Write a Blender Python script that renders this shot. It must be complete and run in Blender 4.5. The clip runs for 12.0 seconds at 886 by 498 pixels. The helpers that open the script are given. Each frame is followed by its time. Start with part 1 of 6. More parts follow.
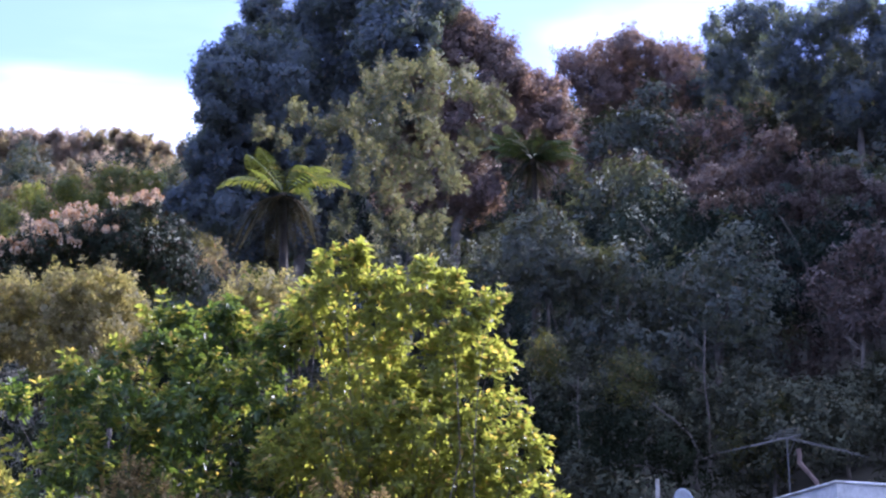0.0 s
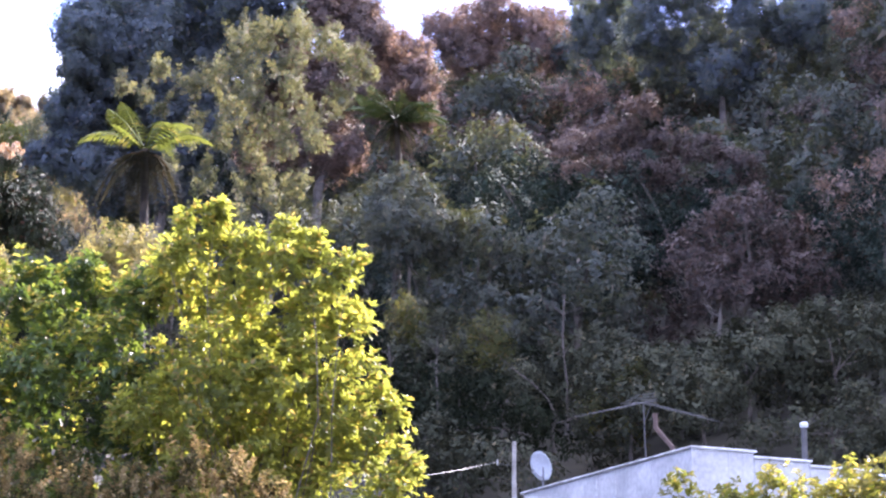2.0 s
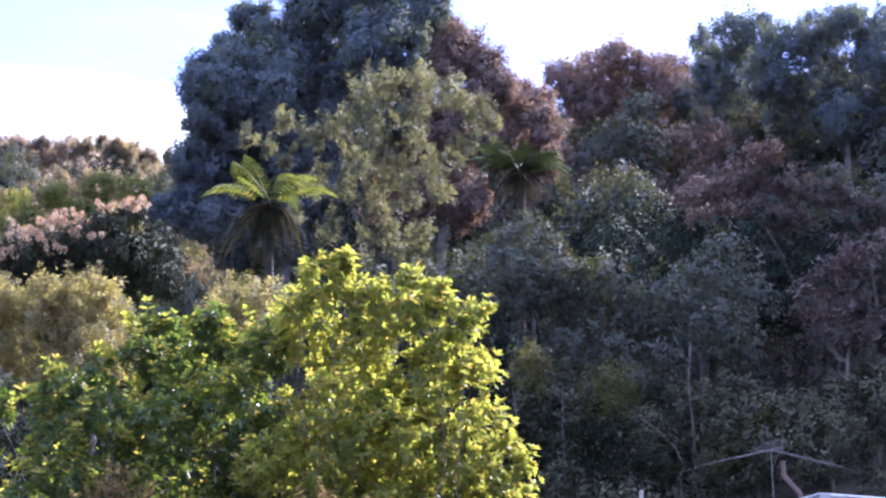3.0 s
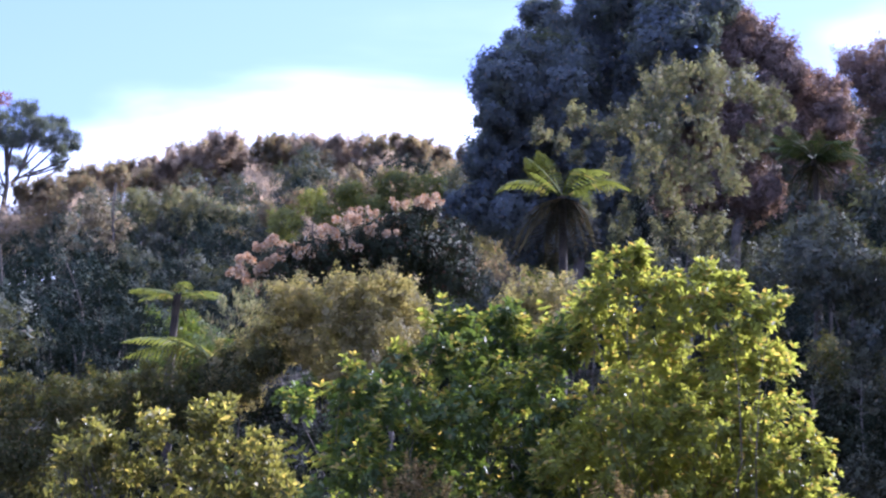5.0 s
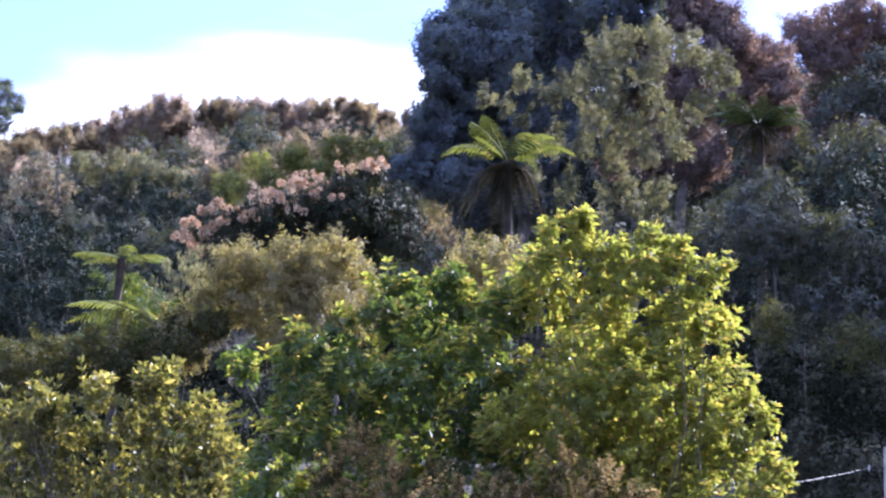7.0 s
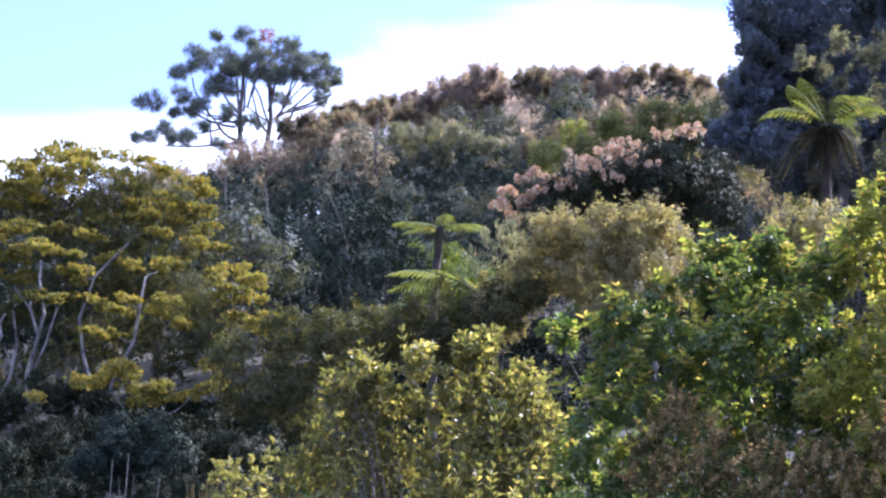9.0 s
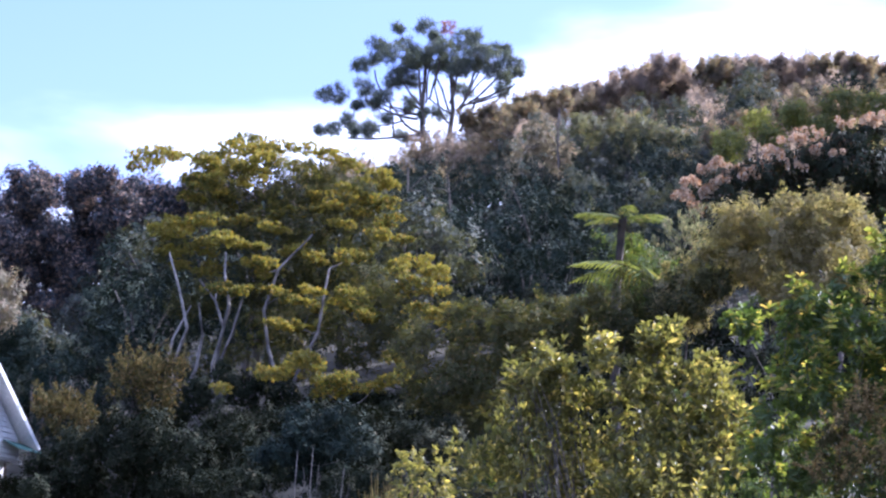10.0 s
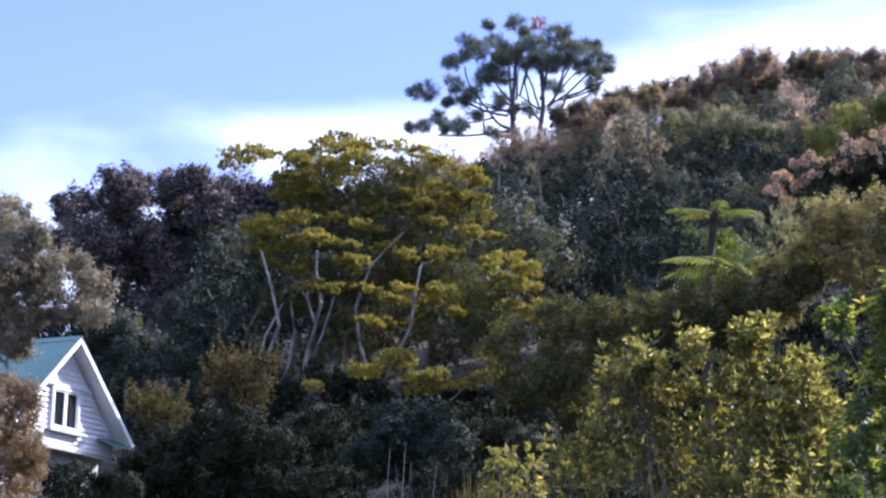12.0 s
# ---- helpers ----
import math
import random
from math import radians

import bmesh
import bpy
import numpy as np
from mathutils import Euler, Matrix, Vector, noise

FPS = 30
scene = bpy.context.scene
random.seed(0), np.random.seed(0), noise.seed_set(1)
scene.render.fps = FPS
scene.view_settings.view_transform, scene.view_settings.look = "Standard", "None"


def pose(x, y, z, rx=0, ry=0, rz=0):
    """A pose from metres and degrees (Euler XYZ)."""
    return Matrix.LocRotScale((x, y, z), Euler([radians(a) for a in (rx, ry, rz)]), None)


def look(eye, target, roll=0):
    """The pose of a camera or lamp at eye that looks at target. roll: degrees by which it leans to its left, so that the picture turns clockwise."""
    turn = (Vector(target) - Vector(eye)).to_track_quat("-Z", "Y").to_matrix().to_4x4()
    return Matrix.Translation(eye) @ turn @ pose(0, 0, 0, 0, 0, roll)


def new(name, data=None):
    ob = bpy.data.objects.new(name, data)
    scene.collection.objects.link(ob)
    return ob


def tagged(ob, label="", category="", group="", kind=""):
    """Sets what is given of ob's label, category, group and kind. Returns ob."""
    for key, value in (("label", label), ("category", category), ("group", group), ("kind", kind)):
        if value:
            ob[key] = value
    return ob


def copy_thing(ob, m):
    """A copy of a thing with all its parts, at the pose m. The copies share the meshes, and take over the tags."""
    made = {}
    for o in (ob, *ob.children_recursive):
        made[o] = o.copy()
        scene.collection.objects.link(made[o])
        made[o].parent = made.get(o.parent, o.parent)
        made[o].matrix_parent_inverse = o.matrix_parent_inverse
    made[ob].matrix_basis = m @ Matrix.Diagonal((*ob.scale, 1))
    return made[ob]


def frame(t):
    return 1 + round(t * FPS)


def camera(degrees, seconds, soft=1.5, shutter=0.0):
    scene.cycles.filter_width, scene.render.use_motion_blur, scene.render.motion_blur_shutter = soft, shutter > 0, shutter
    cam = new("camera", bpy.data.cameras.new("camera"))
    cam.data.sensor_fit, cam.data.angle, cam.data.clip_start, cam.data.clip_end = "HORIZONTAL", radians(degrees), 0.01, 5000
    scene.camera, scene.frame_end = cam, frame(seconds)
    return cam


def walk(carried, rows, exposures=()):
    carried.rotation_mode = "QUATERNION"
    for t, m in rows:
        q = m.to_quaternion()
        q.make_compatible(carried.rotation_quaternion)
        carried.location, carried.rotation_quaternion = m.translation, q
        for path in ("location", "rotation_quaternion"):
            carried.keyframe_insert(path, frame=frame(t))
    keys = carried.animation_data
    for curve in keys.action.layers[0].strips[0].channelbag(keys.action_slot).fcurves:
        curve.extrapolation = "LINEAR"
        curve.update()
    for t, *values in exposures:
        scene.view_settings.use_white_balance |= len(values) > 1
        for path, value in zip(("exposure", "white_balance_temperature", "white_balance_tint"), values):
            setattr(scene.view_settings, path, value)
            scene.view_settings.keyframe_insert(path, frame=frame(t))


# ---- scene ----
EYE = (0.0, 0.0, 1.7)
cam = camera(18.55, 12.0, soft=2.4)
walk(cam, [
    (0.0, pose(*EYE, 103.974, 0, -5.277) @ pose(0, 0, 0, 0, 0, -0.334)),
    (0.5, pose(*EYE, 103.364, 0, -8.210) @ pose(0, 0, 0, 0, 0, -1.087)),
    (1.0, pose(*EYE, 102.962, 0, -7.789) @ pose(0, 0, 0, 0, 0, -0.444)),
    (1.5, pose(*EYE, 102.619, 0, -8.294) @ pose(0, 0, 0, 0, 0, -0.288)),
    (2.0, pose(*EYE, 103.137, 0, -8.285) @ pose(0, 0, 0, 0, 0, 0.023)),
    (2.5, pose(*EYE, 103.851, 0, -6.377) @ pose(0, 0, 0, 0, 0, 0.339)),
    (3.0, pose(*EYE, 104.171, 0, -5.582) @ pose(0, 0, 0, 0, 0, 0.077)),
    (3.5, pose(*EYE, 104.153, 0, -3.013) @ pose(0, 0, 0, 0, 0, -0.177)),
    (3.7, pose(*EYE, 104.198, 0, -1.804) @ pose(0, 0, 0, 0, 0, -0.441)),
    (5.3, pose(*EYE, 103.852, 0, 0.892) @ pose(0, 0, 0, 0, 0, 0.874)),
    (5.5, pose(*EYE, 103.719, 0, 0.568) @ pose(0, 0, 0, 0, 0, 0.848)),
    (6.0, pose(*EYE, 103.507, 0, 0.000) @ pose(0, 0, 0, 0, 0, 0.859)),
    (6.5, pose(*EYE, 103.402, 0, -0.378) @ pose(0, 0, 0, 0, 0, 0.693)),
    (6.7, pose(*EYE, 103.347, 0, -0.419) @ pose(0, 0, 0, 0, 0, 0.644)),
    (8.3, pose(*EYE, 102.991, 0, 1.874) @ pose(0, 0, 0, 0, 0, 1.341)),
    (8.5, pose(*EYE, 102.914, 0, 2.956) @ pose(0, 0, 0, 0, 0, 1.498)),
    (9.0, pose(*EYE, 102.458, 0, 6.458) @ pose(0, 0, 0, 0, 0, 1.377)),
    (9.5, pose(*EYE, 102.308, 0, 9.471) @ pose(0, 0, 0, 0, 0, 1.984)),
    (10.0, pose(*EYE, 102.159, 0, 10.394) @ pose(0, 0, 0, 0, 0, 1.957)),
    (10.5, pose(*EYE, 101.918, 0, 10.690) @ pose(0, 0, 0, 0, 0, 1.574)),
    (11.0, pose(*EYE, 102.047, 0, 11.302) @ pose(0, 0, 0, 0, 0, 1.613)),
    (11.5, pose(*EYE, 102.097, 0, 12.268) @ pose(0, 0, 0, 0, 0, 1.973)),
    (12.0, pose(*EYE, 102.022, 0, 12.359) @ pose(0, 0, 0, 0, 0, 2.034)),
], exposures=[(0.0, 2.02, 4850, 32), (0.6, 2.12, 5050, 33), (1.0, 2.32, 5350, 32), (1.8, 2.87, 5400, 33), (2.4, 2.97, 5350, 33), (3.0, 2.5, 5000, 33), (3.7, 2.12, 4850, 34), (5.3, 1.97, 4850, 34), (6.7, 2.16, 4900, 33), (8.4, 2.36, 4950, 31), (9.3, 2.16, 4900, 31), (10.2, 1.98, 4900, 31), (12.0, 1.64, 5000, 28)])

# ---- world and sun ----
SUN_AZIMUTH, SUN_ELEVATION = 49.0, 36.0      # degrees clockwise from +y, above the horizon


def make_world():
    world = bpy.data.worlds.new("sky")
    scene.world = world
    world.use_nodes = True
    nt = world.node_tree
    nodes, links = nt.nodes, nt.links
    nodes.clear()
    out, bg = nodes.new("ShaderNodeOutputWorld"), nodes.new("ShaderNodeBackground")
    sky = nodes.new("ShaderNodeTexSky")
    sky.sky_type, sky.sun_disc = "NISHITA", False
    sky.sun_elevation, sky.sun_rotation = radians(SUN_ELEVATION), radians(SUN_AZIMUTH)
    sky.air_density, sky.dust_density, sky.ozone_density = 1.0, 0.5, 1.2
    # long low cloud banks, drawn out sideways
    co = nodes.new("ShaderNodeTexCoord")
    sep = nodes.new("ShaderNodeSeparateXYZ")
    links.new(co.outputs["Generated"], sep.inputs[0])
    mp = nodes.new("ShaderNodeMapping")
    mp.inputs["Scale"].default_value = (5.0, 5.0, 17.0)
    mp.inputs["Location"].default_value = CLOUD_SHIFT
    links.new(co.outputs["Generated"], mp.inputs[0])
    nz = nodes.new("ShaderNodeTexNoise")
    nz.inputs["Scale"].default_value, nz.inputs["Detail"].default_value = 1.0, 5.0
    nz.inputs["Roughness"].default_value, nz.inputs["Distortion"].default_value = 0.45, 0.4
    links.new(mp.outputs[0], nz.inputs["Vector"])
    # more cloud low down, clear higher up
    low = nodes.new("ShaderNodeMapRange")
    low.inputs["From Min"].default_value, low.inputs["From Max"].default_value = 0.276, 0.386
    low.inputs["To Min"].default_value, low.inputs["To Max"].default_value = 0.30, -0.22
    rise = nodes.new("ShaderNodeMath")          # the banks climb towards the sun
    rise.operation = "MULTIPLY_ADD"
    rise.inputs[1].default_value = -0.3
    side = nodes.new("ShaderNodeMath")
    side.operation = "MINIMUM"
    side.inputs[1].default_value = -0.08
    links.new(sep.outputs["X"], side.inputs[0])
    links.new(side.outputs[0], rise.inputs[0])
    links.new(sep.outputs["Z"], rise.inputs[2])
    links.new(rise.outputs[0], low.inputs["Value"])
    add = nodes.new("ShaderNodeMath")
    add.operation = "ADD"
    links.new(nz.outputs["Fac"], add.inputs[0])
    links.new(low.outputs[0], add.inputs[1])
    high = nodes.new("ShaderNodeMapRange")      # broken cloud overhead, out of view, added to lift the shade
    high.inputs["From Min"].default_value, high.inputs["From Max"].default_value = 0.42, 0.65
    high.inputs["To Min"].default_value, high.inputs["To Max"].default_value = 0.0, 0.5
    links.new(sep.outputs["Z"], high.inputs["Value"])
    both = nodes.new("ShaderNodeMath")
    both.operation = "ADD"
    links.new(add.outputs[0], both.inputs[0])
    links.new(high.outputs[0], both.inputs[1])
    ramp = nodes.new("ShaderNodeMapRange")
    ramp.interpolation_type = "SMOOTHSTEP"
    ramp.inputs["From Min"].default_value, ramp.inputs["From Max"].default_value = 0.47, 0.73
    links.new(both.outputs[0], ramp.inputs["Value"])
    mix = nodes.new("ShaderNodeMix")
    mix.data_type = "RGBA"
    mix.inputs[7].default_value = (*CLOUD, 1)
    links.new(ramp.outputs[0], mix.inputs["Factor"])
    hue = nodes.new("ShaderNodeMix")
    hue.data_type, hue.blend_type = "RGBA", "MULTIPLY"
    hue.inputs["Factor"].default_value = 1.0
    hue.inputs[7].default_value = (0.94, 0.825, 0.97, 1)
    links.new(sky.outputs[0], hue.inputs[6])
    links.new(hue.outputs[2], mix.inputs[6])
    links.new(mix.outputs[2], bg.inputs["Color"])
    bg.inputs["Strength"].default_value = SKY_STRENGTH
    links.new(bg.outputs[0], out.inputs["Surface"])


CLOUD_SHIFT, CLOUD, SKY_STRENGTH = (0.6, 0.2, 0.3), (6.9, 7.2, 7.6), 0.075
make_world()
sun = new("sun", bpy.data.lights.new("sun", "SUN"))
sun.data.energy, sun.data.angle, sun.data.color = 4.2, radians(0.5), (1.0, 0.9, 0.7)
_a, _e = radians(SUN_AZIMUTH), radians(SUN_ELEVATION)
sun.matrix_world = look((math.sin(_a) * math.cos(_e) * 300, math.cos(_a) * math.cos(_e) * 300, math.sin(_e) * 300), (0, 0, 0))


# ---- materials ----
def material(name):
    m = bpy.data.materials.new(name)
    m.use_nodes = True
    nt = m.node_tree
    return m, nt, nt.nodes["Principled BSDF"]


def noise_node(nt, scale, detail=3.0, rough=0.55, coord="Object"):
    co = nt.nodes.new("ShaderNodeTexCoord")
    nz = nt.nodes.new("ShaderNodeTexNoise")
    nz.inputs["Scale"].default_value, nz.inputs["Detail"].default_value = scale, detail
    nz.inputs["Roughness"].default_value = rough
    nt.links.new(co.outputs[coord], nz.inputs["Vector"])
    return nz.outputs["Fac"]


def blend(nt, fac, a, b):
    mx = nt.nodes.new("ShaderNodeMix")
    mx.data_type = "RGBA"
    for sock, v in ((mx.inputs["Factor"], fac), (mx.inputs[6], a), (mx.inputs[7], b)):
        if isinstance(v, (int, float)):
            sock.default_value = v
        elif isinstance(v, tuple):
            sock.default_value = (*v, 1)
        else:
            nt.links.new(v, sock)
    return mx.outputs[2]


def spread(nt, value, lo, hi, to0=0.0, to1=1.0):
    mr = nt.nodes.new("ShaderNodeMapRange")
    mr.inputs["From Min"].default_value, mr.inputs["From Max"].default_value = lo, hi
    mr.inputs["To Min"].default_value, mr.inputs["To Max"].default_value = to0, to1
    nt.links.new(value, mr.inputs["Value"])
    return mr.outputs[0]


def leaf_material(name, deep, fresh, odd, odd_share=0.12, rough=0.5, glow=0.4, patch=0.7, glow_tint=(2.0, 1.9, 0.6), spec=0.05):
    """Leaves: two greens by patches of the crown, single odd leaves, and light that comes through them."""
    m, nt, bs = material(name)
    geo = nt.nodes.new("ShaderNodeNewGeometry")
    rnd = geo.outputs["Random Per Island"]
    patches = spread(nt, noise_node(nt, patch, 2.0), 0.38, 0.62)
    jitter = nt.nodes.new("ShaderNodeMath")
    jitter.operation = "MULTIPLY_ADD"
    nt.links.new(rnd, jitter.inputs[0])
    jitter.inputs[1].default_value = 0.5
    half = nt.nodes.new("ShaderNodeMath")
    half.operation = "MULTIPLY"
    nt.links.new(patches, half.inputs[0])
    half.inputs[1].default_value = 0.55
    nt.links.new(half.outputs[0], jitter.inputs[2])
    col = blend(nt, jitter.outputs[0], deep, fresh)
    odd_mask = spread(nt, rnd, 1.0 - odd_share, 1.0 - odd_share + 0.02)
    col = blend(nt, odd_mask, col, odd)
    val = nt.nodes.new("ShaderNodeHueSaturation")
    nt.links.new(col, val.inputs["Color"])
    nt.links.new(spread(nt, noise_node(nt, 9.0, 1.0), 0.3, 0.7, 0.82, 1.18), val.inputs["Value"])
    nt.links.new(val.outputs[0], bs.inputs["Base Color"])
    bs.inputs["Roughness"].default_value = rough
    bs.inputs["Specular IOR Level"].default_value = spec
    tr = nt.nodes.new("ShaderNodeBsdfTranslucent")
    tint = nt.nodes.new("ShaderNodeMix")
    tint.data_type, tint.blend_type = "RGBA", "MULTIPLY"
    tint.inputs["Factor"].default_value = 1.0
    nt.links.new(val.outputs[0], tint.inputs[6])
    tint.inputs[7].default_value = (*glow_tint, 1)
    nt.links.new(tint.outputs[2], tr.inputs["Color"])
    ms = nt.nodes.new("ShaderNodeMixShader")
    ms.inputs[0].default_value = glow
    nt.links.new(bs.outputs[0], ms.inputs[1])
    nt.links.new(tr.outputs[0], ms.inputs[2])
    nt.links.new(ms.outputs[0], nt.nodes["Material Output"].inputs["Surface"])
    return m


def rough_material(name, a, b, scale=3.0, rough=0.85, bump=0.3, fine=30.0, metal=0.0, stretch=None):
    """A plain surface with broad patches, fine grain and a little relief."""
    m, nt, bs = material(name)
    big = spread(nt, noise_node(nt, scale, 4.0), 0.35, 0.65)
    grain = noise_node(nt, fine, 3.0)
    col = blend(nt, big, a, b)
    hs = nt.nodes.new("ShaderNodeHueSaturation")
    nt.links.new(col, hs.inputs["Color"])
    nt.links.new(spread(nt, grain, 0.3, 0.7, 0.82, 1.15), hs.inputs["Value"])
    nt.links.new(hs.outputs[0], bs.inputs["Base Color"])
    bs.inputs["Roughness"].default_value, bs.inputs["Metallic"].default_value = rough, metal
    if bump:
        bp = nt.nodes.new("ShaderNodeBump")
        bp.inputs["Strength"].default_value, bp.inputs["Distance"].default_value = bump, 0.02
        nt.links.new(grain, bp.inputs["Height"])
        nt.links.new(bp.outputs[0], bs.inputs["Normal"])
    return m


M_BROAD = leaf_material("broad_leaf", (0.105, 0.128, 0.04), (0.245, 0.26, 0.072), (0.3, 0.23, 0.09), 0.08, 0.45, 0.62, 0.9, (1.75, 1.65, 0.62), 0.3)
# shaded copy of the broad leaf, darker for the neighbour's shadow
M_BROAD_SHADED = leaf_material("broad_leaf_shaded", (0.036, 0.063, 0.027), (0.091, 0.124, 0.045), (0.133, 0.126, 0.052), 0.05, 0.45, 0.46, 0.9, (2.0, 1.9, 0.55), 0.25)
M_SPIKY = leaf_material("upright_leaf", (0.062, 0.074, 0.034), (0.19, 0.185, 0.08), (0.32, 0.28, 0.135), 0.11, 0.42, 0.45, 0.9, (2.1, 1.9, 0.6), 0.22)
M_PLUME = leaf_material("plume_leaf", (0.034, 0.046, 0.019), (0.098, 0.084, 0.041), (0.273, 0.228, 0.120), 0.1, 0.8, 0.45, glow_tint=(1.5, 1.3, 0.9))
M_PLUME_HEAD = leaf_material("plume_head", (0.148, 0.119, 0.055), (0.296, 0.227, 0.109), (0.433, 0.352, 0.180), 0.15, 0.8, 0.4, glow_tint=(1.4, 1.2, 0.9))
M_OLIVE = leaf_material("olive_leaf", (0.130, 0.125, 0.072), (0.254, 0.227, 0.123), (0.325, 0.263, 0.152), 0.12, 0.6, 0.52, 0.7, (1.7, 1.6, 0.75))
M_RHODO = leaf_material("dark_glossy_leaf", (0.022, 0.030, 0.019), (0.038, 0.045, 0.029), (0.089, 0.048, 0.032), 0.08, 0.6, 0.08)
M_BLOSSOM = leaf_material("faded_blossom", (0.451, 0.341, 0.230), (0.647, 0.569, 0.418), (0.412, 0.237, 0.108), 0.3, 0.8, 0.3, glow_tint=(1.1, 0.95, 0.85))
# blue of this green raised a little to stand for haze
M_FOREST = leaf_material("forest_leaf", (0.057, 0.068, 0.064), (0.106, 0.113, 0.093), (0.138, 0.120, 0.095), 0.08, 0.75, 0.16, 0.5)
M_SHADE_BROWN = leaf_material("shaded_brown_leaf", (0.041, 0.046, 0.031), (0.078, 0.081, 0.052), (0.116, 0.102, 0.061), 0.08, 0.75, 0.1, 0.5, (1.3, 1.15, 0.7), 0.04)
# lighter and much bluer: haze over the tall trees painted into the leaves
M_FOREST_HAZE = leaf_material("hazy_forest_leaf", (0.078, 0.097, 0.132), (0.135, 0.158, 0.175), (0.170, 0.158, 0.154), 0.06, 0.75, 0.3, 0.5)
M_BROWNISH = leaf_material("brown_tipped_leaf", (0.124, 0.109, 0.101), (0.265, 0.202, 0.183), (0.315, 0.235, 0.206), 0.15, 0.75, 0.35, 0.5, (1.25, 1.0, 0.65))
M_RUSSET = leaf_material("russet_leaf", (0.055, 0.050, 0.047), (0.119, 0.093, 0.084), (0.138, 0.104, 0.090), 0.2, 0.6, 0.2, 0.5, (1.2, 1.0, 0.75))
M_PALE = leaf_material("pale_olive_leaf", (0.095, 0.105, 0.072), (0.185, 0.187, 0.122), (0.23, 0.195, 0.14), 0.12, 0.6, 0.4, 0.6, (1.6, 1.5, 0.8))
M_GREEN = leaf_material("mid_green_leaf", (0.055, 0.085, 0.035), (0.11, 0.14, 0.045), (0.15, 0.14, 0.04), 0.08, 0.5, 0.38, 0.5)
M_PINE = leaf_material("pine_needle", (0.100, 0.125, 0.116), (0.188, 0.200, 0.152), (0.175, 0.163, 0.102), 0.06, 0.6, 0.25, 0.8, (1.1, 1.15, 0.7))
M_PINE_DEAD = leaf_material("dead_pine_needle", (0.2, 0.1, 0.07), (0.3, 0.17, 0.11), (0.28, 0.2, 0.13), 0.1, 0.8, 0.3, 0.8, (1.2, 0.9, 0.6))
M_TEA = leaf_material("tea_tree_leaf", (0.075, 0.085, 0.036), (0.24, 0.215, 0.058), (0.32, 0.22, 0.055), 0.16, 0.55, 0.3, 0.5)
M_FROND = leaf_material("fern_frond", (0.075, 0.1, 0.035), (0.145, 0.16, 0.052), (0.18, 0.17, 0.07), 0.08, 0.6, 0.4, 0.9, (1.6, 1.5, 0.6))
# fronds darkened so that the right-hand fern's shade sits in the colour
M_FROND_SHADE = leaf_material("shade_toned_fern_frond", (0.025, 0.04, 0.022), (0.048, 0.062, 0.03), (0.065, 0.065, 0.028), 0.05, 0.6, 0.25, 0.9, (1.3, 1.3, 0.6))
M_FROND_DEAD = leaf_material("dead_fern_frond", (0.032, 0.032, 0.024), (0.085, 0.08, 0.048), (0.14, 0.1, 0.06), 0.1, 0.85, 0.25, 0.9, (1.1, 1.0, 0.7))
M_ORANGE = leaf_material("orange_brown_leaf", (0.125, 0.1, 0.058), (0.28, 0.215, 0.13), (0.36, 0.29, 0.2), 0.2, 0.6, 0.4, 0.8, (1.2, 1.0, 0.65))
M_GREY = leaf_material("greyish_leaf", (0.148, 0.151, 0.111), (0.289, 0.264, 0.197), (0.376, 0.310, 0.243), 0.15, 0.6, 0.38, 0.7, (1.2, 1.05, 0.75))
M_FLAX = leaf_material("flax_blade", (0.2, 0.18, 0.03), (0.42, 0.34, 0.06), (0.4, 0.2, 0.05), 0.1, 0.4, 0.4, 0.8)
M_GRASS = leaf_material("dry_grass", (0.084, 0.072, 0.030), (0.192, 0.156, 0.078), (0.120, 0.120, 0.042), 0.2, 0.8, 0.35, 0.6, (1.1, 1.0, 0.75))
# leaf colour lowered to carry the shade of the gully and slope
M_UNDER_SHADE = leaf_material("shade_toned_leaf", (0.017, 0.027, 0.023), (0.038, 0.050, 0.037), (0.073, 0.070, 0.048), 0.05, 0.75, 0.06, 0.5, (1.2, 1.2, 0.7), 0.04)
# near-black leaves: the shade below the trees is in this colour
M_THICKET_SHADE = leaf_material("shade_toned_thicket_leaf", (0.011, 0.015, 0.009), (0.027, 0.032, 0.018), (0.058, 0.052, 0.031), 0.05, 0.8, 0.06, 0.5, (1.2, 1.2, 0.7), 0.04)
M_SCRUB = leaf_material("tan_scrub_leaf", (0.049, 0.051, 0.024), (0.128, 0.113, 0.046), (0.187, 0.135, 0.060), 0.18, 0.8, 0.22, 0.8, (1.3, 1.15, 0.7))
# blue raised here for the haze over the ridge
M_RIDGE = leaf_material("ridge_leaf", (0.110, 0.113, 0.090), (0.261, 0.218, 0.164), (0.275, 0.185, 0.135), 0.15, 0.75, 0.58, 0.4, (1.5, 1.35, 0.8))
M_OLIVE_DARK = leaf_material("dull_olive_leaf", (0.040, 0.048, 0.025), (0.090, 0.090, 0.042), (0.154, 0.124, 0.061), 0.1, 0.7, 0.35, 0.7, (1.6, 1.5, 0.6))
M_GREEN_LIGHT = leaf_material("light_green_leaf", (0.085, 0.1, 0.048), (0.165, 0.175, 0.072), (0.2, 0.18, 0.06), 0.08, 0.6, 0.4, 0.5)
# paler and greyer than leaf: distance haze is mixed into this brown
M_RIDGE_BROWN_HAZE = leaf_material("hazy_ridge_brown_leaf", (0.209, 0.188, 0.154), (0.367, 0.313, 0.248), (0.416, 0.338, 0.264), 0.15, 0.75, 0.6, 0.4, (1.3, 1.15, 0.95))
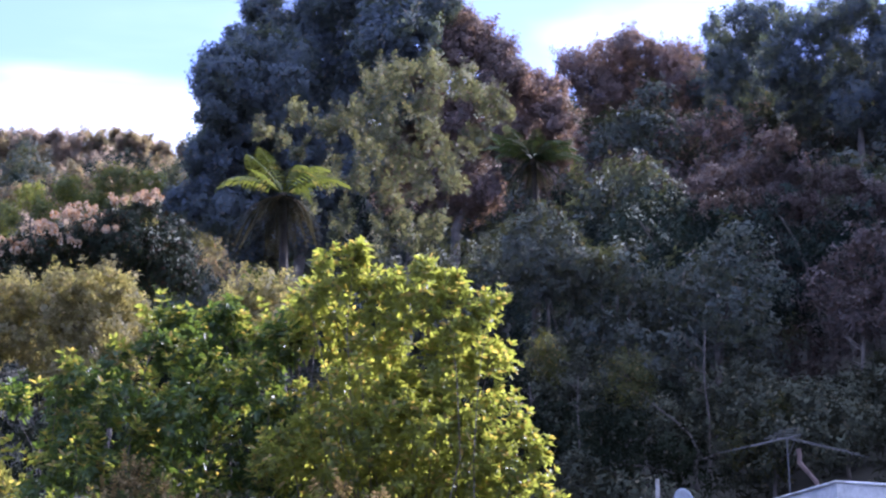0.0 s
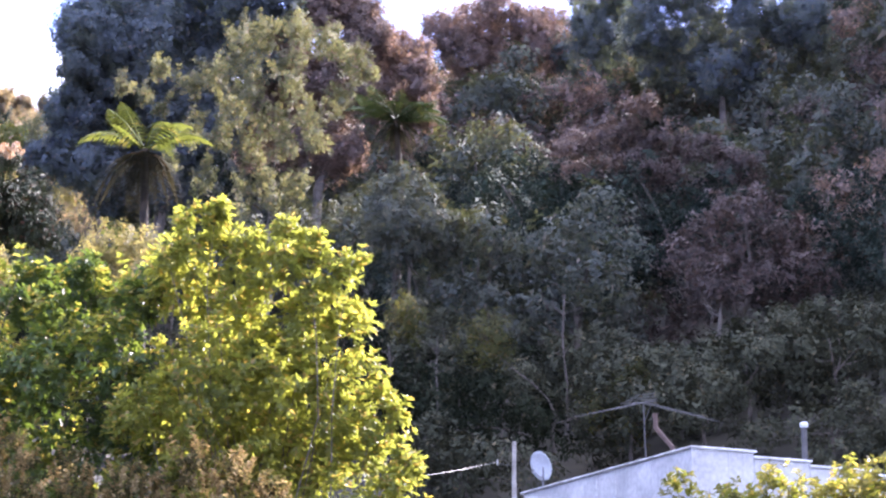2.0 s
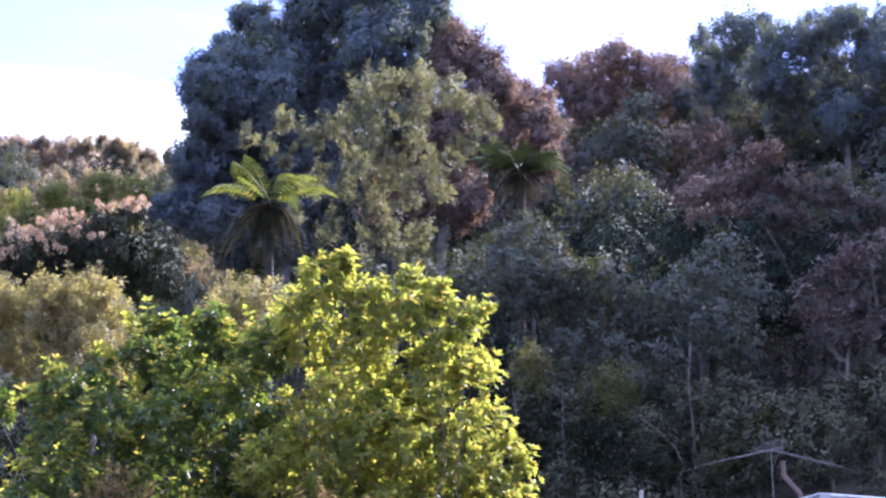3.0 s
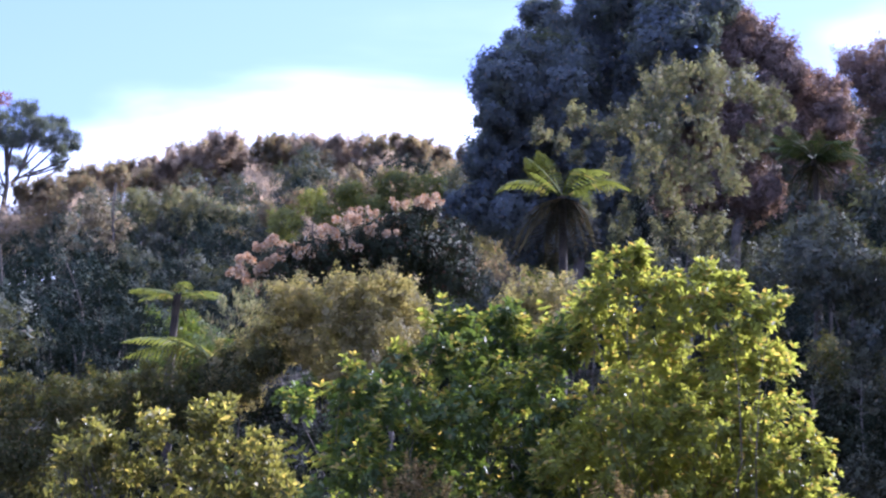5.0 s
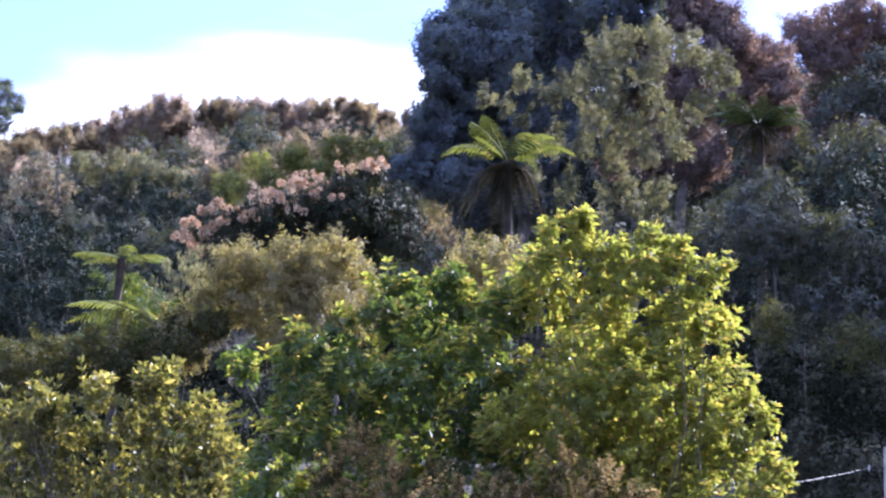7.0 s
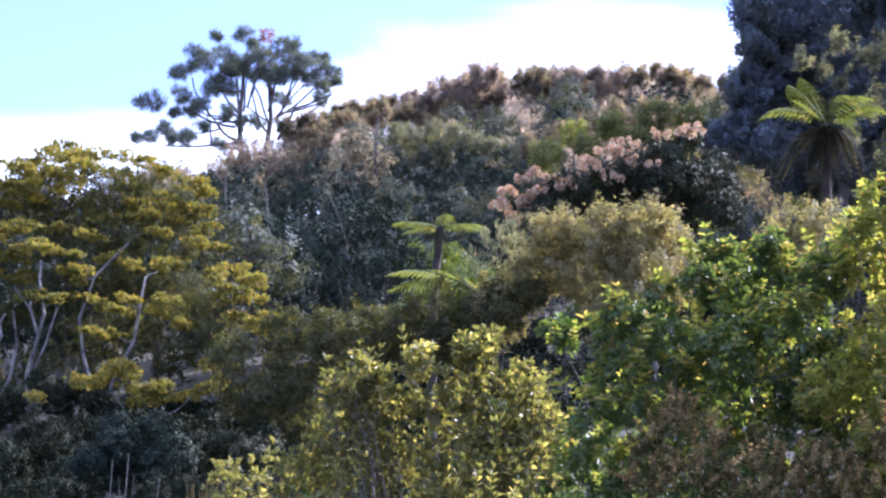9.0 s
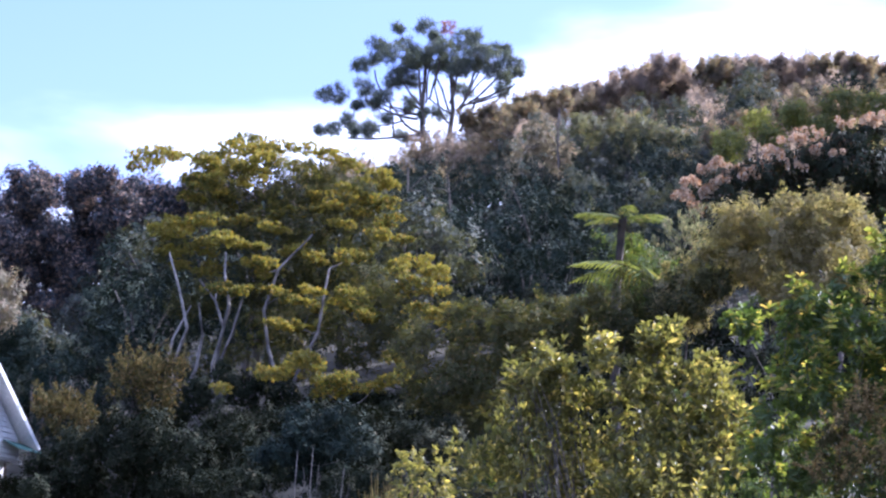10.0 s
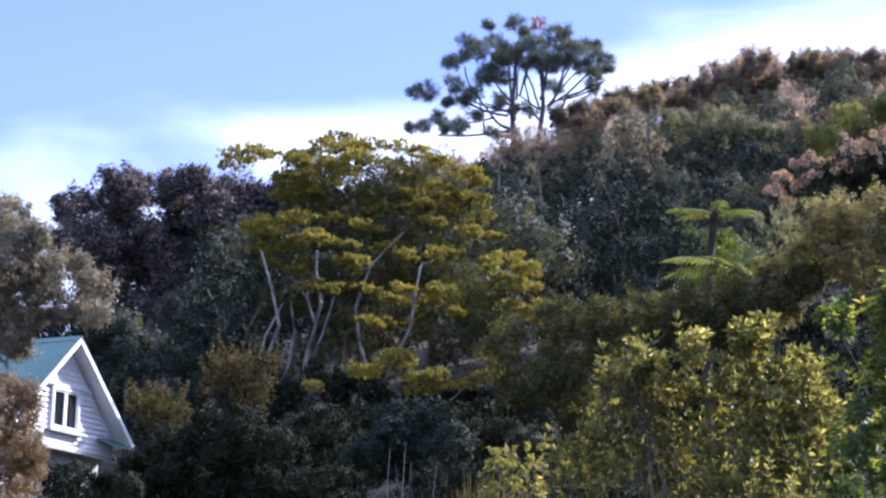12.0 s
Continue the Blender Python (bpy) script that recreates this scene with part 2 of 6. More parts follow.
# bluish dark tone includes haze; the brown tips are the leaf's own
M_BROWNISH_DARK = leaf_material("dark_brown_tipped_leaf", (0.05, 0.06, 0.07), (0.1, 0.1, 0.1), (0.27, 0.2, 0.16), 0.27, 0.75, 0.32, 0.5, (1.2, 1.05, 0.85))
M_BARK = rough_material("bark", (0.06, 0.05, 0.04), (0.14, 0.12, 0.1), 2.0, 0.9, 0.6, 22.0)
M_BARK_PALE = rough_material("pale_bark", (0.1, 0.09, 0.075), (0.24, 0.22, 0.19), 2.2, 0.85, 0.5, 20.0)
M_BARK_TEA = rough_material("flaky_grey_bark", (0.06, 0.052, 0.046), (0.22, 0.2, 0.18), 1.5, 0.9, 0.6, 14.0)
M_FERN_TRUNK = rough_material("fern_trunk", (0.025, 0.02, 0.015), (0.06, 0.045, 0.03), 4.0, 0.95, 0.9, 40.0)
M_GROUND = rough_material("forest_floor", (0.02, 0.018, 0.01), (0.042, 0.036, 0.02), 0.15, 0.95, 0.6, 2.5)
M_WHITE = rough_material("white_paint", (0.7, 0.71, 0.71), (0.8, 0.8, 0.8), 0.9, 0.55, 0.1, 14.0)
M_WHITE_WORN = rough_material("worn_white_paint", (0.36, 0.36, 0.35), (0.54, 0.54, 0.52), 0.8, 0.6, 0.25, 8.0)
M_CAPPING = rough_material("lichened_capping", (0.3, 0.29, 0.27), (0.62, 0.62, 0.6), 2.5, 0.8, 0.3, 18.0)
M_ROOF = rough_material("green_roof_iron", (0.05, 0.13, 0.12), (0.08, 0.18, 0.16), 0.6, 0.45, 0.1, 12.0, 0.2)
M_DARK = rough_material("dark_joint", (0.03, 0.03, 0.03), (0.06, 0.06, 0.06), 2.0, 0.8, 0.2, 20.0)
M_RUST = rough_material("rusty_iron", (0.1, 0.07, 0.06), (0.17, 0.12, 0.1), 3.0, 0.8, 0.4, 25.0, 0.3)
M_AERIAL = rough_material("weathered_aerial", (0.060, 0.057, 0.054), (0.102, 0.099, 0.096), 2.0, 0.6, 0.1, 30.0, 0.2)
M_METAL = rough_material("dull_aluminium", (0.16, 0.16, 0.17), (0.28, 0.28, 0.29), 2.0, 0.45, 0.1, 30.0, 0.8)
M_DISH = rough_material("dish_enamel", (0.5, 0.53, 0.57), (0.62, 0.65, 0.68), 1.5, 0.5, 0.05, 20.0)
M_POST = rough_material("weathered_timber", (0.22, 0.2, 0.17), (0.45, 0.42, 0.38), 2.0, 0.9, 0.6, 18.0)
M_WIRE = rough_material("pale_cable", (0.096, 0.096, 0.096), (0.168, 0.168, 0.162), 1.0, 0.6, 0.0, 10.0)
M_CURTAIN = rough_material("pale_curtain", (0.45, 0.42, 0.38), (0.6, 0.57, 0.52), 3.0, 0.9, 0.2, 20.0)
M_GLASS, _nt, _bs = material("window_glass")
_bs.inputs["Base Color"].default_value = (0.02, 0.025, 0.03, 1)
_bs.inputs["Roughness"].default_value, _bs.inputs["Alpha"].default_value = 0.06, 0.55


# ---- building helpers ----
def part(name, bm, mat, parent=None, label=""):
    me = bpy.data.meshes.new(name)
    bm.to_mesh(me)
    bm.free()
    return put(name, me, mat, parent, label)


def put(name, me, mat, parent=None, label=""):
    if mat is not None and not me.materials:
        me.materials.append(mat)
    ob = new(name, me)
    ob.parent = parent
    if label:
        ob["label"] = label
    return ob


def empty(name, x, y, z, label, category, group="", kind=""):
    ob = new(name)
    ob.location = (x, y, z)
    return tagged(ob, label, category, group, kind)


def array_mesh(name, verts, faces):
    """A mesh from numpy arrays: verts (n, 3), faces (m, k), all with k corners."""
    me = bpy.data.meshes.new(name)
    n, (m, k) = len(verts), faces.shape
    me.vertices.add(n)
    me.vertices.foreach_set("co", np.ascontiguousarray(verts, dtype=np.float32).ravel())
    me.loops.add(m * k)
    me.loops.foreach_set("vertex_index", np.ascontiguousarray(faces, dtype=np.int32).ravel())
    me.polygons.add(m)
    me.polygons.foreach_set("loop_start", np.arange(0, m * k, k, dtype=np.int32))
    me.update(calc_edges=True)
    return me


def unit(v):
    return v / np.maximum(np.linalg.norm(v, axis=-1, keepdims=True), 1e-9)


UP = np.array([0.0, 0.0, 1.0])


def leaf_verts(c, d, rng, length, width, droop, oval, face=None):
    """Leaves at c pointing along d: folded along the midrib; oval ones have six corners, the small ones four."""
    n = len(c)
    L = length * rng.uniform(0.65, 1.2, (n, 1))
    W = width * rng.uniform(0.7, 1.2, (n, 1))
    aim = unit(rng.normal(size=(n, 3)) + 0.8 * UP) if face is None else unit(face + rng.normal(size=(n, 3)) * 0.25)
    s = unit(np.cross(d, aim))
    nn = np.cross(s, d)
    fold = 0.22 * W * nn
    tip = c + d * L - droop * L * UP
    if oval:
        a, b = c + d * L * 0.35, c + d * L * 0.68 - droop * 0.5 * L * UP
        v = np.stack([c, a + s * W * 0.42 + fold, b + s * W * 0.4 + fold, tip, b - s * W * 0.4 + fold, a - s * W * 0.42 + fold], 1)
        f = np.array([[0, 1, 2, 3], [3, 4, 5, 0]])
    elif oval is None:                                 # far leaves: plain pointed blades
        v = np.stack([c + s * W * 0.5, tip, c - s * W * 0.5], 1)
        return v.reshape(-1, 3), np.arange(3 * n).reshape(n, 3)
    else:
        a = c + d * L * 0.5 - droop * 0.3 * L * UP
        v = np.stack([c, a + s * W * 0.5 + fold, tip, a - s * W * 0.5 + fold], 1)
        f = np.array([[0, 1, 2, 3]])
    k = v.shape[1]
    faces = (np.arange(n)[:, None, None] * k + f[None]).reshape(-1, 4)
    return v.reshape(-1, 3), faces


def tufts_on(clumps, rng, density, flat=1.0, ragged=0.28, inner=0.35, cap=None, deep=0.0, gaps=0.0):
    """Centres and outward directions of leaf tufts over rounded clumps (x, y, z, radius), thinned where one clump lies in another."""
    cl = np.array(clumps)
    C, N = [], []
    for i, (x, y, z, r) in enumerate(cl):
        n = max(8, int(density * 4 * math.pi * r * r * (0.5 + 0.5 * flat)))
        u = unit(rng.normal(size=(n, 3)))
        ph = rng.uniform(0, 6.28, 6)
        bump = np.sin(u[:, 0] * 5.1 + ph[0]) * np.sin(u[:, 1] * 4.7 + ph[1]) + 0.7 * np.sin(u[:, 2] * 7.3 + ph[2] + u[:, 0] * 4) * np.sin(u[:, 1] * 8.7 + ph[3])
        rad = r * (1 + ragged * bump * 0.6) * np.where(rng.random(n) < inner, rng.uniform(0.45, 0.9, n), rng.uniform(0.88, 1.08, n))
        p = u * rad[:, None]
        p[:, 2] *= flat
        w = u.copy()
        w[:, 2] /= max(flat, 0.3)
        p += (x, y, z)
        keep, stay = np.ones(n, bool), rng.random(n) < deep
        for j, (a, b, c, q) in enumerate(cl):
            if j != i:
                dd = (p - (a, b, c)) / (q * 0.72)
                dd[:, 2] /= flat
                keep &= (dd ** 2).sum(1) > 1
        keep |= stay
        if gaps:                                       # dark pockets between the boughs
            g = np.sin(p[:, 0] * 2.6 / r + ph[4]) * np.sin(p[:, 1] * 2.9 / r + ph[5]) + np.sin(p[:, 2] * 3.7 / r + ph[0]) * np.sin(p[:, 0] * 1.9 / r + ph[1])
            keep &= (g > -1.1 + 0.9 * gaps) | (rng.random(n) < 0.25)
        if cap is not None:
            keep &= u[:, 2] > cap
        C.append(p[keep])
        N.append(unit(w[keep]))
    return np.concatenate(C), np.concatenate(N)


def bunched(clumps, n, share, seed, flat=1.0, core=0.72):
    """Each rounded clump broken up into n smaller ones round its upper side, about a core."""
    rng = np.random.default_rng(seed)
    out = []
    for x, y, z, r in clumps:
        if core:
            out.append((x, y, z - 0.05 * r, r * core))
        u = unit(rng.normal(size=(n, 3)) + 0.25 * UP)
        for k in range(n):
            q = r * share * rng.uniform(0.7, 1.3)
            p = u[k] * (r * 1.02 - q * 0.8)
            out.append((x + p[0], y + p[1], z + p[2] * flat, q))
    return out


def foliage(name, clumps, seed, density, leaves, length, width, mat, parent, flat=1.0, up=0.35, out=0.8, loose=0.8,
            droop=0.15, oval=False, ragged=0.28, inner=0.35, label="", origin=(0, 0, 0), cap=None, deep=0.0, gaps=0.4, shoots=0, shoot=0.4, form=False, rosette=None):
    rng = np.random.default_rng(seed)
    if form:
        oval, leaves, length, width = None, leaves * 2, length * 0.7, width * 0.72
    c, nrm = tufts_on(clumps, rng, density, flat, ragged, inner, cap, deep, gaps)
    if shoots:                                         # leafy shoots that stand out of the crown
        high = np.flatnonzero(nrm[:, 2] > -0.1)
        pick = rng.choice(high, min(shoots, len(high)), replace=False)
        way = unit(nrm[pick] * 0.6 + UP * 0.9 + rng.normal(size=(len(pick), 3)) * 0.25)
        far = shoot * rng.uniform(0.4, 1.0, (len(pick), 1))
        c = np.concatenate([c] + [c[pick] + way * far * t for t in (0.3, 0.55, 0.8, 1.0)])
        nrm = np.concatenate([nrm] + [way] * 4)
    if rosette is not None:                            # whorls of leaves like open stars at the ends of the twigs
        axis = unit(nrm * out + UP * up + rng.normal(size=c.shape) * loose * 0.5)
        one = unit(np.cross(axis, rng.normal(size=c.shape)))
        two = np.cross(axis, one)
        turn = np.arange(leaves) * 2.4 + rng.uniform(-0.3, 0.3, (len(c), leaves))
        rise = rng.uniform(rosette - 0.3, rosette + 0.45, (len(c), leaves))
        ring = np.cos(turn)[..., None] * one[:, None] + np.sin(turn)[..., None] * two[:, None]
        d = unit(np.cos(rise)[..., None] * ring + np.sin(rise)[..., None] * axis[:, None]).reshape(-1, 3)
        step = np.linspace(-0.6, 0.2, leaves)[None, :, None] * length
        p = (c[:, None] + axis[:, None] * step - np.array(origin)).reshape(-1, 3)
        v, f = leaf_verts(p, d, rng, length, width, droop, oval, np.repeat(axis, leaves, 0))
        return put(name, array_mesh(name, v, f), mat, parent, label)
    c = np.repeat(c, leaves, 0)
    nrm = np.repeat(nrm, leaves, 0)
    if form:                                           # blades lie over the surface of the crown like shingles
        d = rng.normal(size=c.shape)
        d = unit(unit(d - nrm * (d * nrm).sum(1, keepdims=True)) + nrm * 0.3 + UP * up * 0.3)
    else:
        d = unit(nrm * out + UP * up + rng.normal(size=c.shape) * loose * 0.6)
    c = c + rng.normal(size=c.shape) * length * (0.55 if form else 0.18) - np.array(origin)
    v, f = leaf_verts(c, d, rng, length, width, droop, oval, nrm if form else None)
    me = array_mesh(name, v, f)
    if form:                                           # small leaves shade together, as the rounded bough that they cover
        lean = unit(nrm + rng.normal(size=nrm.shape) * 0.28)
        me.polygons.foreach_set("use_smooth", np.ones(len(f), bool))
        me.normals_split_custom_set_from_vertices(np.repeat(lean, 3, 0).tolist())
    return put(name, me, mat, parent, label)


def tube_mesh(name, points, radii, sides=7, seed=0, rough=0.08):
    """A tapered limb along a line of points, slightly uneven."""
    rng = np.random.default_rng(seed)
    p = [Vector(q) for q in points]
    verts, faces = [], []
    for i, q in enumerate(p):
        t = (p[min(i + 1, len(p) - 1)] - p[max(i - 1, 0)]).normalized()
        a = t.cross(Vector((0.31, 0.87, 0.2))).normalized()
        b = t.cross(a)
        for k in range(sides):
            w = 2 * math.pi * k / sides
            r = radii[i] * (1 + rng.uniform(-rough, rough))
            verts.append(q + a * math.cos(w) * r + b * math.sin(w) * r)
    for i in range(len(p) - 1):
        for k in range(sides):
            k2 = (k + 1) % sides
            faces.append((i * sides + k, i * sides + k2, (i + 1) * sides + k2, (i + 1) * sides + k))
    faces.append(tuple(range(sides))[::-1])
    faces.append(tuple((len(p) - 1) * sides + k for k in range(sides)))
    me = bpy.data.meshes.new(name)
    me.from_pydata(verts, [], faces)
    return me


def bent(a, b, seed, sway=0.08, n=5, sag=0.0):
    """A line from a to b that bends and wanders smoothly."""
    rng = random.Random(seed)
    a, b = Vector(a), Vector(b)
    L = (b - a).length
    one = Vector((rng.uniform(-1, 1), rng.uniform(-1, 1), rng.uniform(-0.4, 0.4)))
    two = Vector((rng.uniform(-1, 1), rng.uniform(-1, 1), rng.uniform(-0.4, 0.4)))
    out = []
    for i in range(n + 1):
        t = i / n
        k = math.sin(math.pi * t)
        wob = Vector((rng.uniform(-1, 1), rng.uniform(-1, 1), 0)) * 0.18
        out.append(a.lerp(b, t) + (one * k + two * 0.6 * math.sin(2 * math.pi * t) + wob * k) * sway * L - Vector((0, 0, sag * L * k)))
    return out


def limb(name, a, b, r0, r1, mat, parent, seed, sway=0.08, sag=0.0, n=5, sides=6):
    pts = bent(a, b, seed, sway, n, sag)
    radii = [r0 + (r1 - r0) * i / n for i in range(n + 1)]
    return put(name, tube_mesh(name, pts, radii, sides, seed), mat, parent)


def shoot_mesh(name, seed, length, whorls, leaves, leaf, width, lean=0.6, oval=True):
    """A leafy shoot along +z: a thin stem with whorls of leaves, the last one a star at the tip."""
    rng = np.random.default_rng(seed)
    c, d = [], []
    for w in range(whorls):
        z = length * (w + 1) / whorls
        for k in range(leaves):
            a = 6.2832 * (k + rng.uniform(-0.3, 0.3)) / leaves + w * 0.9
            e = lean + (0.35 if w == whorls - 1 else 0.0) + rng.uniform(-0.25, 0.25)
            c.append((0, 0, z))
            d.append((math.cos(a) * math.cos(e), math.sin(a) * math.cos(e), math.sin(e)))
    v, f = leaf_verts(np.array(c), np.array(d), rng, leaf, width, 0.12, oval, np.tile(UP, (len(c), 1)))
    r = 0.006
    n = len(v)
    stem = np.array([(r, 0, -0.1), (-r / 2, r, -0.1), (-r / 2, -r, -0.1), (r * 0.5, 0, length), (-r / 4, r / 2, length), (-r / 4, -r / 2, length)])
    sf = np.array([(0, 1, 4, 3), (1, 2, 5, 4), (2, 0, 3, 5)]) + n
    return array_mesh(name, np.concatenate([v, stem]), np.concatenate([f, sf]))


def head_mesh(name, seed, radius, petals, size):
    """A rounded flower head of many small petals."""
    rng = np.random.default_rng(seed)
    u = unit(rng.normal(size=(petals, 3)) + 0.5 * UP)
    v, f = leaf_verts(u * radius * 0.55, unit(u + rng.normal(size=u.shape) * 0.5), rng, size, size * 0.8, 0.1, False, u)
    return array_mesh(name, v, f)


def sprigs(name, clumps, seed, count, meshes, mat, parent, origin, flat=1.0, ragged=0.5, low=-0.1, upward=0.9, outward=0.6, label="", scale=(0.75, 1.2), sink=0.08):
    """Single shoots or flower heads, each an object, over the outside of a crown."""
    rng = np.random.default_rng(seed)
    c, nrm = tufts_on(clumps, rng, 30, flat, ragged, 0.0)
    ok = np.flatnonzero(nrm[:, 2] > low)
    for i in rng.choice(ok, min(count, len(ok)), replace=False):
        way = Vector(nrm[i] * outward + UP * upward + rng.normal(size=3) * 0.25).normalized()
        ob = put(name, meshes[int(rng.integers(len(meshes)))], mat, parent, label)
        s = float(rng.uniform(*scale))
        turn = way.to_track_quat("Z", "Y").to_matrix().to_4x4() @ Matrix.Rotation(float(rng.uniform(0, 6.28)), 4, "Z")
        ob.matrix_basis = Matrix.Translation(Vector(c[i]) - Vector(origin) - way * sink * s) @ turn @ Matrix.Diagonal((s, s, s, 1))


def box(bm, x0, x1, y0, y1, z0, z1):
    v = [bm.verts.new(c) for c in ((x0, y0, z0), (x1, y0, z0), (x1, y1, z0), (x0, y1, z0), (x0, y0, z1), (x1, y0, z1), (x1, y1, z1), (x0, y1, z1))]
    for f in ((3, 2, 1, 0), (4, 5, 6, 7), (0, 1, 5, 4), (1, 2, 6, 5), (2, 3, 7, 6), (3, 0, 4, 7)):
        bm.faces.new([v[i] for i in f])
    return v


def solid(points, depth, axis):
    """A prism: a closed outline of points, pushed along the vector axis by depth."""
    bm = bmesh.new()
    a = [bm.verts.new(p) for p in points]
    b = [bm.verts.new(Vector(p) + Vector(axis) * depth) for p in points]
    bm.faces.new(a)
    bm.faces.new(b[::-1])
    for i in range(len(a)):
        j = (i + 1) % len(a)
        bm.faces.new((a[j], a[i], b[i], b[j]))
    bmesh.ops.recalc_face_normals(bm, faces=bm.faces)
    return bm


# ---- ground ----
TERRACES = ((15.5, 66.0, 7.0, 13.0, 7.6), (-31.0, 83.0, 5.0, 10.0, 10.0))   # x, y, flat radius, blend radius, height
REACH = (0, 20, 30, 42, 50, 62, 72, 80, 95, 110, 130, 160, 200, 230, 300, 500, 900, 6000)
RISE = (0, 0.5, 1.8, 4.2, 5.4, 7.5, 10.5, 13.5, 17.5, 23, 30, 41.5, 53.6, 54.5, 45, 15, 0, 0)
SIDE = (-180, -120, -60, -24, -19, -14, -11, -8, -4, 0, 10, 17, 24, 34, 60, 100, 140, 180)
# steepest from 24 to 60 degrees: an unseen spur raised to block the sun
STEEP = (0, 0, 0.4, 0.58, 0.69, 0.84, 0.88, 0.93, 0.98, 0.99, 1.05, 1.1, 1.5, 1.75, 1.5, 0.5, 0, 0)


def ground_z(x, y):
    d, az = math.hypot(x, y), math.degrees(math.atan2(x, y))
    z = float(np.interp(d, REACH, RISE)) * float(np.interp(az, SIDE, STEEP))
    z += 0.25 * math.sin(x * 0.31 + 1.0) * math.sin(y * 0.27) * min(1.0, d / 30)
    for tx, ty, r0, r1, tz in TERRACES:
        k = min(1.0, max(0.0, (r1 - math.hypot(x - tx, y - ty)) / (r1 - r0)))
        z += (tz - z) * k * k * (3 - 2 * k)
    return z


def make_ground():
    n = 160
    g = [math.copysign(abs(u) ** 2.6, u) * 3000 for u in np.linspace(-1, 1, n)]
    verts = np.array([(x, y, ground_z(x, y)) for y in g for x in g])
    i = np.arange((n - 1) * n).reshape(n - 1, n)[:, :-1].ravel()
    me = array_mesh("ground", verts, np.stack([i, i + 1, i + n + 1, i + n], 1))
    for p in me.polygons:
        p.use_smooth = True
    tagged(put("ground", me, M_GROUND), "steep hillside of dark bare earth and leaf litter", "ground", kind="structure")


make_ground()


# ---- trees and shrubs ----
def plant(name, label, category, clumps, mat, seed, density, leaves, length, width, bark=None, stem=0.12, limbs=6, group="", stems=(), taper=0.6, sway=0.06, canes=0, bunch=None, **kw):
    """A tree or shrub: stem from the ground, limbs to its clumps and a crown of leaf tufts."""
    bark = bark or M_BARK
    rng = random.Random(seed)
    cl = np.array(clumps)
    w = cl[:, 3] ** 2
    cx, cy = (cl[:, 0] * w).sum() / w.sum(), (cl[:, 1] * w).sum() / w.sum()
    gz = ground_z(cx, cy)
    thing = empty(name, cx, cy, gz, label, category, group)
    o = (cx, cy, gz)
    low, top = cl[:, 2].min(), cl[:, 2].max()
    fork = max(0.5, (low - gz) * 0.75 + (top - low) * 0.15)
    if not stems:
        stems = [((cx, cy), (cx + 0.1, cy, gz + fork))]
    nodes = []
    for s, ((bx, by), tip) in enumerate(stems):
        foot = (bx - cx, by - cy, ground_z(bx, by) - gz - 0.3)
        pts = bent(foot, (tip[0] - cx, tip[1] - cy, tip[2] - gz), seed + s, sway, 6)
        radii = [stem * (1.2 - taper * i / 6) for i in range(7)]
        put("trunk", tube_mesh("trunk", pts, radii, 8, seed), bark, thing)
        nodes += [(p, r) for p, r in zip(pts, radii) if p.z > fork * 0.4]
    # each clump is carried by a limb from the nearest wood below it
    heart = Vector((0, 0, fork))
    reach = sorted((Vector((x - cx, y - cy, z - gz)) for x, y, z, r in clumps), key=lambda p: (p - heart).length)
    for k, p in enumerate(reach[:limbs]):
        q, r = min(nodes, key=lambda n: (n[0] - p).length + 1.5 * max(0, n[0].z - p.z + 0.2 * (p - n[0]).length))
        pts = bent(q, p, seed + 7 * k, 0.1, 5, 0.03)
        r0 = min(r * 0.75, stem * 0.6)
        radii = [r0 + (r0 * 0.3 - r0) * i / 5 for i in range(6)]
        put("limb", tube_mesh("limb", pts, radii, 6, seed + k), bark, thing)
        nodes += list(zip(pts[2:], radii[2:]))
    for k in range(canes):                             # thin upright canes through the crown
        x, y, z, r = clumps[(k * 5) % len(clumps)]
        px, py = x - cx + rng.uniform(-0.5, 0.5) * r, y - cy + rng.uniform(-0.6, 0.2) * r
        pz = z - gz + r * rng.uniform(0.3, 0.8)
        limb("cane", (px * 0.3, py * 0.3, ground_z(cx + px * 0.3, cy + py * 0.3) - gz - 0.2), (px, py, pz), 0.016, 0.005, bark, thing, seed + 31 * k, 0.07, 0.0, 6, 5)
    if bunch:
        clumps = bunched(clumps, bunch[0], bunch[1], seed, kw.get("flat", 1.0), bunch[2] if len(bunch) > 2 else 0.72)
    foliage("crown", clumps, seed, density, leaves, length, width, mat, thing, origin=o, **kw)
    return thing, o


def satellites(clumps, seed, reach):
    """Each clump with a smaller neighbour beside it, a little lower."""
    rng = random.Random(seed)
    out = list(clumps)
    for x, y, z, r in clumps:
        a = rng.uniform(0, 6.28)
        out.append((x + math.cos(a) * r * reach, y + math.sin(a) * r * reach, z - rng.uniform(0.05, 0.5) * r, r * rng.uniform(0.55, 0.8)))
    return out


def spired(clumps, seed):
    """Clumps with two or three small pointed tops each, as on young trees that crowd a ridge."""
    rng = random.Random(seed)
    out = [(x, y, z - 0.4 * r, r * 0.85) for x, y, z, r in clumps]
    for x, y, z, r in clumps:
        for _ in range(rng.randint(1, 3)):
            px, h = x + rng.uniform(-0.9, 0.9) * r, rng.uniform(0.3, 1.0) * r
            out += [(px, y, z + h * 0.55, r * 0.32), (px, y, z + h * 0.85, r * 0.2)]
    return out


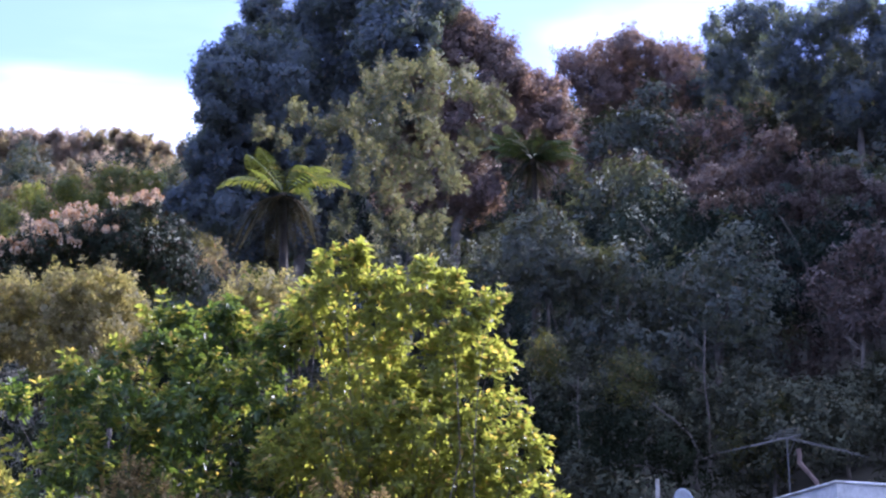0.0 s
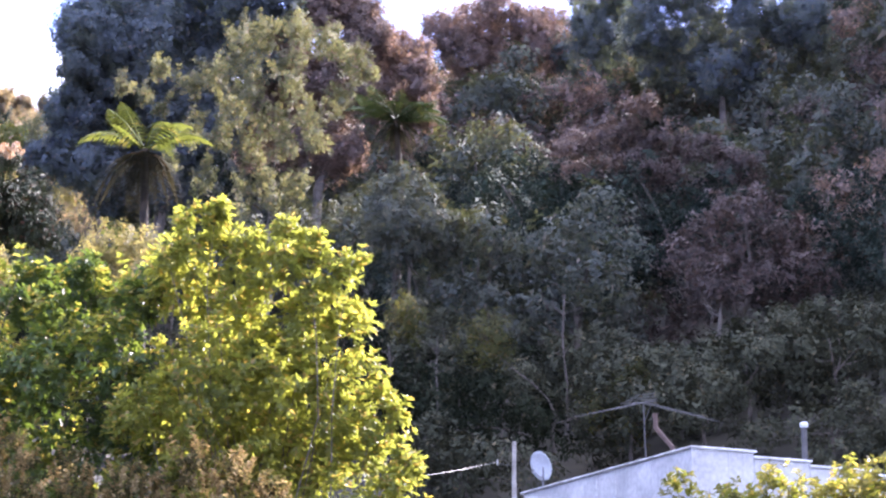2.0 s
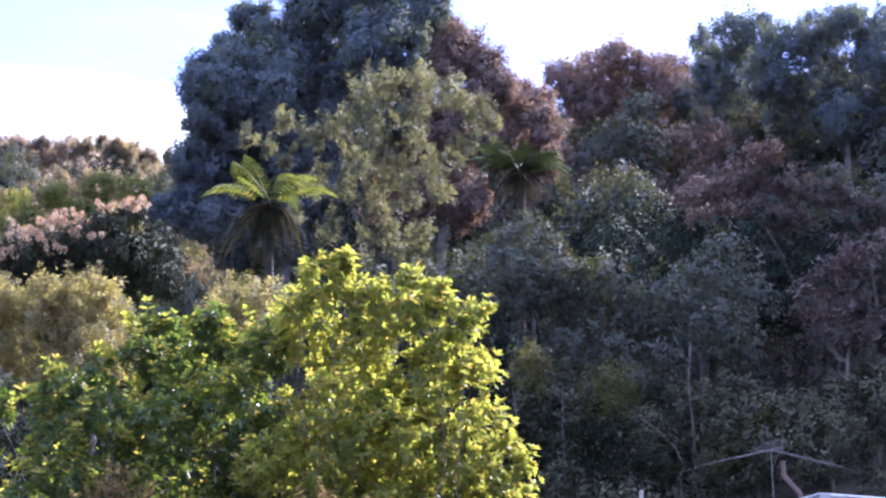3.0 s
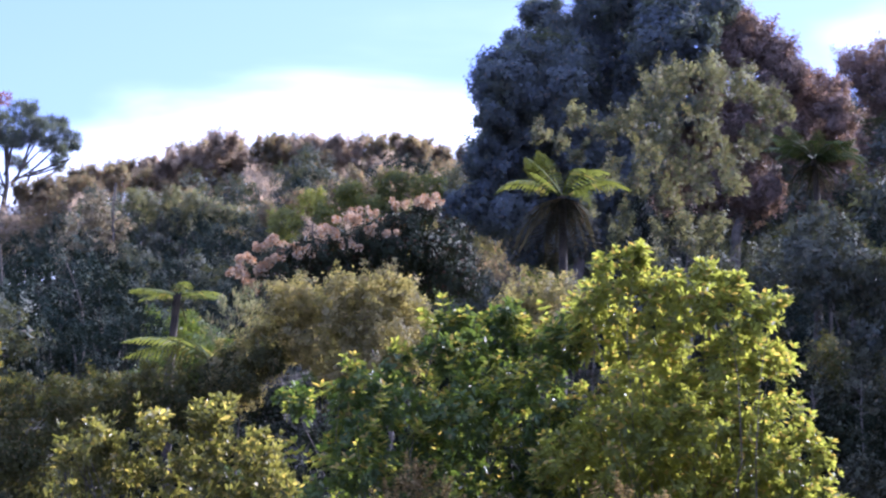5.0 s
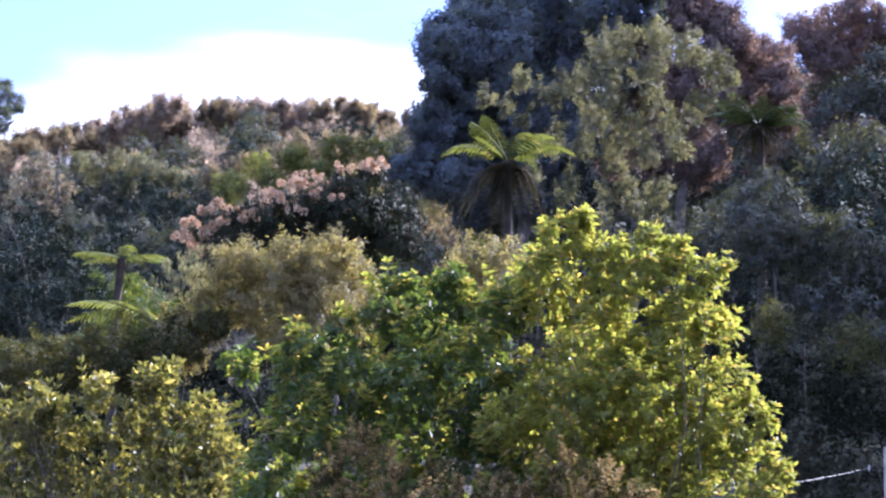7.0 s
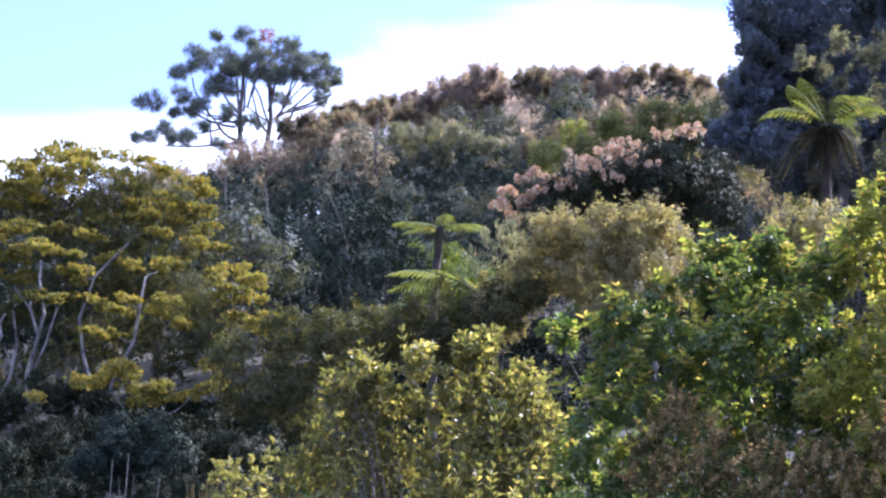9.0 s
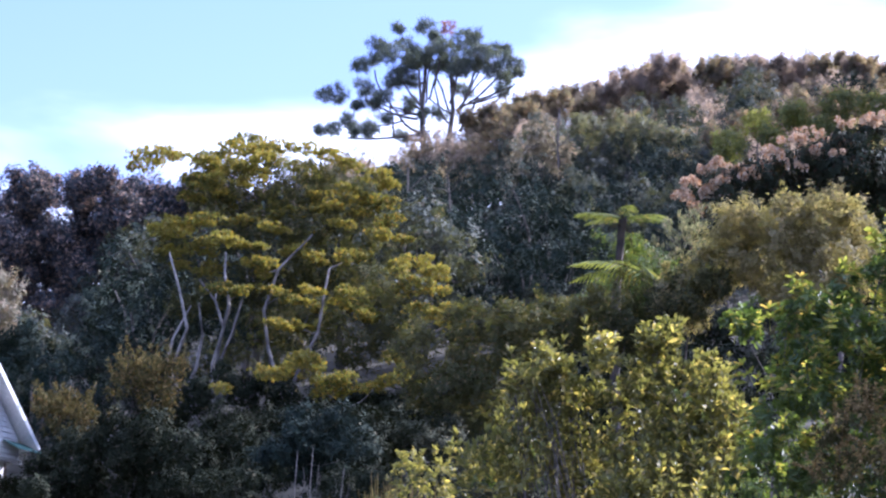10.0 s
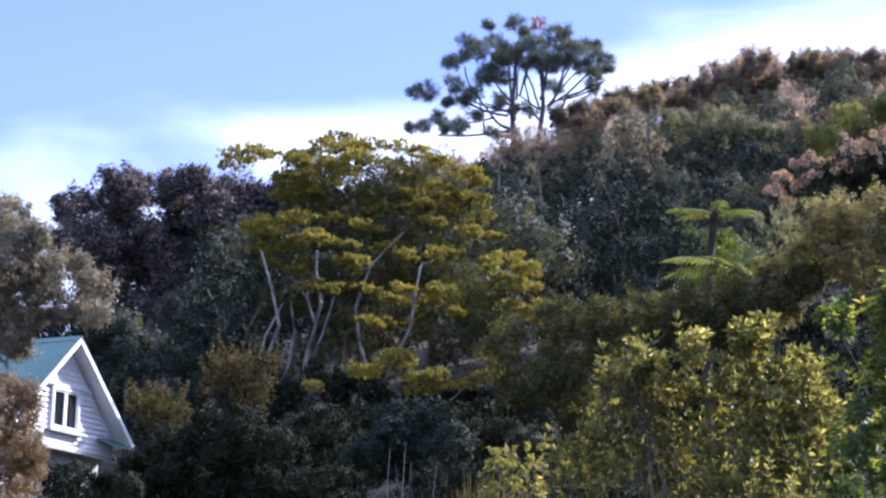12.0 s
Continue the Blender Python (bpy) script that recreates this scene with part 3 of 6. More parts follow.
RIGHT_SHRUB = [
    (3.9, 41.7, 11.5, 0.33), (1.8, 41.6, 11.1, 0.40), (2.2, 41.6, 11.4, 0.56), (3.1, 41.6, 11.3, 0.55),
    (2.0, 42.3, 10.7, 0.63), (3.9, 41.5, 10.9, 0.52), (4.5, 41.6, 11.1, 0.36), (2.9, 42.1, 10.5, 0.79),
    (4.1, 41.8, 10.1, 0.73), (4.7, 42.3, 10.4, 0.36), (4.5, 41.7, 9.4, 0.59), (3.5, 41.8, 9.2, 0.86),
    (4.9, 41.9, 8.6, 0.67), (2.4, 41.6, 9.3, 0.78), (4.1, 42.3, 8.3, 0.88), (5.3, 41.5, 8.0, 0.41),
    (2.7, 41.8, 8.2, 0.86), (5.1, 41.9, 9.0, 0.36), (2.5, 41.5, 11.9, 0.22), (3.6, 42.0, 11.8, 0.24),
    (3.3, 42.3, 7.4, 0.95), (4.7, 41.5, 7.3, 0.86), (2.2, 41.9, 7.3, 0.85), (1.6, 41.6, 8.4, 0.80), (5.4, 41.9, 7.2, 0.60),
    # unseen clumps at the back, added to shade the shrub on the left
    (2.8, 43.5, 9.9, 0.95), (3.8, 43.6, 9.5, 0.95), (2.6, 44.3, 8.9, 1.05), (3.9, 44.6, 8.7, 1.05),
    (3.2, 43.6, 8.2, 1.05), (4.5, 43.5, 8.3, 0.80), (3.3, 45.1, 7.9, 1.00), (2.1, 43.4, 9.3, 0.80),
]
LEFT_SHRUB = [
    (1.6, 42.8, 11.2, 0.39), (1.4, 42.6, 10.7, 0.44), (-0.4, 43.5, 11.2, 0.35), (-0.8, 43.1, 10.8, 0.42),
    (0.5, 43.0, 11.1, 0.42), (1.1, 43.2, 10.8, 0.50), (-0.0, 43.4, 10.4, 0.67), (-1.3, 43.2, 10.1, 0.59),
    (-2.0, 42.5, 9.9, 0.45), (-3.0, 43.5, 9.9, 0.34), (-1.4, 42.5, 9.2, 0.78), (-0.2, 42.6, 9.3, 0.91),
    (0.9, 42.6, 9.6, 0.83), (1.1, 42.9, 8.7, 0.91), (-0.7, 43.2, 8.5, 0.92), (-2.0, 42.5, 8.6, 0.82),
    (1.3, 42.6, 10.7, 0.41), (-1.2, 42.9, 7.7, 0.92), (0.3, 42.5, 7.7, 0.95), (1.4, 42.4, 7.4, 0.90), (-2.4, 42.6, 7.6, 0.80), (-0.5, 42.3, 6.9, 0.90),
]
SPIKY_SHRUB = [
    (-5.5, 36.5, 7.8, 0.33), (-5.2, 36.7, 8.1, 0.28), (-4.5, 36.8, 8.2, 0.36), (-3.7, 36.9, 8.4, 0.33),
    (-3.6, 37.1, 8.6, 0.18), (-5.1, 37.1, 7.6, 0.56), (-4.1, 36.9, 7.6, 0.61), (-3.2, 37.2, 7.9, 0.46),
    (-2.8, 37.0, 7.5, 0.38), (-3.5, 36.8, 7.1, 0.55), (-5.4, 36.9, 7.0, 0.53), (-4.5, 37.2, 6.6, 0.77),
    (-3.1, 36.9, 6.6, 0.63), (-5.8, 36.7, 6.5, 0.63), (-3.6, 36.4, 6.0, 0.89),
]
PLUME_SHRUB = [
    (-0.9, 39.8, 8.05, 0.30), (-1.3, 39.5, 7.6, 0.36), (-0.5, 39.6, 7.7, 0.33), (0.3, 39.4, 7.5, 0.30),
    (1.1, 39.2, 7.35, 0.30), (2.0, 39.3, 7.62, 0.34), (2.6, 39.1, 7.5, 0.31), (3.2, 39.1, 7.2, 0.31),
    (-0.6, 39.2, 7.1, 0.55), (0.3, 39.1, 6.9, 0.55), (1.4, 39.5, 6.9, 0.50), (2.4, 39.1, 6.9, 0.55),
    (-1.4, 39.8, 7.1, 0.45), (0.9, 39.6, 6.7, 0.60), (3.4, 39.3, 6.8, 0.40),
]
OLIVE_A = [
    (-4.2, 59.5, 15.2, 0.65), (-3.1, 60.0, 15.5, 0.63), (-2.3, 59.6, 15.3, 0.68), (-1.6, 60.5, 15.4, 0.58),
    (-3.6, 59.8, 14.5, 0.95), (-2.2, 59.7, 14.3, 1.00), (-1.2, 60.6, 14.7, 0.63), (-4.6, 60.3, 14.5, 0.63),
    (-5.1, 60.4, 14.0, 0.69), (-5.7, 60.0, 13.4, 0.75), (-2.8, 59.4, 13.4, 0.99),
]
SPRAY = [
    (-5.7, 60.7, 15.4, 0.33), (-5.3, 61.1, 15.7, 0.33), (-5.5, 60.4, 15.0, 0.38), (-6.0, 60.5, 14.9, 0.30),
    (-5.1, 61.2, 15.3, 0.33),
]
FERN_SCRUB = [
    (-7.0, 59.2, 13.3, 0.52), (-6.1, 59.5, 13.3, 0.57), (-5.2, 59.4, 13.5, 0.57), (-7.7, 59.2, 12.9, 0.52),
    (-5.6, 59.9, 13.9, 0.33), (-6.7, 59.3, 12.7, 0.68), (-8.5, 59.2, 12.8, 0.56), (-4.7, 59.5, 13.9, 0.40),
    (-9.3, 59.8, 12.6, 0.57),
]
OLIVE_B = [
    (1.2, 58.1, 15.2, 0.51), (1.8, 58.4, 15.2, 0.49), (0.7, 58.0, 14.9, 0.43), (1.5, 58.2, 14.4, 0.61),
]
RHODO = [
    (-3.0, 71.2, 19.8, 0.62), (-3.8, 71.8, 19.6, 0.60), (-2.2, 71.3, 20.2, 0.48), (-1.5, 72.4, 20.7, 0.42),
    (-2.8, 72.0, 19.3, 0.90), (-4.6, 71.1, 19.1, 0.62), (-5.4, 71.1, 18.8, 0.62), (-6.1, 72.1, 18.7, 0.54),
    (-1.9, 71.4, 19.5, 0.98), (-1.0, 72.4, 19.7, 0.87), (-3.8, 72.1, 19.0, 0.90), (-0.7, 72.0, 18.8, 0.68),
    (-1.5, 72.6, 18.8, 0.76), (-6.2, 71.9, 18.1, 0.53),
]
BLOOM = [
    (-2.3, 71.0, 20.5, 0.35), (-1.7, 71.3, 20.7, 0.36), (-1.3, 71.6, 20.8, 0.30), (-3.2, 71.0, 20.2, 0.42),
    (-3.6, 71.3, 20.1, 0.36), (-2.7, 71.6, 20.1, 0.42), (-4.1, 71.0, 19.7, 0.36), (-2.2, 71.3, 20.0, 0.30),
    (-4.4, 71.6, 19.6, 0.32), (-3.1, 71.0, 19.6, 0.42), (-5.9, 71.3, 19.4, 0.28), (-6.4, 71.6, 19.1, 0.30),
    (-6.5, 71.0, 18.6, 0.26), (-6.1, 71.3, 18.2, 0.30), (-5.6, 71.6, 19.6, 0.24), (-5.1, 71.0, 19.2, 0.30), (-4.8, 71.3, 19.0, 0.34),
    (-6.2, 71.2, 18.4, 0.24), (-5.9, 70.7, 18.6, 0.26), (-5.5, 70.5, 18.8, 0.26), (-5.0, 70.5, 19.0, 0.24), (-4.7, 70.5, 19.1, 0.26),
    (-4.3, 70.6, 19.3, 0.24), (-3.9, 70.7, 19.5, 0.26), (-3.5, 70.6, 19.3, 0.24), (-2.9, 70.5, 19.7, 0.26), (-2.4, 70.5, 19.6, 0.22),
]
BIG_A = [
    (0.9, 110.2, 36.7, 1.38), (2.0, 112.3, 38.3, 1.40), (0.5, 110.1, 35.3, 0.96), (1.5, 112.0, 34.7, 1.52),
    (1.2, 113.9, 33.0, 1.19), (3.2, 111.1, 36.4, 2.20), (5.2, 113.8, 38.9, 2.49), (4.2, 112.5, 34.3, 1.99),
    (6.7, 113.3, 39.8, 2.01), (8.2, 109.8, 38.1, 1.95), (2.8, 112.9, 40.1, 1.18), (5.1, 111.9, 41.1, 1.87),
    (7.6, 112.2, 41.5, 1.87), (9.5, 111.1, 40.6, 1.63), (2.8, 113.9, 32.7, 1.42), (5.2, 112.5, 32.3, 1.64),
    (6.2, 112.7, 35.7, 1.46), (6.5, 112.5, 33.7, 1.46), (6.6, 112.0, 37.4, 1.05), (7.4, 113.0, 37.2, 1.06),
    (7.0, 112.2, 38.1, 0.94), (8.1, 112.0, 36.1, 1.05),
    (0.4, 112.0, 33.6, 1.30), (-0.2, 112.6, 31.8, 1.40), (1.6, 112.8, 31.0, 1.70), (3.6, 113.4, 30.6, 1.80),
    (1.6, 113.6, 36.6, 1.60), (4.6, 114.2, 37.0, 2.20), (3.0, 114.2, 34.6, 2.00), (5.6, 114.4, 34.8, 2.00),
]
BIG_B = [
    (10.6, 112.2, 38.9, 1.55), (12.4, 113.1, 39.0, 1.33), (13.5, 112.0, 37.6, 0.99), (14.4, 113.8, 37.1, 1.10),
    (15.0, 113.0, 37.2, 0.86), (15.2, 111.6, 35.6, 0.94), (12.5, 111.9, 37.1, 1.29), (11.2, 114.2, 40.6, 1.43),
    (13.2, 112.2, 35.1, 1.41), (15.1, 113.7, 34.8, 1.08), (9.0, 114.0, 36.7, 1.91), (10.9, 113.5, 35.7, 1.90),
    (8.5, 114.8, 34.0, 1.92), (11.1, 113.8, 33.0, 1.91),
]
PALE = [
    (6.2, 97.1, 32.1, 0.69), (7.4, 98.8, 32.9, 0.74), (8.7, 98.7, 33.2, 0.74), (9.7, 96.4, 32.0, 0.77),
    (10.7, 98.2, 31.9, 0.70), (11.3, 97.9, 31.3, 0.49), (5.6, 98.3, 31.5, 0.70), (6.8, 96.6, 30.6, 0.81),
    (8.6, 98.4, 31.3, 0.95), (10.1, 97.2, 30.3, 0.69), (6.4, 98.5, 30.0, 0.70), (7.7, 97.8, 29.5, 0.78),
    (9.2, 98.2, 29.7, 0.66), (7.1, 98.3, 28.3, 0.62), (8.2, 97.3, 28.2, 0.61), (4.7, 98.3, 30.8, 0.49),
]
PALE_LOW = [
    (3.6, 99.1, 31.7, 0.41), (2.2, 98.9, 30.9, 0.33), (7.5, 98.7, 27.5, 0.49), (9.4, 96.6, 28.3, 0.53),
    (5.8, 98.2, 28.7, 0.53), (6.9, 98.6, 27.0, 0.45), (7.6, 97.2, 26.1, 0.53), (6.3, 96.7, 25.5, 0.48),
    (4.8, 98.5, 29.0, 0.49), (4.0, 98.1, 27.7, 0.45), (8.8, 98.7, 27.3, 0.58), (5.2, 97.3, 27.1, 0.53),
    (3.6, 96.9, 29.4, 0.28), (3.0, 98.1, 30.3, 0.27), (8.4, 98.5, 26.4, 0.41),
]
BROWN = [
    (19.1, 96.8, 28.5, 1.03), (21.0, 97.5, 29.4, 1.04), (22.4, 96.3, 28.8, 1.03), (24.3, 97.8, 28.9, 1.05),
    (20.2, 98.0, 27.9, 1.25), (21.9, 96.2, 27.5, 1.23), (21.6, 96.2, 30.1, 0.82), (19.6, 98.8, 25.7, 0.94),
    (20.7, 96.8, 25.5, 0.93), (22.7, 98.1, 26.0, 0.84), (20.1, 98.4, 24.7, 1.05), (22.1, 97.5, 24.8, 1.15),
    (24.1, 98.2, 27.2, 1.26), (25.2, 97.1, 28.0, 1.25),
]
SKY_A = [
    (19.4, 133.2, 44.6, 1.17), (21.1, 134.9, 45.8, 1.13), (22.2, 133.1, 46.0, 0.99), (23.7, 133.8, 45.8, 1.12),
    (25.1, 134.2, 45.6, 1.00), (22.6, 135.0, 44.5, 1.73), (20.4, 134.3, 43.7, 1.56), (24.8, 133.7, 43.7, 1.56),
]
SKY_B = [
    (26.6, 131.7, 46.3, 0.92), (27.7, 129.9, 46.4, 1.10), (28.9, 130.3, 46.6, 0.98), (26.6, 130.7, 44.5, 1.04),
    (28.3, 131.6, 45.1, 1.39), (27.6, 131.6, 43.1, 1.69), (26.3, 132.3, 43.3, 1.24),
]
SKY_C = [
    (28.3, 125.6, 43.4, 0.91), (28.1, 126.7, 42.7, 0.97), (28.8, 125.6, 42.6, 0.97), (36.2, 125.6, 44.2, 1.20),
    (35.2, 125.2, 43.3, 1.19), (36.4, 123.4, 42.8, 1.18), (29.5, 125.2, 44.5, 1.13), (31.4, 126.9, 45.7, 1.25),
    (32.3, 124.9, 45.3, 1.18), (34.3, 126.1, 45.4, 1.31), (31.2, 126.6, 43.3, 1.79), (33.6, 125.6, 43.1, 1.79),
    (30.0, 127.6, 42.1, 1.64), (32.5, 126.2, 41.2, 1.90),
]
TEA_TOP = [
    (-29.2, 95.8, 26.2, 0.64), (-27.5, 92.4, 25.5, 0.72), (-27.9, 96.4, 26.4, 0.57), (-26.1, 93.1, 25.1, 0.55),
    (-25.3, 94.5, 26.1, 0.81), (-25.3, 96.7, 26.9, 0.87), (-23.5, 94.4, 26.2, 0.72), (-25.6, 94.6, 25.6, 0.69),
    (-23.7, 93.3, 25.4, 0.78), (-23.4, 97.5, 26.2, 0.70), (-23.0, 97.8, 25.8, 0.62), (-24.2, 93.3, 24.9, 0.59),
    (-25.7, 92.6, 24.4, 0.42),
]
TEA_LINK = [
    (-25.9, 93.1, 25.3, 0.56), (-26.5, 93.6, 24.8, 0.61), (-25.4, 92.6, 24.6, 0.60), (-25.3, 94.6, 25.4, 0.57),
    (-26.9, 93.9, 24.3, 0.45), (-25.6, 94.6, 24.4, 0.57), (-26.9, 92.7, 22.9, 0.60), (-26.1, 92.8, 23.1, 0.52),
    (-26.7, 92.3, 22.5, 0.48), (-26.3, 92.7, 22.0, 0.48), (-25.6, 92.6, 22.2, 0.56), (-26.9, 93.6, 21.6, 0.45),
    (-26.0, 93.2, 21.2, 0.48), (-25.7, 94.2, 21.7, 0.49), (-27.4, 93.6, 22.2, 0.41),
]
TEA_SIDE = [
    (-22.0, 92.7, 25.7, 0.52), (-21.7, 94.9, 26.0, 0.53), (-21.3, 96.6, 25.9, 0.66), (-19.9, 94.3, 25.1, 0.58),
    (-19.5, 95.2, 25.0, 0.45), (-21.0, 94.2, 24.5, 0.58), (-20.6, 95.8, 24.5, 0.65), (-19.7, 95.7, 24.4, 0.51),
    (-21.7, 95.0, 24.1, 0.51), (-21.0, 96.7, 24.2, 0.56), (-19.5, 95.8, 23.8, 0.45), (-19.7, 94.3, 22.9, 0.50),
    (-19.0, 94.6, 22.8, 0.30), (-22.2, 95.0, 24.5, 0.51), (-23.1, 95.0, 23.9, 0.51), (-21.1, 93.5, 23.1, 0.44),
]
TEA_LOW = [
    (-26.3, 91.1, 22.7, 0.61), (-25.1, 90.8, 22.7, 0.51), (-24.4, 93.5, 23.2, 0.52), (-23.2, 92.1, 22.7, 0.44),
    (-24.3, 90.1, 21.8, 0.56), (-24.4, 92.9, 22.2, 0.40), (-23.1, 90.4, 21.6, 0.29), (-23.2, 90.9, 21.1, 0.57),
    (-23.4, 90.3, 21.0, 0.33), (-23.1, 92.7, 21.3, 0.30), (-22.4, 93.7, 22.2, 0.56), (-21.7, 93.0, 21.8, 0.44),
    (-20.4, 91.7, 21.6, 0.49), (-20.3, 94.2, 22.1, 0.50),
]
TEA_MID = [
    (-24.1, 89.7, 20.0, 0.48), (-23.4, 89.4, 19.8, 0.42), (-22.8, 91.4, 20.2, 0.57), (-21.9, 90.3, 19.7, 0.39),
    (-21.0, 89.3, 19.8, 0.40), (-21.4, 91.3, 19.7, 0.33), (-19.7, 89.6, 19.8, 0.54), (-20.1, 89.9, 19.5, 0.38),
    (-19.1, 89.7, 19.0, 0.38), (-19.8, 91.3, 19.6, 0.54), (-19.1, 92.1, 19.4, 0.29), (-21.9, 90.7, 18.8, 0.49),
    (-22.2, 89.4, 18.7, 0.38), (-21.7, 91.5, 18.9, 0.29),
]
TEA_RIGHT = [
    (-17.2, 88.9, 20.7, 0.62), (-16.4, 88.5, 20.2, 0.58), (-17.5, 87.6, 20.1, 0.43), (-17.0, 87.8, 19.7, 0.71),
    (-17.4, 88.0, 19.5, 0.49), (-16.6, 89.1, 19.7, 0.53), (-17.1, 89.1, 19.0, 0.59), (-16.4, 88.2, 18.6, 0.49),
    (-15.9, 88.5, 19.0, 0.47), (-17.7, 88.2, 20.4, 0.41), (-16.2, 89.2, 18.5, 0.32),
]
RIDGE_BROWN = [
    (-22.1, 190.2, 55.4, 0.96), (-20.4, 191.3, 56.2, 1.16), (-21.1, 191.2, 54.6, 1.08),
    (-19.0, 191.6, 56.5, 1.28), (-17.6, 193.0, 57.1, 1.13), (-19.2, 193.9, 55.6, 1.50),
    (-17.0, 192.3, 53.2, 1.17), (-18.0, 193.0, 52.8, 0.97), (-15.6, 191.8, 52.7, 0.84),
    (-11.9, 191.5, 56.0, 1.16), (-10.5, 193.7, 56.4, 1.05), (-11.6, 194.6, 55.5, 1.22),
    (-9.7, 192.2, 55.3, 1.04), (-24.5, 191.2, 54.9, 0.84), (-23.0, 188.0, 54.3, 0.71),
]
RIDGE_DARK = [
    (-14.8, 190.6, 56.4, 1.08), (-15.6, 194.1, 56.0, 1.38), (-13.7, 189.7, 54.2, 1.27),
    (-14.3, 190.2, 53.6, 1.07), (-21.8, 190.3, 53.8, 1.08), (-23.2, 189.0, 53.5, 0.87),
]
RIDGE_GREY = [
    (-8.2, 191.7, 57.0, 0.92), (-7.7, 192.9, 56.3, 1.09), (-8.9, 191.8, 56.1, 0.88), (-5.9, 192.4, 57.2, 0.84),
    (-5.3, 195.1, 56.8, 0.98), (-4.2, 191.9, 56.7, 0.84), (-26.0, 191.3, 54.8, 0.68),
    (-27.1, 190.3, 54.3, 0.68), (-29.6, 194.6, 55.1, 0.74),
]
RIDGE_FILL = [
    (-18.2, 183.4, 54.6, 1.00), (-19.4, 183.7, 53.8, 1.00), (-17.2, 185.9, 54.5, 1.09),
    (-15.4, 184.0, 53.0, 1.00), (-18.0, 186.9, 53.3, 1.10), (-20.0, 186.3, 53.3, 1.01),
    (-21.6, 185.7, 53.9, 0.93), (-22.6, 184.5, 53.0, 0.85), (-24.3, 185.7, 52.8, 0.86),
    (-12.3, 184.6, 54.6, 0.85), (-10.8, 186.1, 55.1, 0.85), (-9.1, 185.3, 55.2, 0.85),
    (-7.5, 185.8, 55.3, 0.85), (-6.0, 187.8, 55.8, 0.86), (-4.3, 184.8, 54.8, 0.85), (-2.7, 187.0, 55.0, 0.86),
    (-13.6, 186.6, 54.8, 0.86), (-11.4, 184.0, 53.2, 0.92), (-9.2, 187.7, 54.3, 0.94),
    (-6.7, 185.7, 53.9, 0.93), (-4.1, 186.1, 54.0, 0.93),
]
RIDGE_LOW = [
    (-25.4, 180.5, 51.1, 0.91), (-24.1, 182.8, 51.5, 0.92), (-22.7, 184.6, 52.2, 0.85),
    (-26.7, 181.4, 50.7, 0.84), (-31.4, 181.5, 50.2, 0.84), (-30.1, 181.0, 50.3, 0.84),
    (-28.8, 182.7, 51.0, 0.92), (-27.6, 182.7, 50.6, 0.85), (-21.0, 183.2, 51.8, 0.92),
]
RIDGE_TOP = [
    (-15.7, 187.6, 55.5, 0.86), (-14.7, 184.8, 54.7, 0.85), (-16.6, 188.0, 55.1, 0.86),
    (-10.9, 187.6, 55.4, 0.86), (-9.8, 185.8, 55.0, 0.85), (-12.6, 186.3, 55.1, 0.86),
    (-2.1, 185.1, 54.0, 0.93), (-1.0, 185.6, 53.9, 0.93), (-0.2, 187.6, 54.2, 0.94), (-6.6, 188.0, 55.6, 0.78),
    (-5.3, 185.7, 54.9, 0.77), (-3.2, 187.8, 55.2, 0.86), (-18.2, 185.6, 54.9, 0.78),
    (-19.5, 186.2, 54.8, 0.78), (-20.8, 187.2, 55.0, 0.78),
]
RIDGE_FALL = [
    (-32.1, 185.9, 50.8, 0.79), (-31.5, 187.7, 51.7, 0.79), (-30.3, 185.6, 51.7, 0.78),
    (-29.4, 186.1, 52.1, 0.78), (-28.5, 186.6, 52.6, 0.79), (-27.5, 186.2, 52.7, 0.86),
]
HILL_GREEN = [
    (-6.5, 138.8, 39.5, 0.84), (-5.1, 136.7, 39.1, 0.80), (-4.1, 139.2, 39.7, 0.67), (-7.5, 138.5, 38.9, 0.69),
    (-8.5, 137.0, 38.1, 0.66), (-9.8, 137.4, 38.1, 0.66), (-3.5, 136.6, 38.8, 0.51),
    (-11.0, 136.5, 37.4, 0.68),
]
TEA_BODY = [
    (-25.9, 95.5, 24.5, 1.24), (-24.4, 96.3, 24.9, 1.45), (-22.4, 96.4, 24.8, 1.44), (-21.1, 97.1, 24.7, 1.14),
    (-24.9, 94.5, 22.9, 1.22), (-22.9, 96.0, 23.2, 1.44), (-21.0, 96.1, 23.0, 1.27), (-24.3, 95.0, 21.4, 1.12),
    (-22.6, 96.6, 21.7, 1.28), (-23.5, 95.3, 20.2, 1.06), (-21.4, 97.1, 22.0, 1.04), (-27.4, 94.3, 22.5, 0.92),
    (-25.5, 93.4, 20.5, 1.0), (-23.5, 93.0, 19.0, 1.1), (-21.5, 93.0, 19.5, 1.2), (-19.5, 93.5, 20.5, 1.2),
    (-20.0, 92.5, 18.3, 1.0), (-26.5, 93.5, 20.3, 0.9), (-18.3, 91.5, 18.8, 0.9), (-22.5, 92.5, 17.6, 1.0), (-25.0, 92.5, 18.0, 1.0),
    (-24.5, 95.8, 25.8, 0.8), (-26.0, 95.6, 25.4, 0.8), (-22.6, 95.8, 25.6, 0.8),
]
HOUSE_SHRUB = [
    (-26.5, 71.9, 10.45, 0.38), (-25.9, 72.2, 10.45, 0.42), (-25.1, 72.0, 10.35, 0.44), (-24.6, 72.1, 10.65, 0.41),
    (-26.2, 72.2, 9.95, 0.48), (-26.8, 71.5, 10.05, 0.45), (-25.0, 72.1, 9.85, 0.48),
]
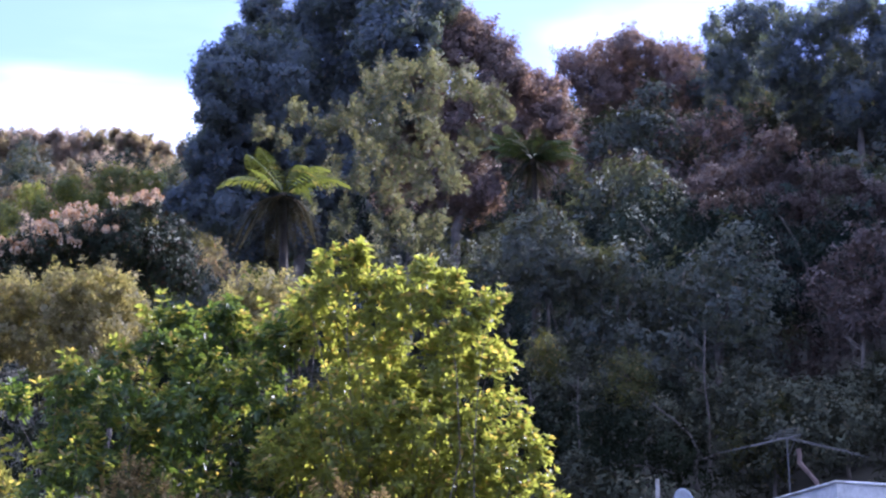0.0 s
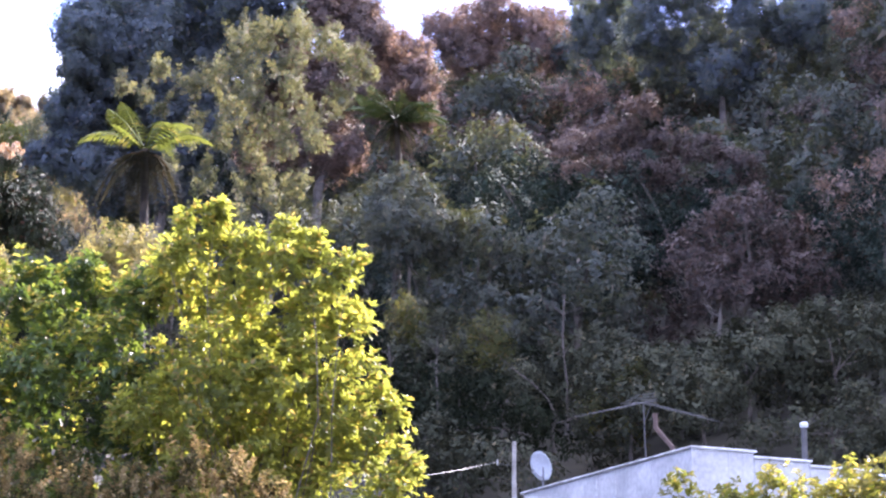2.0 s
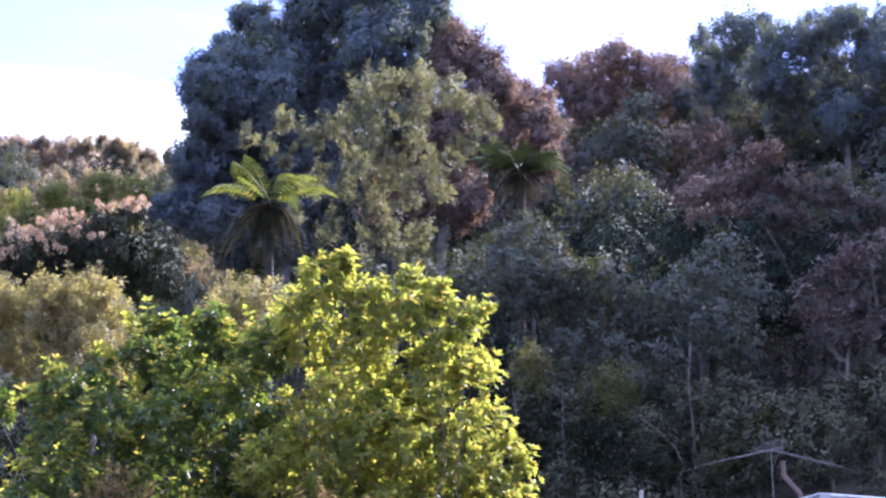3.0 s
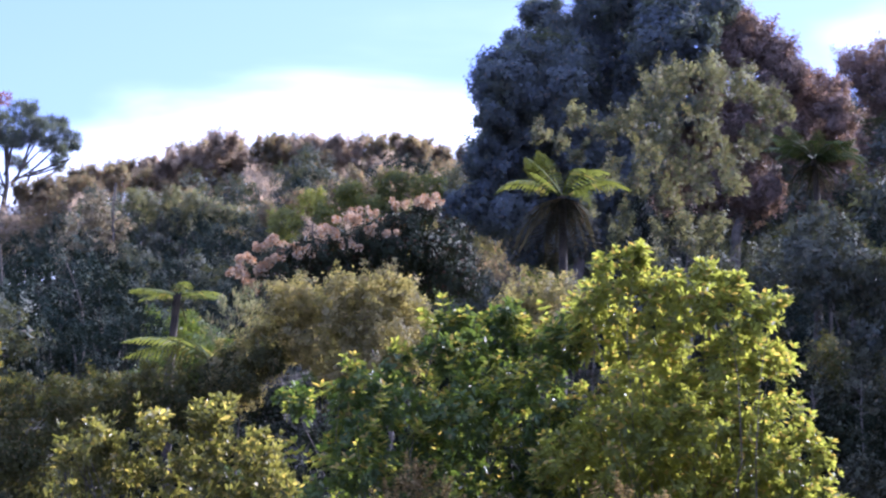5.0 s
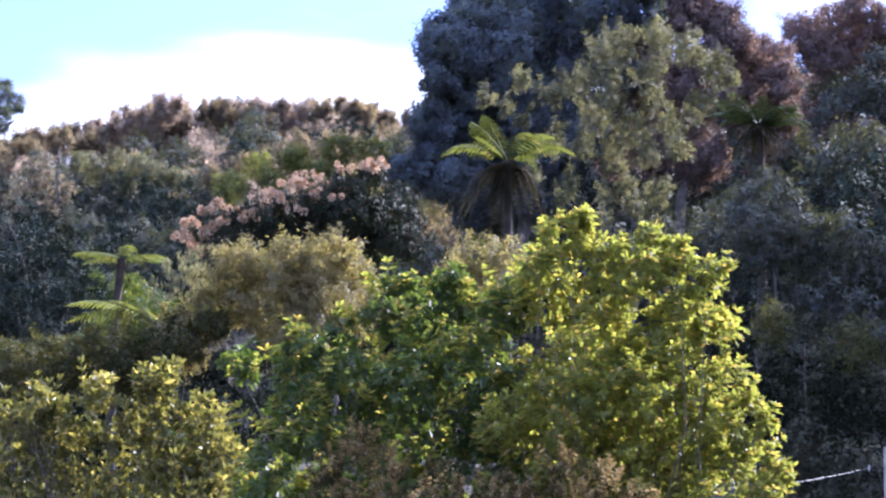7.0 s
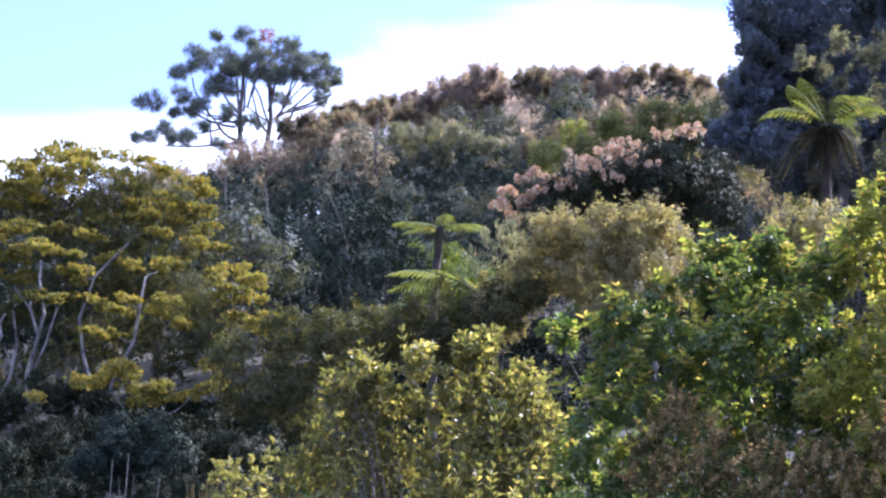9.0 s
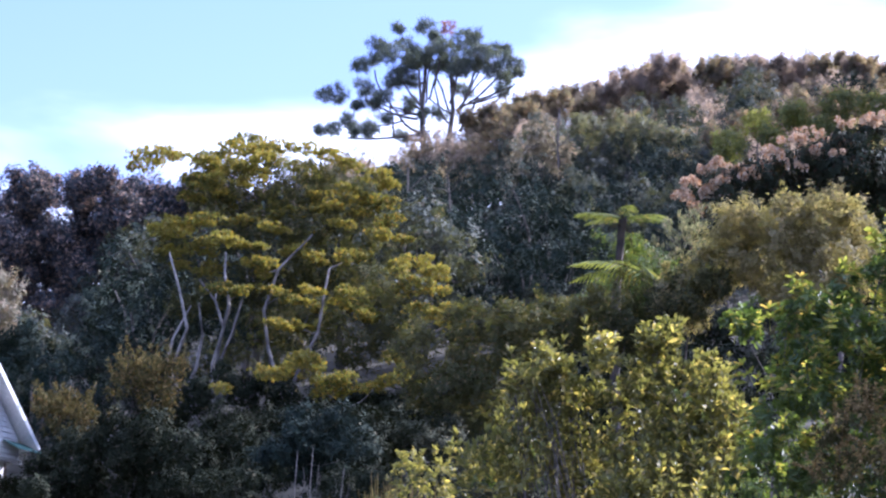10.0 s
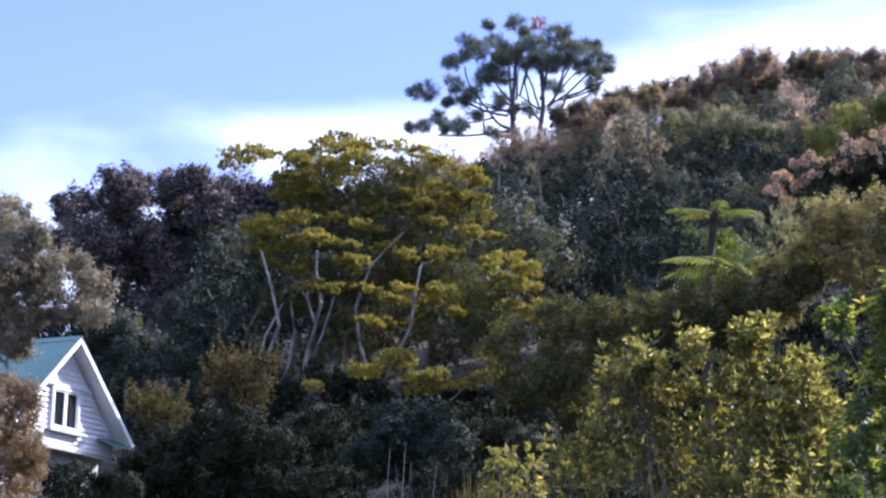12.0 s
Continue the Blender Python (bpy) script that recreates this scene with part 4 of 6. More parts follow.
BEHIND_HOUSE = [
    (-37.7, 93.0, 19.2, 1.10), (-36.6, 93.0, 19.3, 1.00), (-35.4, 93.0, 19.2, 1.00), (-34.3, 93.0, 19.1, 0.90),
    (-33.1, 93.0, 18.8, 0.90), (-35.9, 93.0, 18.5, 1.20), (-33.9, 93.0, 18.4, 1.10), (-32.3, 93.0, 18.4, 1.00),
]
TEA_FOOT = [
    (-22.7, 88.1, 16.1, 0.76), (-21.7, 88.5, 15.8, 0.76), (-24.2, 87.6, 15.7, 0.76), (-20.6, 89.2, 15.6, 0.80),
    (-19.3, 88.3, 15.8, 0.85), (-25.4, 88.0, 15.4, 0.76), (-18.3, 89.4, 15.8, 0.76), (-23.6, 88.3, 16.7, 0.49),
]
TEA_BASE = [
    (-20.2, 85.6, 16.5, 0.95), (-21.4, 85.6, 16.2, 0.66), (-19.1, 85.7, 16.0, 0.84), (-18.2, 87.0, 16.0, 0.59),
    (-22.5, 84.1, 15.5, 0.44), (-17.3, 87.3, 17.1, 0.67), (-17.0, 86.8, 16.3, 0.96), (-19.6, 86.4, 15.8, 0.74),
]
LEFT_DARK = [
    (-44.2, 119.2, 29.7, 1.06), (-41.5, 117.0, 30.0, 1.16), (-41.5, 120.4, 31.0, 0.96),
    (-39.3, 118.9, 30.6, 0.89), (-38.0, 118.1, 30.7, 0.88), (-42.6, 116.7, 27.6, 1.71),
    (-40.7, 119.2, 28.4, 2.00), (-38.4, 120.6, 28.7, 1.74), (-39.7, 120.9, 26.6, 2.28),
    (-42.7, 119.9, 26.1, 2.12), (-37.0, 118.8, 29.2, 1.19), (-37.3, 121.9, 31.3, 0.96),
    (-35.9, 119.1, 27.5, 1.55), (-37.1, 121.7, 25.1, 2.12), (-39.7, 119.4, 23.6, 2.36),
    (-36.6, 120.9, 30.1, 1.05), (-34.9, 122.1, 29.8, 1.22), (-32.6, 120.5, 30.0, 1.35),
    (-30.4, 120.5, 29.8, 1.42), (-36.0, 122.3, 28.2, 1.59), (-33.2, 120.2, 27.2, 1.56),
    (-34.5, 120.3, 25.6, 1.82), (-31.1, 120.4, 27.5, 1.55),
    (-36.4, 121.0, 30.2, 1.20), (-35.2, 121.4, 30.4, 1.10), (-34.3, 121.0, 30.5, 1.20), (-35.7, 121.6, 29.2, 1.40), (-34.4, 121.6, 29.0, 1.40),
]
FAR_LEFT = [
    (-28.9, 72.8, 18.7, 0.59), (-27.9, 72.0, 17.8, 0.64), (-28.4, 71.9, 17.1, 0.84), (-27.8, 73.1, 17.0, 0.72),
    (-26.6, 72.9, 17.0, 0.49), (-26.6, 74.2, 16.6, 0.53), (-27.4, 73.6, 16.1, 0.59), (-28.6, 73.4, 16.1, 0.90),
    (-26.3, 73.2, 15.9, 0.39), (-28.8, 73.2, 15.1, 0.82), (-29.6, 72.3, 16.6, 1.30), (-28.7, 73.2, 16.7, 0.90),
    (-29.3, 71.9, 17.9, 0.97),
]
ORANGE = [
    (-24.1, 61.5, 11.8, 0.49), (-23.6, 61.4, 11.7, 0.38), (-23.8, 61.7, 11.1, 0.55), (-23.9, 61.2, 10.3, 0.75),
    (-23.6, 61.6, 10.1, 0.44), (-24.0, 62.0, 9.6, 0.69), (-24.5, 60.8, 10.9, 0.82), (-24.1, 61.3, 8.8, 0.96),
]
TAN_A = [
    (-25.0, 84.1, 16.1, 0.69), (-25.7, 84.0, 15.7, 0.59), (-24.2, 84.3, 16.0, 0.51), (-24.8, 84.3, 15.3, 0.73),
]
TAN_B = [
    (-26.2, 80.0, 13.9, 0.74), (-26.8, 79.5, 14.0, 0.49), (-25.6, 80.2, 13.8, 0.53),
]
DARK_LOW = [
    (-24.8, 76.4, 12.2, 1.26), (-22.6, 75.9, 12.3, 1.19), (-21.3, 76.4, 11.9, 1.26), (-25.5, 76.0, 11.3, 1.00),
    (-23.7, 76.1, 12.8, 0.80), (-20.8, 78.1, 13.1, 0.93), (-22.7, 77.3, 13.1, 0.60), (-26.8, 76.2, 11.1, 0.60),
    (-19.8, 77.3, 11.6, 1.00), (-23.6, 77.1, 11.2, 1.18), (-27.4, 75.3, 11.4, 0.60), (-28.1, 75.6, 11.3, 0.50),
]
GREEN_LOW = [
    (-17.5, 74.4, 12.6, 0.83), (-16.6, 74.9, 13.0, 0.67), (-18.1, 74.2, 11.9, 0.89), (-16.9, 74.8, 11.9, 0.89),
    (-15.7, 73.7, 12.1, 0.63),
]
MID_SCRUB = [
    (-13.9, 72.2, 14.8, 0.64), (-12.5, 72.9, 15.6, 0.65), (-11.5, 73.2, 15.6, 0.65), (-10.4, 73.2, 15.9, 0.59),
    (-12.5, 73.1, 14.7, 0.85), (-10.9, 73.2, 15.0, 0.89), (-9.7, 73.4, 15.7, 0.71), (-8.7, 72.9, 15.9, 0.64),
    (-13.3, 72.0, 13.6, 0.92), (-12.0, 72.5, 13.4, 0.92),
]
VINE = [
    (-21.7, 148.6, 40.8, 1.00), (-20.8, 148.8, 39.9, 1.00), (-22.4, 149.0, 39.6, 1.19),
    (-21.3, 148.0, 37.7, 1.50), (-23.0, 148.5, 38.0, 1.25),
]
OLIVE_HILL = [
    (-17.3, 147.6, 41.1, 0.80), (-16.0, 146.8, 40.7, 0.86), (-14.9, 146.7, 40.3, 0.80),
    (-18.7, 147.5, 40.9, 0.81), (-19.2, 146.0, 40.8, 0.64), (-13.9, 147.3, 40.0, 0.71),
    (-16.9, 147.2, 40.0, 0.89),
]
GREEN_HILL = [
    (-6.9, 108.4, 30.7, 0.63), (-5.2, 107.5, 30.7, 0.72), (-3.6, 107.4, 31.0, 0.78), (-2.3, 108.6, 31.4, 0.72),
    (-4.3, 107.1, 29.9, 0.85), (-6.2, 107.8, 29.8, 0.76), (-8.0, 107.8, 29.6, 0.77),
]
BEIGE_GRASS = [
    (-9.6, 48.8, 7.8, 0.34), (-10.0, 48.9, 7.5, 0.31), (-9.3, 49.2, 7.6, 0.36),
]
BRIGHT_LOW = [
    (-8.9, 46.4, 7.9, 0.35), (-8.4, 46.2, 7.8, 0.39), (-9.0, 45.9, 7.6, 0.35), (-8.6, 46.0, 7.4, 0.49),
]
GREEN_SLOPE = [
    (16.6, 78.2, 15.9, 0.63), (17.4, 78.8, 16.5, 0.57), (15.9, 77.6, 15.3, 0.59), (16.9, 78.0, 15.0, 0.73),
    (12.7, 78.1, 17.4, 0.82), (10.5, 79.6, 18.3, 0.67),
]
FERN_FOOT = [
    (11.8, 91.5, 25.2, 1.0), (11.0, 91.8, 24.5, 1.1), (12.6, 91.2, 24.4, 1.1), (11.8, 91.0, 23.8, 1.2), (13.1, 91.4, 23.8, 1.0),
]
FRONT_R = [
    (11.0, 46.6, 8.5, 0.28), (11.9, 46.6, 8.3, 0.26), (12.6, 46.1, 8.3, 0.48), (13.4, 46.4, 8.1, 0.56),
    (14.0, 45.9, 8.6, 0.32), (14.4, 45.7, 8.7, 0.36), (11.5, 46.9, 8.0, 0.50), (12.3, 46.6, 7.8, 0.60),
    (13.9, 46.2, 7.9, 0.70), (14.8, 45.8, 8.1, 0.80), (10.0, 46.7, 7.7, 0.40),
]
PINE_LEFT = [
    (-42.3, 185.7, 53.9, 0.73), (-40.4, 186.6, 54.8, 0.64), (-40.8, 186.8, 56.2, 0.64),
    (-40.1, 187.5, 56.9, 0.46), (-39.7, 186.8, 57.9, 0.55), (-38.4, 187.8, 59.5, 0.33),
    (-38.0, 184.2, 56.5, 0.81), (-37.4, 186.2, 57.7, 0.64), (-36.7, 188.2, 57.3, 0.73),
    (-38.3, 186.7, 55.5, 0.73), (-37.2, 188.0, 55.4, 0.64), (-38.5, 184.5, 53.3, 0.63),
    (-39.6, 185.7, 53.1, 0.55), (-40.4, 184.6, 52.8, 0.36), (-42.6, 185.3, 51.2, 0.64),
    (-41.5, 185.7, 51.8, 0.64), (-39.4, 183.9, 50.8, 0.63), (-40.6, 184.5, 50.7, 0.36),
    (-38.7, 185.1, 51.9, 0.36), (-36.3, 188.2, 59.7, 0.55),
]
PINE_RIGHT = [
    (-35.6, 187.7, 58.7, 0.55), (-34.6, 185.4, 57.3, 0.72), (-33.6, 188.2, 58.4, 0.82),
    (-32.4, 185.7, 58.1, 0.54), (-34.2, 187.4, 56.8, 0.82), (-32.6, 185.7, 56.5, 0.81),
    (-31.5, 185.3, 56.9, 0.72), (-31.1, 188.9, 58.1, 0.55), (-30.1, 186.4, 56.4, 0.72),
    (-31.1, 186.3, 55.7, 0.81), (-30.1, 189.6, 56.5, 0.55), (-29.5, 189.2, 56.3, 0.28),
    (-30.4, 186.7, 54.6, 0.54), (-33.8, 188.8, 54.9, 0.55), (-36.9, 186.5, 56.5, 0.55),
    (-37.5, 187.0, 56.1, 0.55), (-35.6, 185.4, 56.7, 0.63), (-35.7, 188.4, 56.8, 0.55),
    (-37.1, 187.1, 53.6, 0.55), (-35.5, 188.5, 53.2, 0.46), (-37.9, 187.8, 51.2, 0.46),
    (-35.8, 185.8, 52.5, 0.36), (-32.1, 186.7, 56.1, 0.63), (-33.1, 185.7, 55.4, 0.54),
    (-34.2, 185.5, 58.7, 0.40),
]

TEA_STEMS = [((-25.0, 90.3), (-25.5, 90.4, 19.5)), ((-25.2, 90.6), (-26.5, 90.8, 21.5)), ((-23.5, 90.0), (-23.6, 90.2, 19.7)),
             ((-23.4, 90.2), (-25.3, 90.6, 20.5)), ((-24.8, 89.9), (-25.1, 90.0, 19.5)), ((-22.7, 90.1), (-22.8, 90.3, 19.0)),
             ((-21.6, 90.4), (-20.7, 90.9, 20.9)), ((-24.1, 90.8), (-24.6, 91.4, 21.6)), ((-22.0, 91.2), (-21.6, 92.0, 22.4))]
PINE_STEMS = [((-34.8, 186.6), (-35.9, 186.5, 57.3)), ((-33.7, 187.0), (-34.3, 186.9, 56.4))]
PINE_LIMBS = [
    ((-35.7, 185.6, 51.6), (-36.2, 185.5, 55.6), 0.13),
    ((-34.1, 186.7, 53.4), (-33.4, 186.8, 56.4), 0.12),
    ((-33.5, 187.6, 51.5), (-32.4, 187.8, 53.9), 0.15),
    ((-32.1, 186.3, 53.5), (-29.6, 186.7, 54.6), 0.10),
    ((-36.2, 186.3, 51.1), (-38.2, 185.9, 53.0), 0.12),
    ((-38.4, 186.7, 53.2), (-39.7, 186.4, 55.9), 0.09),
    ((-36.2, 185.5, 51.9), (-40.0, 184.7, 53.2), 0.10),
    ((-35.7, 186.4, 51.0), (-41.3, 185.2, 50.5), 0.10),
]
PINE_TWIGS = [
    ((-34.0, 186.6, 52.5), (-35.4, 186.8, 55.7), 0.10), ((-33.6, 186.6, 52.8), (-32.1, 186.8, 56.5), 0.11),
    ((-33.3, 186.6, 53.0), (-30.4, 186.8, 55.6), 0.10), ((-32.8, 186.6, 53.3), (-29.8, 186.8, 54.2), 0.09),
    ((-33.1, 186.6, 53.9), (-31.5, 186.8, 55.4), 0.08), ((-35.9, 186.6, 52.5), (-38.2, 186.8, 53.2), 0.09),
    ((-35.9, 186.6, 52.8), (-37.7, 186.8, 55.2), 0.10), ((-36.3, 186.6, 52.5), (-39.3, 186.8, 53.5), 0.08),
    ((-35.6, 186.6, 53.7), (-35.0, 186.8, 56.0), 0.09),
    ((-38.1, 186.8, 51.0), (-38.6, 186.6, 53.2), 0.08),
    ((-33.4, 186.0, 52.4), (-31.9, 186.3, 55.7), 0.10),
    ((-33.0, 186.9, 52.4), (-29.5, 187.5, 55.0), 0.09),
    ((-34.3, 187.5, 52.1), (-35.4, 187.3, 54.8), 0.10),
    ((-35.1, 185.7, 54.4), (-34.8, 185.8, 56.6), 0.08),
    ((-35.8, 186.4, 53.3), (-35.6, 186.4, 56.4), 0.09),
    ((-36.2, 187.1, 52.8), (-38.9, 186.6, 52.7), 0.08),
    ((-33.7, 186.0, 52.4), (-35.7, 185.6, 53.6), 0.07),
    ((-37.3, 186.1, 52.0), (-40.1, 185.5, 51.5), 0.07),
]

# near shrubs below the hillside
BROAD_SHOOTS = [shoot_mesh("leafy_shoot", 301 + i, 0.16 + 0.05 * i, 2 + i % 2, 7, 0.15, 0.066, 0.35) for i in range(4)]
SPIKY_SHOOTS = [shoot_mesh("leafy_shoot", 311 + i, 0.3 + 0.06 * i, 4, 6, 0.14, 0.05, 0.8) for i in range(4)]
PLUMES = [shoot_mesh("flower_plume", 321 + i, 0.2 + 0.05 * i, 6, 6, 0.075, 0.03, 0.5, False) for i in range(4)]
HEADS = [head_mesh("flower_head", 331 + i, 0.15, 46, 0.11) for i in range(4)]
shrub, _o = plant("broadleaf_shrub", "large sunlit yellow-green broadleaf shrub with glossy whorled leaves", "shrub", RIGHT_SHRUB, M_BROAD, 11,
      17, 8, 0.15, 0.07, M_BARK, inner=0.3, stem=0.045, limbs=16, up=0.45, out=0.9, loose=0.9, oval=True, ragged=0.5, gaps=0.6, canes=34, bunch=(7, 0.4, 0.5), rosette=0.45)
sprigs("leafy_shoot", RIGHT_SHRUB, 341, 680, BROAD_SHOOTS, M_BROAD, shrub, _o, sink=0.2)
shrub, _o = plant("broadleaf_shrub", "broadleaf shrub growing against a sunlit one, its shade put into deeper green", "shrub", LEFT_SHRUB, M_BROAD_SHADED, 12,
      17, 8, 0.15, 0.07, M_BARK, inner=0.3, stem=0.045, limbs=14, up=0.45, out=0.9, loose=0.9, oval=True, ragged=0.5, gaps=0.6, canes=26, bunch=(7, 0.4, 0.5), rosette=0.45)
sprigs("leafy_shoot", LEFT_SHRUB, 342, 440, BROAD_SHOOTS, M_BROAD_SHADED, shrub, _o, sink=0.2)
shrub, _o = plant("upright_shrub", "pale glossy shrub with upright leafy shoots", "shrub", SPIKY_SHRUB, M_SPIKY, 13,
      24, 8, 0.135, 0.056, stem=0.04, limbs=14, up=0.8, loose=0.8, oval=True, ragged=0.5, gaps=0.8, canes=24, bunch=(6, 0.42, 0.4), rosette=0.7)
sprigs("leafy_shoot", SPIKY_SHRUB, 343, 290, SPIKY_SHOOTS, M_SPIKY, shrub, _o, upward=1.3, scale=(0.8, 1.3), low=0.15, sink=0.36)
shrub, _o = plant("plumed_shrub", "brown feathery shrub with faded flower plumes", "shrub", PLUME_SHRUB, M_PLUME, 14,
      26, 8, 0.1, 0.042, stem=0.03, limbs=10, up=0.6, loose=1.0, ragged=0.8, gaps=0.9, bunch=(7, 0.4, 0.5), rosette=0.5)
sprigs("flower_plume", PLUME_SHRUB, 344, 230, PLUMES, M_PLUME_HEAD, shrub, _o, upward=0.7, outward=0.9, label="faded brown flower plume", sink=0.2, low=-0.4)
shrub, _o = plant("leafy_shrub", "yellow-green garden shrub before a white building", "shrub", FRONT_R, M_SPIKY, 15,
      26, 8, 0.14, 0.06, stem=0.04, limbs=8, up=0.5, oval=True, ragged=0.5, gaps=0.7, rosette=0.5)
sprigs("leafy_shoot", FRONT_R, 346, 160, BROAD_SHOOTS, M_SPIKY, shrub, _o, scale=(0.65, 1.0), sink=0.25)
# middle of the slope
plant("olive_scrub", "dry olive-green fine-leaved scrub on the slope", "shrub", OLIVE_A, M_OLIVE, 21, 34, 8, 0.15, 0.06, stem=0.03, limbs=9, form=True, ragged=0.5, shoots=160, shoot=0.5, gaps=0.6, bunch=(9, 0.36))
plant("olive_scrub", "small olive-green scrub behind a broadleaf shrub", "shrub", OLIVE_B, M_OLIVE, 22, 34, 8, 0.15, 0.06, stem=0.06, limbs=4, form=True, ragged=0.5)
plant("feathery_shrub", "pale grey-green feathery shrub beside a low tree fern", "shrub", SPRAY, M_PALE, 24, 20, 9, 0.2, 0.03, stem=0.04, limbs=4, up=1.2, out=0.6, ragged=0.7, gaps=0.8)
plant("olive_scrub", "low dull olive scrub round the foot of tree ferns", "shrub", FERN_SCRUB, M_OLIVE_DARK, 25, 30, 7, 0.16, 0.065, stem=0.05, limbs=6, form=True, ragged=0.6, shoots=90, shoot=0.5, gaps=0.6, bunch=(7, 0.4))
rhodo, _o = plant("flowering_shrub", "dark rounded shrub topped with faded pink blossom", "shrub", RHODO, M_RHODO, 23, 30, 7, 0.17, 0.075, stem=0.1, limbs=8, form=True, ragged=0.5, bunch=(7, 0.42))
sprigs("flower_head", BLOOM, 345, 185, HEADS, M_BLOSSOM, rhodo, _o, low=0.25, label="faded pink and white flower head", scale=(0.45, 0.9))
big, _o = plant("forest_tree", "tall dense dark green forest tree, tinted blue for haze", "tree", BIG_A, M_FOREST_HAZE, 31, 19, 7, 0.29, 0.14, stem=0.35, limbs=12, form=True, ragged=0.45, inner=0.5, deep=0.2, shoots=200, shoot=0.7, bunch=(8, 0.38))
plant("forest_tree", "tall forest tree with brown-tipped sunlit crown", "tree", BIG_B, M_BROWNISH, 32, 19, 7, 0.28, 0.13, stem=0.28, limbs=8, form=True, ragged=0.45, inner=0.5, deep=0.2, shoots=140, shoot=0.7, bunch=(8, 0.38))
plant("pale_tree", "open olive-leaved tree with bare grey branches", "tree", PALE + PALE_LOW, M_PALE, 33, 21, 7, 0.17, 0.08, M_BARK_PALE, 0.1, 22, form=True, ragged=0.8, inner=0.2, gaps=1.0, shoots=170, shoot=0.7, bunch=(8, 0.36, 0.4))
plant("russet_tree", "layered russet-leaved tree in deep shade", "tree", BROWN, M_RUSSET, 34, 15, 7, 0.24, 0.1, stem=0.2, limbs=10, form=True, flat=0.55, cap=-0.3, ragged=0.45, bunch=(7, 0.42))
plant("forest_tree", "ragged forest tree on the skyline", "tree", SKY_A, M_BROWNISH, 35, 15, 7, 0.26, 0.11, stem=0.22, limbs=8, form=True, ragged=0.55, shoots=80, shoot=0.9, deep=0.1, bunch=(7, 0.5))
plant("forest_tree", "open-crowned forest tree on the skyline", "tree", SKY_B, M_FOREST_HAZE, 36, 15, 7, 0.26, 0.11, stem=0.22, limbs=8, form=True, ragged=0.55, inner=0.2, shoots=80, shoot=0.9, bunch=(7, 0.5))
plant("forest_tree", "broad hazy forest tree on the skyline", "tree", SKY_C, M_FOREST_HAZE, 37, 14, 7, 0.26, 0.11, stem=0.25, limbs=8, form=True, ragged=0.5, shoots=90, shoot=0.9, deep=0.1, bunch=(7, 0.5))
plant("forest_tree", "dark tree with brown tips beyond the tea tree", "tree", LEFT_DARK, M_BROWNISH_DARK, 38, 14, 7, 0.32, 0.155, stem=0.3, limbs=10, form=True, ragged=0.5, inner=0.5, deep=0.15, shoots=160, shoot=0.8, bunch=(8, 0.4))
plant("grey_tree", "grey-brown tree with thin bare twigs above a house", "tree", FAR_LEFT, M_GREY, 39, 34, 7, 0.17, 0.075, M_BARK_PALE, 0.14, 10, form=True, shoots=120, shoot=0.5, ragged=0.6, bunch=(6, 0.42))
plant("orange_shrub", "orange-brown leafy shrub in front of a house", "shrub", ORANGE, M_ORANGE, 40, 40, 8, 0.14, 0.06, stem=0.06, limbs=6, form=True, ragged=0.55, bunch=(6, 0.42))
plant("olive_scrub", "golden-olive scrub at the foot of a tea tree", "shrub", TAN_A, M_SCRUB, 71, 30, 7, 0.14, 0.05, stem=0.06, limbs=4, ragged=0.85, shoots=70, shoot=0.7, bunch=(7, 0.4))
plant("olive_scrub", "golden-brown scrub beside a white house", "shrub", TAN_B, M_SCRUB, 72, 30, 7, 0.14, 0.05, stem=0.06, limbs=3, ragged=0.85, shoots=60, shoot=0.6, bunch=(7, 0.4))
plant("dark_shrub", "dense dark shrub thicket below a tea tree", "shrub", DARK_LOW, M_THICKET_SHADE, 73, 20, 7, 0.2, 0.09, stem=0.1, limbs=8, form=True, ragged=0.4, bunch=(6, 0.42))
plant("green_shrub", "leafy green shrub below a tea tree", "shrub", GREEN_LOW, M_UNDER_SHADE, 74, 22, 7, 0.2, 0.09, stem=0.08, limbs=5, form=True, ragged=0.45, bunch=(6, 0.42))
plant("green_shrub", "mixed dark green scrub on the slope", "shrub", MID_SCRUB, M_OLIVE_DARK, 75, 20, 7, 0.2, 0.085, stem=0.1, limbs=8, form=True, ragged=0.45, bunch=(7, 0.4))
plant("vine_hung_tree", "grey-brown tree hung with dry vine", "tree", VINE, M_GREY, 76, 10, 7, 0.3, 0.1, M_BARK_PALE, 0.2, 5, ragged=0.5, droop=0.6, bunch=(5, 0.46))
plant("hillside_tree", "pale olive tree on the far slope", "tree", OLIVE_HILL, M_PALE, 77, 11, 7, 0.28, 0.12, stem=0.2, limbs=5, form=True, ragged=0.45, bunch=(6, 0.42))
plant("hillside_tree", "spreading mid-green tree above a flowering shrub", "tree", GREEN_HILL, M_GREEN_LIGHT, 78, 15, 7, 0.24, 0.1, stem=0.16, limbs=7, form=True, ragged=0.45, bunch=(6, 0.42))
plant("bright_shrub", "small yellow-olive shrub on the bank", "shrub", BRIGHT_LOW, M_SPIKY, 79, 26, 8, 0.11, 0.05, stem=0.04, limbs=3, oval=True, ragged=0.6, rosette=0.6, gaps=0.7)
plant("green_shrub", "mid-green shrubs on the shaded slope", "shrub", GREEN_SLOPE, M_OLIVE_DARK, 80, 18, 7, 0.2, 0.09, stem=0.08, limbs=6, form=True, ragged=0.45)
